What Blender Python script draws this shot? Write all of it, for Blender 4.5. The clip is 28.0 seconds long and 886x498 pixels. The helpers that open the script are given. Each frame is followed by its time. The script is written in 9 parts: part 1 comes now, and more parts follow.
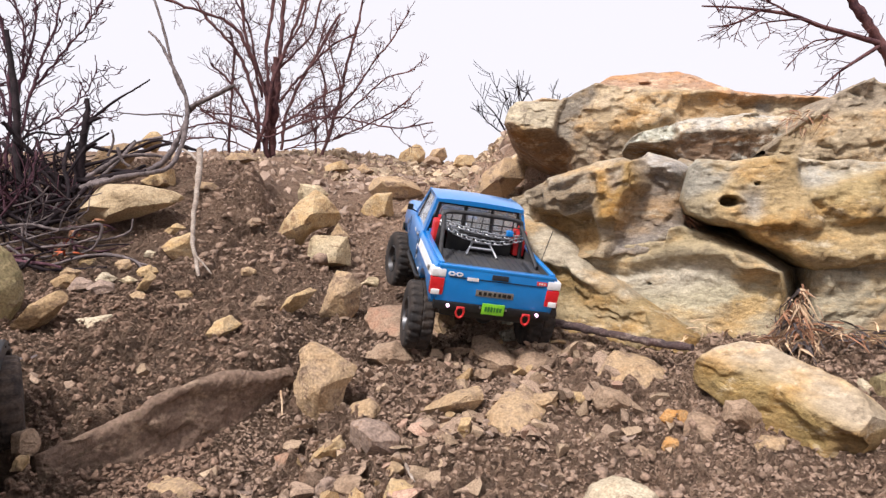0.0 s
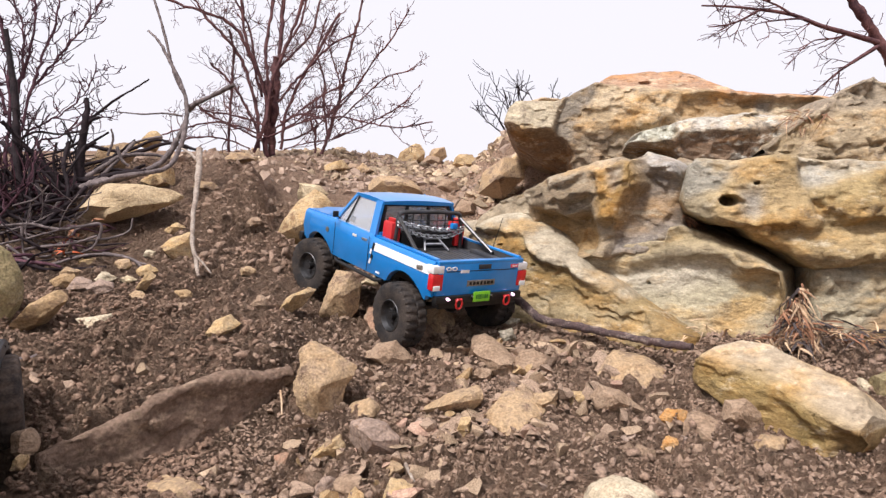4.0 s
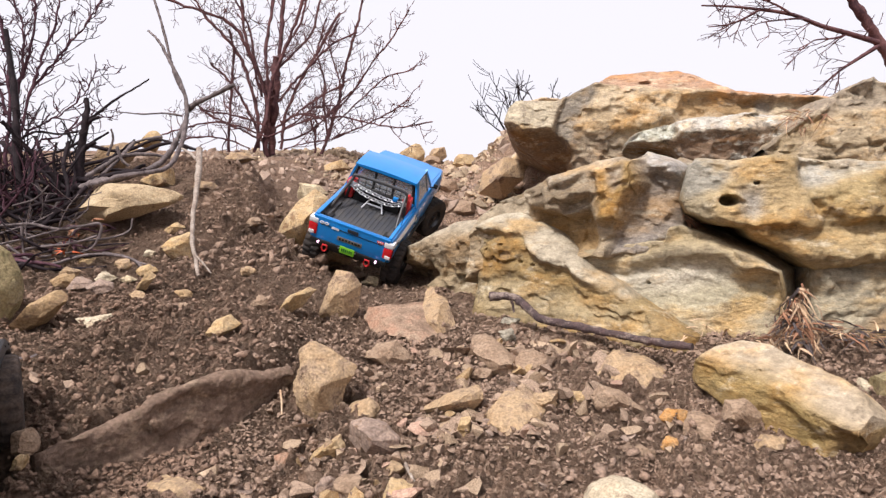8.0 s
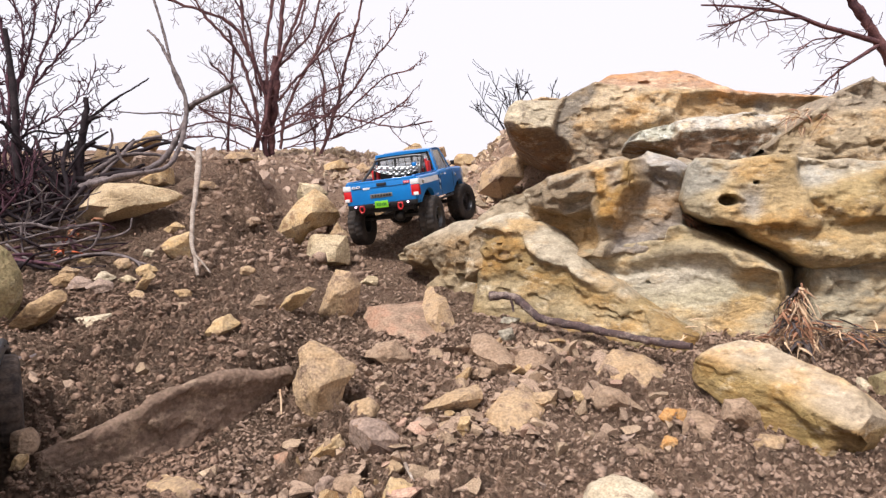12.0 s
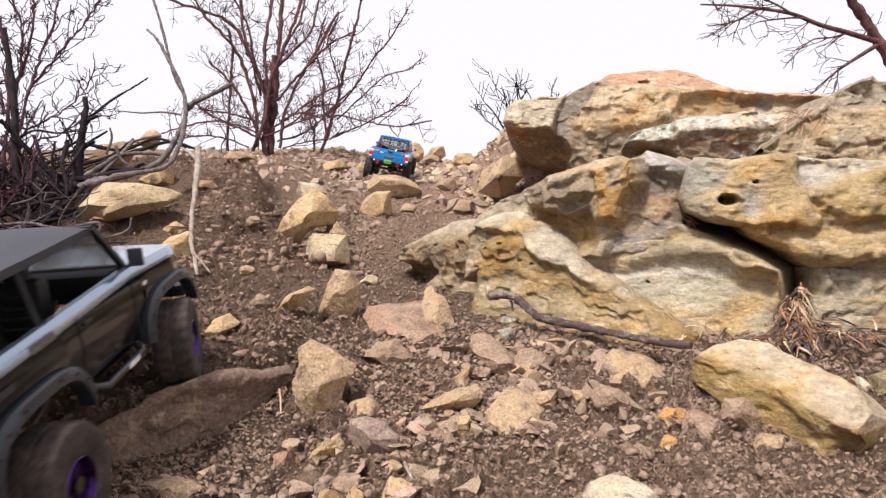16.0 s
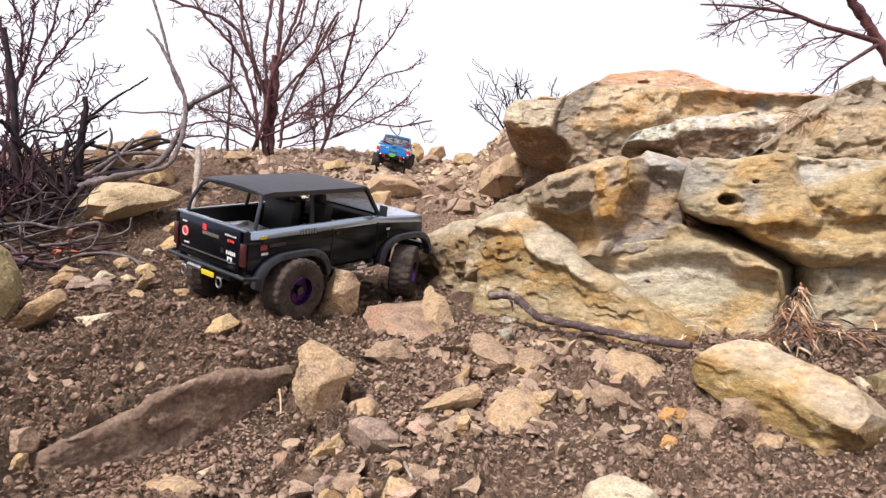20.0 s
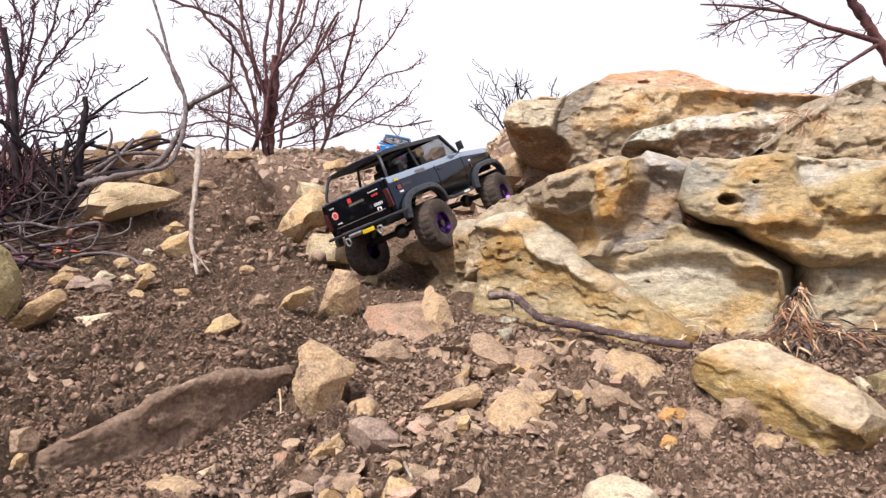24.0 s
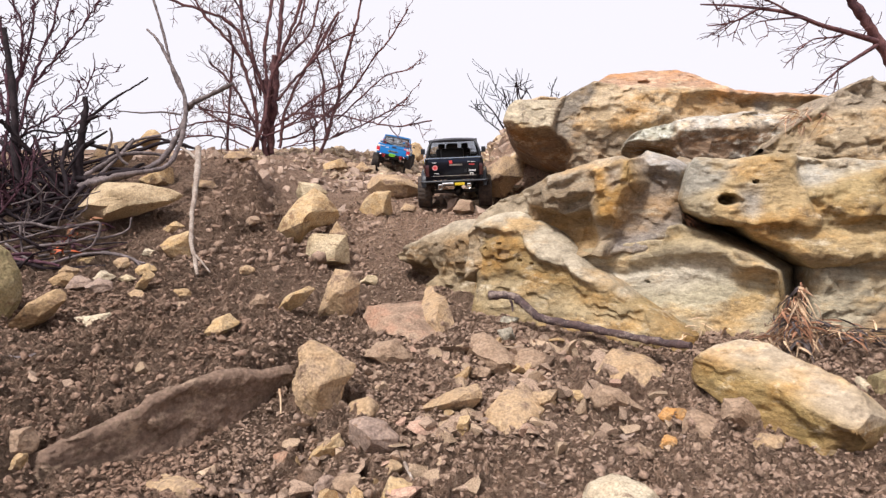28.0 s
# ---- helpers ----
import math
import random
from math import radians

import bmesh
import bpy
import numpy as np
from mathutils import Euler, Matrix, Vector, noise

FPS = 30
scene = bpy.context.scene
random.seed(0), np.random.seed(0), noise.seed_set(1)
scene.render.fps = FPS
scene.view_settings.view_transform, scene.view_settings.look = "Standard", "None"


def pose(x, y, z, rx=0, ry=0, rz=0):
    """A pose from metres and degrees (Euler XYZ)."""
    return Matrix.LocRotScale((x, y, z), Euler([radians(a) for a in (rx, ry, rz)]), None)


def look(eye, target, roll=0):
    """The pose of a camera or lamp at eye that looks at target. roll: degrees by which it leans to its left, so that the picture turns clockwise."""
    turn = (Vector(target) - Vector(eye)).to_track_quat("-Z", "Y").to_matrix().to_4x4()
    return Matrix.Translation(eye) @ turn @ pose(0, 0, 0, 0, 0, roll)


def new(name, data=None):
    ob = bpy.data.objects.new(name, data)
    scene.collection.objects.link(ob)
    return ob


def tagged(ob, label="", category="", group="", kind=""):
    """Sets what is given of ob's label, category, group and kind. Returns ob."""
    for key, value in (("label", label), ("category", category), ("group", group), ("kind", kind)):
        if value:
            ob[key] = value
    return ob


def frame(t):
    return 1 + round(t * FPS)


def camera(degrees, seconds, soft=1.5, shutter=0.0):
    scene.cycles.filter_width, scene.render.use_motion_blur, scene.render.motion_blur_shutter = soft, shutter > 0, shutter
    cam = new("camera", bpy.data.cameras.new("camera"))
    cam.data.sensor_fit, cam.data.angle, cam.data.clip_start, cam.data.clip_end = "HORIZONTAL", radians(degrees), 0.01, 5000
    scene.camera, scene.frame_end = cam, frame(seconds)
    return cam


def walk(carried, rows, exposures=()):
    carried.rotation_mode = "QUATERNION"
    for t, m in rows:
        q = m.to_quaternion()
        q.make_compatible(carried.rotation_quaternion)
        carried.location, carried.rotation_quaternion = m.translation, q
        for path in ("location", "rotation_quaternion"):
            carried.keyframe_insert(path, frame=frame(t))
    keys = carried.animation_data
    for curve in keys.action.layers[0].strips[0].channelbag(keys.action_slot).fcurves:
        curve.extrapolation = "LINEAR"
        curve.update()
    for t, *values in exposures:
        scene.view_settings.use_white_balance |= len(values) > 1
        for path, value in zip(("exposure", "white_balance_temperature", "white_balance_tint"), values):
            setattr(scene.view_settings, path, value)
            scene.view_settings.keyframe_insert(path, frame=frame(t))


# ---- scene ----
# ---- the camera: on the ground, nearly still ----
cam = camera(66.0, 28.0, soft=1.35, shutter=0.3)
EYE = (0.0, 0.0, 0.36)


def aim(yaw, pitch):
    return pose(*EYE, 90 + pitch, 0, yaw)


walk(cam, [(0.0, aim(0.11, -1.858)), (2.5, aim(0.085, -1.895)), (9.0, aim(0.076, -1.915)), (12.5, aim(0.033, -1.957)),
           (14.5, aim(0.0, -1.99)), (20.0, aim(0.0, -2.0)), (28.0, aim(0.0, -2.0))],
     exposures=[(0.0, 0.28), (6.0, 0.28), (12.0, 0.32), (15.0, 0.33), (19.0, 0.38), (24.0, 0.45), (27.0, 0.50), (28.0, 0.28)])

# ---- overcast daylight ----
world = bpy.data.worlds.new("sky")
scene.world = world
world.use_nodes = True
wn, wl = world.node_tree.nodes, world.node_tree.links
wn.clear()
sky = wn.new("ShaderNodeTexSky")
sky.sky_type = "NISHITA"
sky.sun_disc = False
sky.sun_elevation, sky.sun_rotation = radians(60), radians(213)
sky.air_density, sky.dust_density, sky.ozone_density = 1.0, 6.0, 1.0
haze = wn.new("ShaderNodeMix")
haze.data_type = "RGBA"
haze.inputs[0].default_value = 0.88
haze.inputs[7].default_value = (11.3, 10.95, 12.0, 1)
back = wn.new("ShaderNodeBackground")
back.inputs[1].default_value = 0.078
wout = wn.new("ShaderNodeOutputWorld")
wl.new(sky.outputs[0], haze.inputs[6])
wl.new(haze.outputs[2], back.inputs[0])
wl.new(back.outputs[0], wout.inputs[0])
sun = new("sun", bpy.data.lights.new("sun", "SUN"))
sun.data.energy, sun.data.angle, sun.data.color = 4.3, radians(10), (1.0, 0.96, 0.95)
sun.matrix_world = look((-1.5, -1.2, 3.6), (0, 1.0, 0))


# ---- shapes ----
def smooth(t):
    t = np.clip(t, 0.0, 1.0)
    return t * t * (3.0 - 2.0 * t)


def knots(v, at, values):
    return np.interp(v, at, values)


def lattice(ix, iy, iz, seed):
    h = (ix * 374761393 + iy * 668265263 + iz * 2147483647 + seed * 974634777) & 0xFFFFFFFF
    h = ((h ^ (h >> 13)) * 1274126177) & 0xFFFFFFFF
    h = ((h ^ (h >> 16)) * 2246822519) & 0xFFFFFFFF
    return ((h ^ (h >> 15)) & 0xFFFFFF) / float(0xFFFFFF) * 2.0 - 1.0


def value_noise(x, y, z, seed=0):
    fx, fy, fz = np.floor(x), np.floor(y), np.floor(z)
    ix, iy, iz = fx.astype(np.int64), fy.astype(np.int64), fz.astype(np.int64)
    tx, ty, tz = smooth(x - fx), smooth(y - fy), smooth(z - fz)
    out = 0.0
    for a in (0, 1):
        for b in (0, 1):
            for c in (0, 1):
                w = (tx if a else 1 - tx) * (ty if b else 1 - ty) * (tz if c else 1 - tz)
                out = out + w * lattice(ix + a, iy + b, iz + c, seed)
    return out


def fractal(x, y, z, size, octaves=4, seed=0, gain=0.5):
    out, amp, f = 0.0, 1.0, 1.0 / size
    for k in range(octaves):
        out = out + amp * value_noise(x * f + 17.3 * k, y * f - 9.1 * k, z * f + 4.7 * k, seed + k)
        amp, f = amp * gain, f * 2.03
    return out


def slope_height(x, y):
    """The lie of the land, without clods: a gully climbing to a ridge, a bank to its left, rubble under the outcrop to its right."""
    x, y = np.asarray(x, float), np.asarray(y, float)
    z = knots(y, (-40, -2, 0.3, 0.8, 1.0, 1.2, 1.45, 1.65, 1.9, 2.2, 2.6, 3.2, 3.8, 4.5, 5.2, 5.9, 8, 20, 300, 4000),
              (-1.2, -0.2, -0.05, 0.05, 0.11, 0.165, 0.20, 0.225, 0.30, 0.375, 0.45, 0.545, 0.625, 0.72, 0.86, 0.86, 0.3, -1.0, -6.0, -60.0))
    edge = knots(y, (0.4, 0.70, 0.753, 0.79, 0.85, 1.0, 1.3, 1.5, 1.65, 1.8, 2.0, 2.4, 2.8, 3.2, 4.5), (-0.78, -0.57, -0.462, -0.418, -0.362, -0.225, -0.13, -0.12, -0.20, -0.37, -0.48, -0.60, -0.56, -0.50, -0.2))
    wide = knots(y, (0.4, 1.0, 1.15, 1.4, 1.65, 1.85, 2.0, 2.4, 3.0, 4.5), (0.03, 0.03, 0.12, 0.32, 0.26, 0.13, 0.10, 0.10, 0.35, 0.6))
    rise = knots(y, (-1, 0.4, 0.75, 1.0, 1.3, 1.5, 1.7, 2.0, 2.4, 2.8, 3.2, 4.5, 7), (0.0, 0.08, 0.075, 0.06, 0.055, 0.06, 0.115, 0.18, 0.18, 0.11, 0.10, 0.05, 0.0))
    z = z + rise * smooth((edge - x) / wide)
    z = z - 0.10 * knots(y, (3.4, 4.2, 5.2, 6.5), (0, 1, 1, 0)) * np.clip(x + 0.35, -0.3, 0.22)
    behind = (x - 0.49) * 0.69 + (y - 1.09) * 0.72
    far = knots(y, (-2, 0.6, 5.0, 7.0), (0.0, 1.0, 1.0, 0.0))
    z = z + far * smooth((behind - 0.28) / 0.25) * (0.10 * (1 - smooth((y - 1.9) / 0.3)) * smooth((x + 0.25) / 0.2) + 0.13 * smooth((x - 0.22) / 0.45) * (1 - smooth((y - 2.6) / 1.2)))
    z = z + 0.04 * smooth((x - 0.25) / 0.4) * knots(y, (0.2, 0.9, 1.4, 2.0), (0, 1, 1, 0))
    z = z + 0.27 * knots(y, (2.35, 2.75, 3.2, 3.9, 5.0), (0, 0.75, 1, 0.8, 0)) * smooth((x - knots(y, (2.4, 2.8, 3.2, 4.0), (0.24, 0.18, 0.10, 0.08))) / 0.26)
    u, v = (x + 0.430) * 0.649 + (y - 0.753) * 0.760, (y - 0.753) * 0.649 - (x + 0.430) * 0.760
    z = z + 0.052 * knots(u, (-0.8, -0.35, -0.02, 0.04, 0.10, 0.16, 0.21), (0, 0.85, 1, 0.8, 0.42, 0.1, 0)) * smooth((0.015 - v) / 0.03) * smooth((v + 0.36) / 0.2)
    z = z - 0.045 * np.exp(-((x + 0.555) ** 2 + (y - 0.77) ** 2) / 0.0028)
    # ruts where the wheels have dug in beside the standing stone
    z = z - 0.016 * np.exp(-((x + 0.275) / 0.075) ** 2 - ((y - 1.20) / 0.09) ** 2) - 0.026 * np.exp(-((x + 0.44) / 0.09) ** 2 - ((y - 1.30) / 0.14) ** 2)
    return z + 0.006 * fractal(x, y, 0 * x, 0.22, 3, 5) * np.clip(y * 0.8, 0.3, 3)


def mesh_of(name, verts, faces, material=None, sharp=None):
    me = bpy.data.meshes.new(name)
    me.from_pydata([tuple(v) for v in verts], [], [tuple(f) for f in faces])
    if material:
        me.materials.append(material)
    if sharp is not None:
        me.polygons.foreach_set("use_smooth", [True] * len(me.polygons))
        me.update()
        me.set_sharp_from_angle(angle=radians(sharp))
    me.update()
    return me


def part(name, bm, material, parent, label="", sharp=35):
    """Links a bmesh as one mesh object under a thing or a part."""
    bmesh.ops.recalc_face_normals(bm, faces=bm.faces)
    me = bpy.data.meshes.new(name)
    bm.to_mesh(me)
    bm.free()
    me.materials.append(material)
    me.polygons.foreach_set("use_smooth", [True] * len(me.polygons))
    me.set_sharp_from_angle(angle=radians(sharp))
    ob = new(name, me)
    ob.parent = parent
    if label:
        tagged(ob, label)
    return ob


def thing(name, label, category, m=None, group=""):
    ob = new(name)
    ob.empty_display_size = 0.05
    if m is not None:
        ob.matrix_world = m
    return tagged(ob, label, category, group)


def box(size, at=(0, 0, 0), bevel=0.0, turn=(0, 0, 0), bm=None):
    bm = bm or bmesh.new()
    made = bmesh.ops.create_cube(bm, size=1.0, matrix=pose(*at, *turn) @ Matrix.Diagonal((*size, 1)))
    if bevel:
        edges = {e for v in made["verts"] for e in v.link_edges}
        bmesh.ops.bevel(bm, geom=list(edges), offset=bevel, segments=2, affect="EDGES", profile=0.6)
    return bm


def prism(bottom, top, bm=None):
    """A solid between two rings of as many points."""
    bm = bm or bmesh.new()
    a, b = [bm.verts.new(p) for p in bottom], [bm.verts.new(p) for p in top]
    n = len(a)
    for i in range(n):
        bm.faces.new((a[i], a[(i + 1) % n], b[(i + 1) % n], b[i]))
    bm.faces.new(a[::-1])
    bm.faces.new(b)
    return bm


def loft(rings, closed=True, caps=True, bm=None):
    bm = bm or bmesh.new()
    rows = [[bm.verts.new(p) for p in r] for r in rings]
    for a, b in zip(rows, rows[1:]):
        n = len(a)
        for i in range(n if closed else n - 1):
            bm.faces.new((a[i], a[(i + 1) % n], b[(i + 1) % n], b[i]))
    if caps and closed:
        bm.faces.new(rows[0][::-1])
        bm.faces.new(rows[-1])
    return bm


def lathe_x(profile, n=32, bm=None, at=(0, 0, 0)):
    """Turns (x, r) points about the x axis; the profile closes on itself."""
    rings = []
    for k in range(n):
        c, s = math.cos(2 * math.pi * k / n), math.sin(2 * math.pi * k / n)
        rings.append([(at[0] + x, at[1] + r * c, at[2] + r * s) for x, r in profile])
    bm = bm or bmesh.new()
    rows = [[bm.verts.new(p) for p in r] for r in rings]
    m = len(profile)
    for k in range(n):
        a, b = rows[k], rows[(k + 1) % n]
        for i in range(m):
            bm.faces.new((a[i], a[(i + 1) % m], b[(i + 1) % m], b[i]))
    return bm


def rod(points, radius, sides=8, bm=None, closed=False):
    """A tube along points; radius may be one number or one a point."""
    bm = bm or bmesh.new()
    pts = [Vector(p) for p in points]
    radii = radius if isinstance(radius, (list, tuple)) else [radius] * len(pts)
    rows, up = [], Vector((0.31, 0.17, 0.94))
    for i, p in enumerate(pts):
        if closed:
            way = pts[(i + 1) % len(pts)] - pts[i - 1]
        else:
            way = pts[min(i + 1, len(pts) - 1)] - pts[max(i - 1, 0)]
        way.normalize()
        side = way.cross(up)
        if side.length < 0.05:
            side = way.cross(Vector((1, 0, 0)))
        side.normalize()
        over = side.cross(way)
        rows.append([bm.verts.new(p + radii[i] * (math.cos(a) * side + math.sin(a) * over)) for a in [2 * math.pi * k / sides for k in range(sides)]])
    pairs = list(zip(rows, rows[1:])) + ([(rows[-1], rows[0])] if closed else [])
    for a, b in pairs:
        for i in range(sides):
            bm.faces.new((a[i], a[(i + 1) % sides], b[(i + 1) % sides], b[i]))
    if not closed:
        bm.faces.new(rows[0][::-1])
        bm.faces.new(rows[-1])
    return bm


def bent(points, n=4):
    """Catmull-Rom points through the given ones."""
    p = [Vector(q) for q in points]
    p = [2 * p[0] - p[1]] + p + [2 * p[-1] - p[-2]]
    out = []
    for i in range(1, len(p) - 2):
        for k in range(n):
            t = k / n
            out.append(0.5 * (2 * p[i] + (p[i + 1] - p[i - 1]) * t + (2 * p[i - 1] - 5 * p[i] + 4 * p[i + 1] - p[i + 2]) * t * t
                              + (3 * p[i] - 3 * p[i + 1] + p[i + 2] - p[i - 1]) * t ** 3))
    return out + [p[-2]]


def disc(radius, depth, at, axis="Y", n=20, bm=None):
    bm = bm or bmesh.new()
    turn = {"X": pose(0, 0, 0, 0, 90, 0), "Y": pose(0, 0, 0, 90, 0, 0), "Z": Matrix()}[axis]
    bmesh.ops.create_cone(bm, cap_ends=True, segments=n, radius1=radius, radius2=radius, depth=depth, matrix=Matrix.Translation(at) @ turn)
    return bm


# ---- materials ----
def material(name, colour, rough=0.6, metal=0.0, second=None, size=0.05, grain=0.004, bump=0.0, bump_size=0.01, third=None, third_size=0.2, spec=0.5, emit=0.0, coat=0.0, alpha=None, vary=0.0, hard=(0.4, 0.62), third_hard=(0.52, 0.62), stain=None, stain_size=0.02, strata=1.0):
    """A plain surface with colour variation at two scales, fine grain and bump, in object space."""
    m = bpy.data.materials.new(name)
    m.use_nodes = True
    nt = m.node_tree
    n, l = nt.nodes, nt.links
    b = n["Principled BSDF"]
    b.inputs["Roughness"].default_value, b.inputs["Metallic"].default_value = rough, metal
    b.inputs["Specular IOR Level"].default_value = spec
    b.inputs["Coat Weight"].default_value = coat
    b.inputs["Coat Roughness"].default_value = 0.08
    co = n.new("ShaderNodeTexCoord")
    base = n.new("ShaderNodeRGB")
    base.outputs[0].default_value = (*colour, 1)
    out = base.outputs[0]

    def blend(out, other, scale, low, high, detail=6):
        t = n.new("ShaderNodeTexNoise")
        t.inputs["Scale"].default_value, t.inputs["Detail"].default_value, t.inputs["Roughness"].default_value = 1.0 / scale, detail, 0.7
        if strata != 1.0:
            mp = n.new("ShaderNodeMapping")
            mp.inputs["Scale"].default_value = (1, 1, strata)
            l.new(co.outputs["Object"], mp.inputs["Vector"])
            l.new(mp.outputs[0], t.inputs["Vector"])
        else:
            l.new(co.outputs["Object"], t.inputs["Vector"])
        r = n.new("ShaderNodeMapRange")
        r.inputs[1].default_value, r.inputs[2].default_value = low, high
        l.new(t.outputs[0], r.inputs[0])
        mix = n.new("ShaderNodeMix")
        mix.data_type = "RGBA"
        l.new(r.outputs[0], mix.inputs[0])
        l.new(out, mix.inputs[6])
        mix.inputs[7].default_value = (*other, 1)
        return mix.outputs[2]

    if second:
        out = blend(out, second, size, *hard)
    if third:
        out = blend(out, third, third_size, *third_hard)
    if stain:
        out = blend(out, stain, stain_size, 0.56, 0.66)
    if grain:
        t = n.new("ShaderNodeTexNoise")
        t.inputs["Scale"].default_value, t.inputs["Detail"].default_value = 1.0 / grain, 4
        l.new(co.outputs["Object"], t.inputs["Vector"])
        r = n.new("ShaderNodeMapRange")
        r.inputs[1].default_value, r.inputs[2].default_value, r.inputs[3].default_value, r.inputs[4].default_value = 0.32, 0.68, 0.70, 1.26
        l.new(t.outputs[0], r.inputs[0])
        mul = n.new("ShaderNodeMix")
        mul.data_type, mul.blend_type = "RGBA", "MULTIPLY"
        mul.inputs[0].default_value = 1.0
        l.new(out, mul.inputs[6])
        l.new(r.outputs[0], mul.inputs[7])
        out = mul.outputs[2]
    if vary:
        info = n.new("ShaderNodeObjectInfo")
        geo = n.new("ShaderNodeNewGeometry")
        add = n.new("ShaderNodeMath")
        add.operation = "ADD"
        l.new(info.outputs["Random"], add.inputs[0])
        l.new(geo.outputs["Random Per Island"], add.inputs[1])
        fr = n.new("ShaderNodeMath")
        fr.operation = "FRACT"
        l.new(add.outputs[0], fr.inputs[0])
        hs = n.new("ShaderNodeHueSaturation")
        r = n.new("ShaderNodeMapRange")
        r.inputs[3].default_value, r.inputs[4].default_value = 1 - vary, 1 + vary
        l.new(fr.outputs[0], r.inputs[0])
        l.new(r.outputs[0], hs.inputs["Value"])
        l.new(out, hs.inputs["Color"])
        out = hs.outputs[0]
    l.new(out, b.inputs["Base Color"])
    if bump:
        t = n.new("ShaderNodeTexNoise")
        t.inputs["Scale"].default_value, t.inputs["Detail"].default_value, t.inputs["Roughness"].default_value = 1.0 / bump_size, 8, 0.65
        l.new(co.outputs["Object"], t.inputs["Vector"])
        bp = n.new("ShaderNodeBump")
        bp.inputs["Distance"].default_value, bp.inputs["Strength"].default_value = bump, 1.0
        l.new(t.outputs[0], bp.inputs["Height"])
        l.new(bp.outputs[0], b.inputs["Normal"])
    if emit:
        b.inputs["Emission Color"].default_value, b.inputs["Emission Strength"].default_value = (*colour, 1), emit
    if alpha is not None:
        b.inputs["Transmission Weight"].default_value = alpha
        b.inputs["IOR"].default_value = 1.05
    return m


def soil_material():
    """Crumbled damp earth: light dry crumbs over gaps whose shade is put into the colour."""
    m = bpy.data.materials.new("damp_soil")
    m.use_nodes = True
    n, l = m.node_tree.nodes, m.node_tree.links
    b = n["Principled BSDF"]
    b.inputs["Roughness"].default_value, b.inputs["Specular IOR Level"].default_value = 0.95, 0.2
    co = n.new("ShaderNodeTexCoord")

    def noise(scale, detail, rough=0.65):
        t = n.new("ShaderNodeTexNoise")
        t.inputs["Scale"].default_value, t.inputs["Detail"].default_value, t.inputs["Roughness"].default_value = 1.0 / scale, detail, rough
        l.new(co.outputs["Object"], t.inputs["Vector"])
        return t.outputs[0]

    def ramp(src, stops):
        r = n.new("ShaderNodeValToRGB")
        e = r.color_ramp.elements
        e[0].position, e[0].color = stops[0][0], (*stops[0][1], 1)
        e[1].position, e[1].color = stops[-1][0], (*stops[-1][1], 1)
        for p, c in stops[1:-1]:
            e.new(p).color = (*c, 1)
        l.new(src, r.inputs[0])
        return r.outputs[0]

    def mul(a, z):
        x = n.new("ShaderNodeMix")
        x.data_type, x.blend_type = "RGBA", "MULTIPLY"
        x.inputs[0].default_value = 1.0
        l.new(a, x.inputs[6])
        l.new(z, x.inputs[7])
        return x.outputs[2]

    # one noise for bump and colour: hollows get their shade from the ramp
    crumb = noise(0.009, 5, 0.7)
    out = ramp(crumb, [(0.32, (0.145, 0.090, 0.060)), (0.45, (0.248, 0.161, 0.112)), (0.56, (0.318, 0.216, 0.154)), (0.70, (0.40, 0.288, 0.212))])
    out = mul(out, ramp(noise(0.22, 4), [(0.36, (0.84, 0.81, 0.79)), (0.60, (1.14, 1.13, 1.12))]))
    # the soil gets darker towards the bank left of the track
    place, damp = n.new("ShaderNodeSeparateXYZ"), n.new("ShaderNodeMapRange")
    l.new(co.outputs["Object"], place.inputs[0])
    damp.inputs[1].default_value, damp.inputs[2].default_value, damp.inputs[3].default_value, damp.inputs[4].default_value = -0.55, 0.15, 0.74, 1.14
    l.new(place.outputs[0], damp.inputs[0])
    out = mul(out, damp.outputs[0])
    # and lighter on the upper slope
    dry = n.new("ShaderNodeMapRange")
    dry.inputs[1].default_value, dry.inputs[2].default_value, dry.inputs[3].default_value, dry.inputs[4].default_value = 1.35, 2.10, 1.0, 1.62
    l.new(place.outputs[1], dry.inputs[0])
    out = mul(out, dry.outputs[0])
    l.new(out, b.inputs["Base Color"])
    bp, bq = n.new("ShaderNodeBump"), n.new("ShaderNodeBump")
    bp.inputs["Distance"].default_value, bq.inputs["Distance"].default_value = 0.016, 0.008
    l.new(noise(0.018, 7, 0.7), bp.inputs["Height"])
    l.new(crumb, bq.inputs["Height"])
    l.new(bp.outputs[0], bq.inputs["Normal"])
    l.new(bq.outputs[0], b.inputs["Normal"])
    return m


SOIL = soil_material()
DARKCLOD = material("dark_soil_clods", (0.200, 0.126, 0.088), 0.95, second=(0.285, 0.190, 0.137), size=0.05, grain=0.003, bump=0.004, bump_size=0.006, spec=0.2, vary=0.17)
CLOD = material("soil_clods", (0.245, 0.163, 0.116), 0.95, second=(0.32, 0.224, 0.166), size=0.05, grain=0.003, bump=0.004, bump_size=0.006, spec=0.2, vary=0.17)
PEBBLE = material("mixed_pebbles", (0.205, 0.138, 0.095), 0.9, second=(0.29, 0.205, 0.146), size=0.05, grain=0.003, bump=0.002, bump_size=0.005, spec=0.25, vary=0.24)
PALEGRAVEL = material("pale_gravel", (0.29, 0.205, 0.155), 0.9, second=(0.37, 0.275, 0.21), size=0.05, grain=0.003, bump=0.002, bump_size=0.005, spec=0.25, vary=0.24)
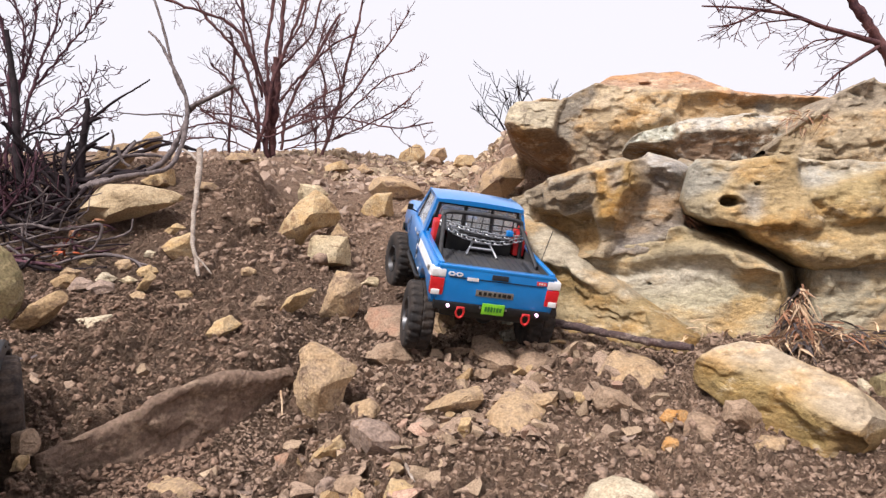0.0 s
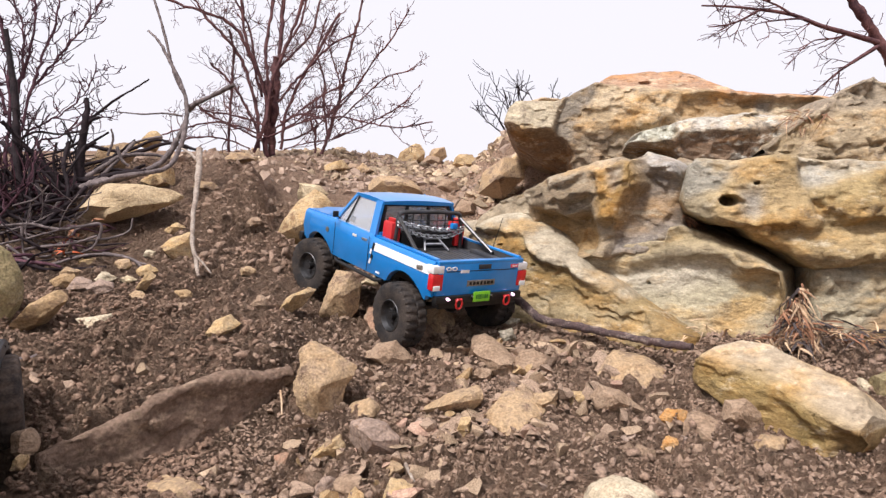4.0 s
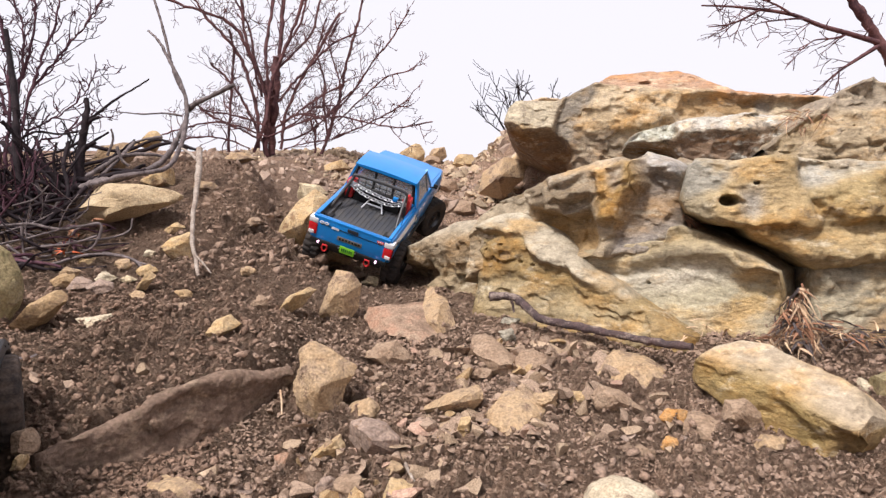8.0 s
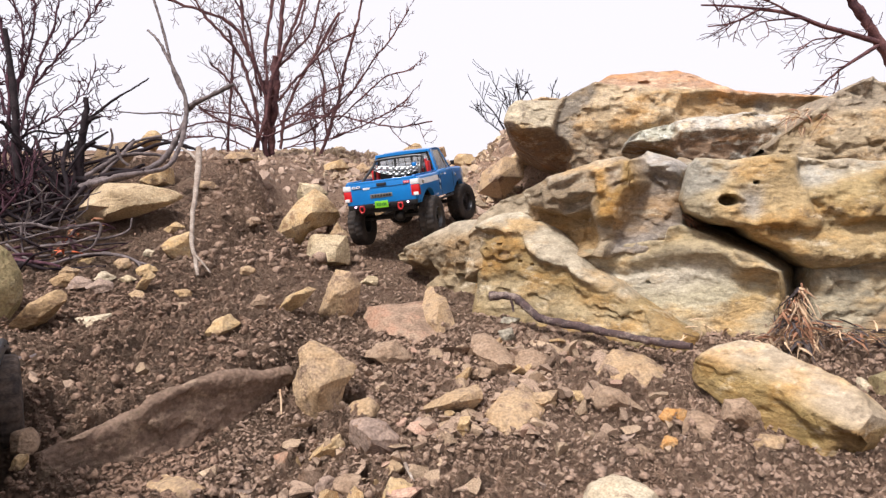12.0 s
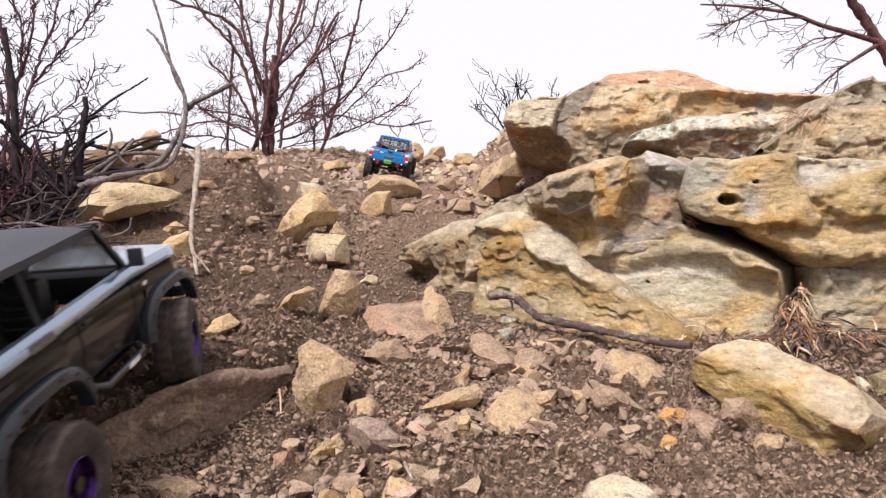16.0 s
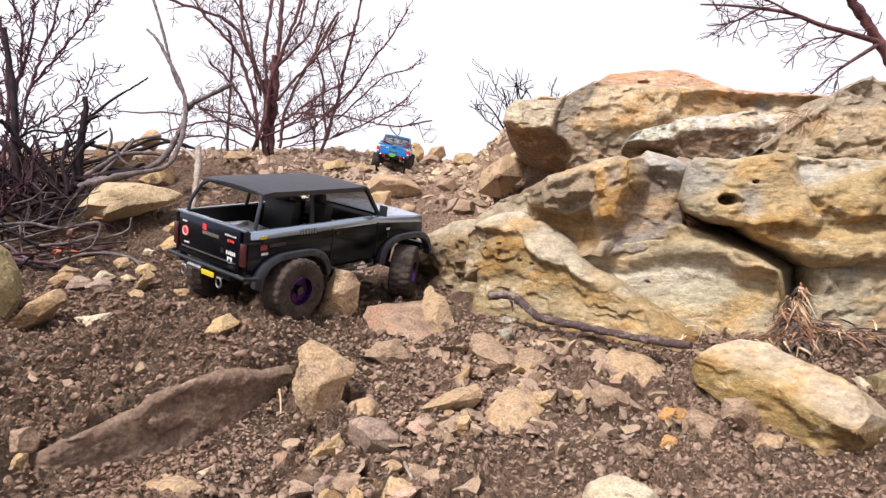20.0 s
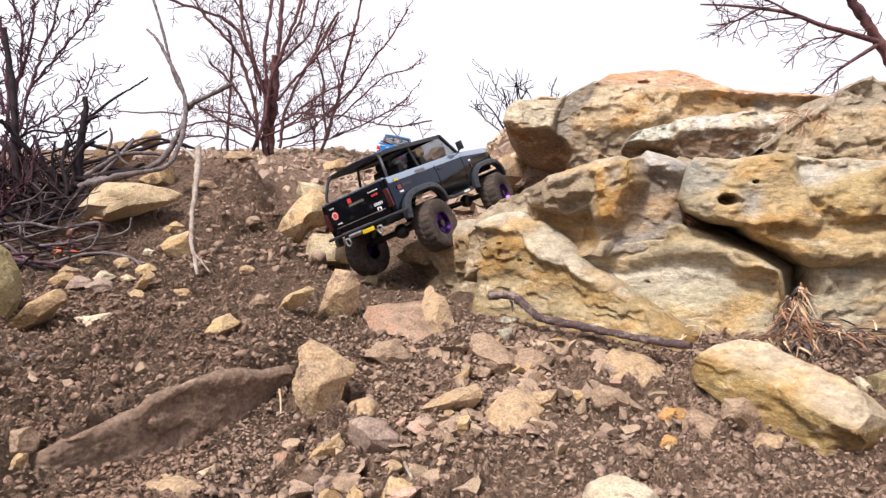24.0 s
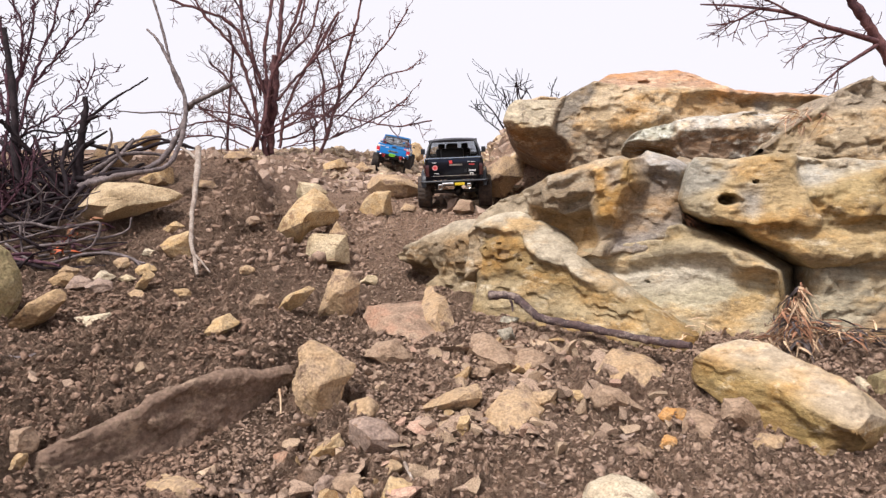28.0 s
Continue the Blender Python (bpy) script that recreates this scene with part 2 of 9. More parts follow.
RUBBLE = material("tan_rubble", (0.36, 0.26, 0.17), 0.9, second=(0.46, 0.36, 0.25), size=0.06, grain=0.006, bump=0.004, bump_size=0.01, third=(0.22, 0.15, 0.105), third_size=0.05, spec=0.25, vary=0.3)
STONE = {
    "grey": material("grey_lichened_sandstone", (0.27, 0.23, 0.17), 0.92, second=(0.50, 0.46, 0.37), size=0.07, grain=0.005, bump=0.0109, bump_size=0.014, third=(0.36, 0.27, 0.15), third_size=0.15, stain=(0.20, 0.13, 0.07), stain_size=0.035, strata=2.2, spec=0.25),
    "pale": material("pale_sandstone", (0.55, 0.44, 0.29), 0.9, second=(0.46, 0.35, 0.21), size=0.08, grain=0.004, bump=0.0079, bump_size=0.011, third=(0.30, 0.22, 0.14), third_size=0.12, stain=(0.20, 0.13, 0.07), stain_size=0.035, strata=2.2, spec=0.25),
    "tan": material("tan_sandstone", (0.405, 0.272, 0.155), 0.9, second=(0.50, 0.365, 0.230), size=0.05, grain=0.004, bump=0.0067, bump_size=0.008, third=(0.21, 0.14, 0.098), third_size=0.05, third_hard=(0.49, 0.62), stain=(0.19, 0.12, 0.08), stain_size=0.022, strata=1.4, spec=0.25),
    "ochre": material("ochre_stone", (0.44, 0.29, 0.14), 0.9, second=(0.51, 0.385, 0.235), size=0.04, grain=0.004, bump=0.0054, bump_size=0.008, third=(0.25, 0.15, 0.08), third_size=0.06, stain=(0.19, 0.12, 0.08), stain_size=0.022, strata=1.4, spec=0.25),
    "orange": material("orange_stone", (0.45, 0.22, 0.07), 0.88, second=(0.50, 0.32, 0.16), size=0.02, grain=0.003, bump=0.0042, bump_size=0.006, stain=(0.19, 0.12, 0.08), stain_size=0.022, strata=1.4, spec=0.25),
    "red": material("reddish_sandstone", (0.36, 0.205, 0.135), 0.9, second=(0.34, 0.245, 0.170), size=0.05, grain=0.004, bump=0.0054, bump_size=0.008, third=(0.245, 0.165, 0.115), third_size=0.09, stain=(0.19, 0.12, 0.08), stain_size=0.022, strata=1.4, spec=0.25),
    "slab": material("tan_slab", (0.40, 0.295, 0.175), 0.9, second=(0.47, 0.365, 0.235), size=0.09, grain=0.004, bump=0.005, bump_size=0.010, third=(0.34, 0.215, 0.10), third_size=0.10, third_hard=(0.55, 0.68), stain=(0.22, 0.15, 0.09), stain_size=0.03, strata=2.0, spec=0.25),
    "brownochre": material("brown_ochre_stone", (0.31, 0.20, 0.105), 0.9, second=(0.40, 0.28, 0.155), size=0.04, grain=0.004, bump=0.0054, bump_size=0.008, third=(0.19, 0.12, 0.075), third_size=0.06, stain=(0.19, 0.12, 0.08), stain_size=0.02, strata=1.4, spec=0.25),
    "brown": material("brown_stone", (0.285, 0.193, 0.128), 0.9, second=(0.36, 0.255, 0.175), size=0.03, grain=0.004, bump=0.0054, bump_size=0.007, stain=(0.19, 0.12, 0.08), stain_size=0.022, strata=1.4, spec=0.25),
    "purple": material("grey_purple_stone", (0.262, 0.188, 0.148), 0.88, second=(0.36, 0.26, 0.20), size=0.04, grain=0.004, bump=0.0042, bump_size=0.007, stain=(0.19, 0.12, 0.08), stain_size=0.022, strata=1.4, spec=0.3),
    "white": material("whitish_stone", (0.54, 0.46, 0.33), 0.88, second=(0.44, 0.345, 0.235), size=0.03, grain=0.003, bump=0.0042, bump_size=0.007, stain=(0.19, 0.12, 0.08), stain_size=0.022, strata=1.4, spec=0.3),
    "mossy": material("mossy_sandstone", (0.32, 0.245, 0.135), 0.92, second=(0.215, 0.180, 0.090), size=0.05, grain=0.004, bump=0.0067, bump_size=0.008, third=(0.42, 0.34, 0.22), third_size=0.1, stain=(0.19, 0.12, 0.08), stain_size=0.022, strata=1.4, spec=0.2),
    "ledge": material("muddy_sandstone", (0.215, 0.145, 0.105), 0.92, second=(0.155, 0.100, 0.072), size=0.05, grain=0.005, bump=0.0067, bump_size=0.011, third=(0.33, 0.235, 0.165), third_size=0.05, stain=(0.17, 0.12, 0.08), stain_size=0.014, strata=1.4, spec=0.25),
}


# ---- the ground: one sheet, fine by the track and coarse towards the horizon ----
def clod_height(x, y):
    near = np.clip(1.0 - (y - 2.6) / 2.5, 0.15, 1.0) * np.clip(1.0 - (np.abs(x) - 1.6) / 2.0, 0.1, 1.0)
    bank = smooth((0.05 - x) / 0.3)
    # soft damp earth at the foot of the ledge
    u, v = (x + 0.430) * 0.649 + (y - 0.753) * 0.760, (y - 0.753) * 0.649 - (x + 0.430) * 0.760
    damp = smooth((u + 0.02) / 0.05) * smooth((0.30 - u) / 0.05) * smooth((0.03 - v) / 0.02) * smooth((v + 0.10) / 0.05)
    patch = (0.75 + 0.5 * smooth(fractal(x, y, 0 * x, 0.16, 2, 91) + 0.5)) * (1 - 0.45 * smooth((y - 1.10) / 0.4))
    lumps = np.abs(fractal(x, y, 0 * x, 0.040, 3, 31, 0.6)) * (0.015 + 0.001 * bank) + np.abs(fractal(x, y, 0 * x + 3.0, 0.019, 3, 41, 0.6)) * (0.009 + 0.004 * bank)
    lumps = lumps + np.abs(fractal(x, y, 0 * x + 7.0, 0.0095, 2, 51, 0.6)) * 0.006
    # broken earth along the cut side of the mound
    cut = smooth((y - 1.52) / 0.2) * smooth((2.6 - y) / 0.4) * smooth((-0.22 - x) / 0.12) * smooth((x + 0.68) / 0.12)
    rugged = (np.abs(fractal(x, y, 0 * x + 11.0, 0.10, 4, 61, 0.62)) * 0.055 + np.abs(fractal(x, y, 0 * x + 13.0, 0.045, 3, 71, 0.6)) * 0.026 - 0.030) * cut
    return (lumps * patch * 1.1 - 0.012) * near * (1 - 0.75 * damp) + rugged


def spaced(parts):
    out = []
    for a, b, step in parts:
        out += list(np.arange(a, b, step))
    return np.array(out)


def build_ground():
    far = [8, 12, 20, 40, 90, 200, 500, 1200, 3000]
    xs = np.concatenate([[-q for q in far[::-1]], spaced([(-6, -2, 0.12), (-2, -1.0, 0.02), (-1.0, 0.95, 0.0042), (0.95, 2.0, 0.025), (2.0, 6.0, 0.12)]), far])
    ys = np.concatenate([[-q for q in far[::-1][2:]], spaced([(-6, 0.2, 0.15), (0.2, 0.62, 0.03), (0.62, 1.75, 0.0042), (1.75, 2.7, 0.009), (2.7, 6.2, 0.035), (6.2, 9, 0.2)]), [9, 12, 20, 40, 90, 200, 500, 1200, 3000]])
    gx, gy = np.meshgrid(xs, ys)
    gz = slope_height(gx, gy) + clod_height(gx, gy)
    n, m = gx.shape
    verts = np.stack([gx.ravel(), gy.ravel(), gz.ravel()], 1)
    i = np.arange(n * m).reshape(n, m)
    faces = np.stack([i[:-1, :-1].ravel(), i[:-1, 1:].ravel(), i[1:, 1:].ravel(), i[1:, :-1].ravel()], 1)
    me = bpy.data.meshes.new("ground")
    me.vertices.add(len(verts))
    me.vertices.foreach_set("co", verts.ravel())
    me.loops.add(faces.size)
    me.loops.foreach_set("vertex_index", faces.ravel())
    me.polygons.add(len(faces))
    me.polygons.foreach_set("loop_start", np.arange(0, faces.size, 4))
    me.polygons.foreach_set("use_smooth", np.ones(len(faces), bool))
    me.update(calc_edges=True)
    me.materials.append(SOIL)
    return tagged(new("ground", me), "damp brown stony soil rutted by wheels", "ground", kind="structure")


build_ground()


# ---- stones ----
def stone_shape(profile, thick, seed, cuts=4, res=1.0, rough=0.004, p=3.0, lean=0.0, dents=(), facets=0, pits=0, angular=False, apex=None):
    """A rock: a drawn outline given depth, flat breaks cut into its front, then worn."""
    rng = np.random.default_rng(seed)
    line = np.array(profile, float)
    ring = np.vstack([line, line[:1]])
    length = np.concatenate([[0], np.cumsum(np.hypot(*np.diff(ring, axis=0).T))])
    n, layers = int(44 * res), int(15 * res)
    at = np.linspace(0, length[-1], n, endpoint=False)
    rim = np.stack([np.interp(at, length, ring[:, 0]), np.interp(at, length, ring[:, 1])], 1)
    for _ in range(0 if angular else max(1, int(res * 0.7))):
        rim = 0.5 * rim + 0.25 * (np.roll(rim, 1, 0) + np.roll(rim, -1, 0))
    mid = rim.mean(0)
    turn = np.linspace(-math.pi / 2, math.pi / 2, 400)
    s0, t0 = np.cos(turn).clip(0) ** (2 / p), np.sign(turn) * np.abs(np.sin(turn)) ** (2 / p)
    wide = (np.ptp(rim[:, 0]) + np.ptp(rim[:, 1])) / 4
    arc = np.concatenate([[0], np.cumsum(np.hypot(np.diff(s0) * wide, np.diff(t0) * thick / 2))])
    where = np.linspace(0, arc[-1], layers + 2)[1:-1]
    s, t = np.interp(where, arc, s0), np.interp(where, arc, t0)
    x = mid[0] + (rim[None, :, 0] - mid[0]) * s[:, None]
    z = mid[1] + (rim[None, :, 1] - mid[1]) * s[:, None]
    y = np.repeat(t[:, None] * thick / 2, n, 1)
    if angular:
        # broken stone: a smaller, uneven front face, slanting breaks to the rim, a blunt back
        k = len(profile)
        corner = length[:-1]
        front = np.interp(at, np.append(corner, length[-1]), np.append(w0 := rng.uniform(0.35, 0.8, k), w0[0]))
        deep = np.interp(at, np.append(corner, length[-1]), np.append(w1 := rng.uniform(0.75, 1.0, k), w1[0]))
        belly = np.interp(at, np.append(corner, length[-1]), np.append(w2 := rng.uniform(-0.35, 0.25, k), w2[0]))
        shift = rng.uniform(-0.15, 0.15, 2) * np.ptp(rim, axis=0)
        if apex:
            # faces that meet in one blunt point
            shift, front, deep, belly = np.array(apex) - mid, front * 0 + 0.10, deep * 0 + 1.0, belly * 0.5
        half = thick / 2
        keys = [(np.zeros(n), -np.full(n, half * deep.mean())), (front, -deep * half), (np.ones(n), belly * half), (np.ones(n) * 0.96, half * 0.45 + 0 * at), (np.ones(n) * 0.55, half + 0 * at), (np.zeros(n), half + 0 * at)]
        spans = (0.22, 0.34, 0.12, 0.2, 0.12)
        x, y, z = [], [], []
        for (sa, ya), (sb, yb), part_of in zip(keys, keys[1:], spans):
            for f in np.linspace(0, 1, max(2, int(layers * part_of) + 1))[1 if not x else 0:]:
                if x and f == 0:
                    continue
                sc, yy = sa + (sb - sa) * f, ya + (yb - ya) * f
                inward = np.clip(-yy / half, 0, 1) if apex is None else (1.0 if float(np.mean(yy)) < 0.3 * half else 0.0)
                x.append(mid[0] + (rim[:, 0] - mid[0]) * sc + shift[0] * inward * (1 - sc))
                z.append(mid[1] + (rim[:, 1] - mid[1]) * sc + shift[1] * inward * (1 - sc))
                y.append(yy)
        x, y, z = np.array(x)[:-1], np.array(y)[:-1], np.array(z)[:-1]
        layers = len(x)
    v = np.stack([x.ravel(), y.ravel(), z.ravel()], 1)
    v = np.vstack([v, [[x[0].mean(), y[0].mean() if angular else -thick / 2, z[0].mean()], [mid[0], thick / 2, mid[1]]]])
    c = np.array([mid[0], 0, mid[1]])
    size = np.array([np.ptp(rim[:, 0]), thick, np.ptp(rim[:, 1])]) / 2
    for _ in range(cuts):
        w = rng.normal(size=3) * (0.75, 0.3, 0.75) + (0, -1.0 if rng.random() < 0.75 else 0.8, 0.15)
        w /= np.linalg.norm(w)
        d = (v - c) @ w
        over = d - d.max() * rng.uniform(0.62, 0.85)
        v = v - np.where(over > 0, over, 0)[:, None] * w[None, :]
    q = (v - c) / size ** 2
    q /= np.linalg.norm(q, axis=1)[:, None] + 1e-9
    o = seed * 3.7
    big = fractal(v[:, 0] + o, v[:, 1], v[:, 2], float(size.max()) * 0.55, 4, seed)
    layer = fractal(v[:, 0] * 0.25 + o, v[:, 1] * 0.25, v[:, 2] * 1.6, float(size.max()) * 0.28, 3, seed + 9)
    v = v + q * ((big + 0.55 * layer) * rough)[:, None]
    vein = fractal(v[:, 0] + 3 * o, v[:, 1], v[:, 2] * 1.5, float(size.max()) * 0.6, 3, seed + 50)
    v = v - q * (rough * 0.9 * np.exp(-np.abs(vein) * 30) + 0.12 * rough * np.abs(fractal(v[:, 0], v[:, 1] + o, v[:, 2], 0.03, 3, seed + 60)) * 4 - 0)[:, None]
    dents = list(dents)
    for _ in range(pits):
        r = size.max() * rng.uniform(0.015, 0.05)
        dents.append((mid[0] + rng.uniform(-0.8, 0.8) * size[0], mid[1] + rng.uniform(-0.75, 0.75) * size[2], r, r * rng.uniform(0.4, 0.9)))
    if facets:
        seeds = np.stack([mid[0] + rng.uniform(-1, 1, facets) * size[0], rng.uniform(-1, 1, facets) * size[1], mid[1] + rng.uniform(-1, 1, facets) * size[2]], 1)
        tilt, off = rng.normal(size=(facets, 3)) * 0.26, rng.normal(size=facets) * rough * 1.3
        wob = v + rough * 2.2 * np.stack([fractal(v[:, 0], v[:, 1], v[:, 2], 0.05, 3, seed + k) for k in (20, 21, 22)], 1)
        far = np.linalg.norm((wob[:, None, :] - seeds[None]) / size.max(), axis=2)
        wgt = np.exp(-(far - far.min(1, keepdims=True)) * 95)
        wgt /= wgt.sum(1, keepdims=True)
        lift = ((v[:, None, :] - seeds[None]) * tilt[None]).sum(2) + off[None]
        v[:, 1] -= (wgt * lift).sum(1) * smooth(-v[:, 1] / (0.35 * thick))
    for u, h, r, deep in dents:
        e = 1 - ((v[:, 0] - u) ** 2 + (v[:, 2] - h) ** 2) / (r * r)
        v[:, 1] += np.where(v[:, 1] < thick * 0.15, smooth(e) * deep, 0)
    v[:, 1] += lean * (v[:, 2] - line[:, 1].min())
    f = []
    for a in range(layers - 1):
        for b in range(n):
            f.append((a * n + b, a * n + (b + 1) % n, (a + 1) * n + (b + 1) % n, (a + 1) * n + b))
    last = layers * n
    for b in range(n):
        f.append((last, (b + 1) % n, b))
        f.append((last + 1, (layers - 1) * n + b, (layers - 1) * n + (b + 1) % n))
    return v, f


stone_count = [0]
outcrops = {}


def stone(name, look_of, label, at, profile, thick, **kw):
    stone_count[0] += 1
    if "facets" not in kw and "dents" not in kw:
        kw = dict(kw, angular=True, res=1.5, cuts=1 if "apex" in kw else kw.get("cuts", 2) + 5, rough=0.0016)
    v, f = stone_shape(profile, thick, stone_count[0], **kw)
    owner, _, piece = name.partition("/")
    ob = new(piece or owner, mesh_of(piece or owner, v, f, STONE[look_of], 24))
    ob.matrix_world = pose(*at[:3], 0, 0, at[3])
    if not piece:
        return tagged(ob, label, "rock")
    if owner not in outcrops:
        outcrops[owner] = thing(owner, label, "rock")
    ob.parent = outcrops[owner]
    return tagged(ob, label)




# ---- large weathered rocks: a face built of planes, hollows and breaks ----
def tone_material(name, rough=0.9, fleck=(0.16, 0.12, 0.08), fleck_at=(0.60, 0.70), pale=(0.66, 0.58, 0.44), pale_at=(0.58, 0.72), size=0.05, bump=0.010, strata=2.0, low=0.78, high=1.22):
    """Sandstone that takes its mineral colour, with some shade and light put into it, from the rock's own zones, with
    grain, flecks and weathering.
    """
    m = bpy.data.materials.new(name)
    m.use_nodes = True
    n, l = m.node_tree.nodes, m.node_tree.links
    b = n["Principled BSDF"]
    b.inputs["Roughness"].default_value, b.inputs["Specular IOR Level"].default_value = rough, 0.25
    co, mp, at = n.new("ShaderNodeTexCoord"), n.new("ShaderNodeMapping"), n.new("ShaderNodeAttribute")
    at.attribute_name = "tone"
    mp.inputs["Scale"].default_value = (1, 1, strata)
    l.new(co.outputs["Object"], mp.inputs["Vector"])

    def noise(scale, detail, rough_of, vector):
        t = n.new("ShaderNodeTexNoise")
        t.inputs["Scale"].default_value, t.inputs["Detail"].default_value, t.inputs["Roughness"].default_value = 1.0 / scale, detail, rough_of
        l.new(vector, t.inputs["Vector"])
        return t.outputs[0]

    def span(src, a, z, c, d):
        r = n.new("ShaderNodeMapRange")
        for k, q in zip((1, 2, 3, 4), (a, z, c, d)):
            r.inputs[k].default_value = q
        l.new(src, r.inputs[0])
        return r.outputs[0]

    def mix(fac, a, z, how="MIX"):
        x = n.new("ShaderNodeMix")
        x.data_type, x.blend_type = "RGBA", how
        if fac is None:
            x.inputs[0].default_value = 1.0
        else:
            l.new(fac, x.inputs[0])
        l.new(a, x.inputs[6])
        if isinstance(z, tuple):
            x.inputs[7].default_value = (*z, 1)
        else:
            l.new(z, x.inputs[7])
        return x.outputs[2]

    out = at.outputs["Color"]
    out = mix(None, out, span(noise(0.09, 6, 0.7, mp.outputs[0]), 0.3, 0.7, low, high), "MULTIPLY")
    # iron staining, dark patina, pale weathering, dark flecks, grain
    rust = mix(None, out, (1.10, 0.84, 0.50), "MULTIPLY")
    out = mix(span(noise(0.17, 5, 0.65, mp.outputs[0]), 0.48, 0.62, 0.0, 0.8), out, rust)
    out = mix(span(noise(size * 1.6, 8, 0.75, mp.outputs[0]), 0.54, 0.66, 0.0, 0.75), out, mix(None, out, (0.50, 0.47, 0.46), "MULTIPLY"))
    out = mix(span(noise(size, 7, 0.72, mp.outputs[0]), *pale_at, 0.0, 0.55), out, pale)
    out = mix(span(noise(size * 0.7, 8, 0.75, co.outputs["Object"]), *fleck_at, 0.0, 0.62), out, fleck)
    out = mix(None, out, span(noise(0.004, 5, 0.75, co.outputs["Object"]), 0.32, 0.68, 0.84, 1.16), "MULTIPLY")
    out = mix(None, out, span(noise(0.013, 8, 0.72, mp.outputs[0]), 0.32, 0.68, 0.68, 1.32), "MULTIPLY")
    l.new(out, b.inputs["Base Color"])
    bp, bq = n.new("ShaderNodeBump"), n.new("ShaderNodeBump")
    bp.inputs["Distance"].default_value, bq.inputs["Distance"].default_value = bump * 0.42, bump * 0.2
    l.new(noise(0.016, 9, 0.7, mp.outputs[0]), bp.inputs["Height"])
    l.new(noise(0.006, 4, 0.6, co.outputs["Object"]), bq.inputs["Height"])
    l.new(bp.outputs[0], bq.inputs["Normal"])
    l.new(bq.outputs[0], b.inputs["Normal"])
    return m


STONE["layered"] = tone_material("layered_sandstone", fleck_at=(0.57, 0.66), pale_at=(0.56, 0.68), bump=0.012, low=0.66, high=1.10)
STONE["weathered"] = tone_material("weathered_sandstone", fleck=(0.17, 0.13, 0.10), fleck_at=(0.55, 0.62), pale=(0.64, 0.53, 0.37), pale_at=(0.53, 0.63), size=0.05, bump=0.015)
STONE["lichened"] = tone_material("lichened_sandstone", fleck=(0.10, 0.085, 0.07), fleck_at=(0.53, 0.60), pale=(0.66, 0.66, 0.58), pale_at=(0.52, 0.60), size=0.035, bump=0.012)
STONE["muddied"] = tone_material("muddied_sandstone", fleck=(0.13, 0.085, 0.06), fleck_at=(0.50, 0.62), pale=(0.46, 0.35, 0.25), pale_at=(0.55, 0.68), size=0.06, bump=0.008)


def inside(poly, u, z):
    """Signed distance into a polygon, positive inside."""
    best, odd = np.full(u.shape, 1e9), np.zeros(u.shape, bool)
    for (ax, ay), (bx, by) in zip(poly, poly[1:] + poly[:1]):
        ex, ey = bx - ax, by - ay
        t = np.clip(((u - ax) * ex + (z - ay) * ey) / (ex * ex + ey * ey + 1e-12), 0, 1)
        best = np.minimum(best, (u - ax - t * ex) ** 2 + (z - ay - t * ey) ** 2)
        odd ^= ((ay > z) != (by > z)) & (u < ex * (z - ay) / (ey if ey else 1e-12) + ax)
    return np.where(odd, 1, -1) * np.sqrt(best)


def line_distance(pts, u, z):
    best = np.full(u.shape, 1e9)
    for (ax, ay), (bx, by) in zip(pts, pts[1:]):
        ex, ey = bx - ax, by - ay
        t = np.clip(((u - ax) * ex + (z - ay) * ey) / (ex * ex + ey * ey + 1e-12), 0, 1)
        best = np.minimum(best, (u - ax - t * ex) ** 2 + (z - ay - t * ey) ** 2)
    return np.sqrt(best)


def zone(face, poly, depth, tilt_u, tilt_z, soft, bulge, shade):
    face.append((poly, depth, tilt_u, tilt_z, soft, bulge, shade))


def chipped(u, z, seed, size, amount, blur):
    """Broken planes: each cell of the face has its own tilt and depth. Returns the depth and a number for each cell."""
    rng = np.random.default_rng(seed)
    su, sz = np.meshgrid(np.arange(u.min() - size, u.max() + 2 * size, size * 1.5), np.arange(z.min() - size, z.max() + 2 * size, size * 0.8))
    su, sz = (su + rng.uniform(-0.7, 0.7, su.shape) * size).ravel(), (sz + rng.uniform(-0.4, 0.4, sz.shape) * size).ravel()
    tu, tz, off, number = rng.normal(0, amount / size * 0.5, su.size), rng.normal(0.04, amount / size * 0.6, su.size), rng.normal(0, amount * 0.6, su.size), rng.uniform(-1, 1, su.size)
    wu, wz = u + size * 0.20 * fractal(u, z, 0 * u, size * 0.5, 3, seed), z + size * 0.22 * fractal(u, z, 0 * u + 4, size * 0.5, 3, seed + 1)
    total, depth, shade = 0.0, 0.0, 0.0
    near = np.full(u.shape, 1e9)
    for a, b in zip(su, sz):
        near = np.minimum(near, np.hypot((wu - a) / 1.5, wz - b))
    for a, b, p, q, o, k in zip(su, sz, tu, tz, off, number):
        w = np.exp(-(np.hypot((wu - a) / 1.5, wz - b) - near) / blur)
        total, depth, shade = total + w, depth + w * (o + p * (u - a) + q * (z - b)), shade + w * k
    return depth / total, shade / total


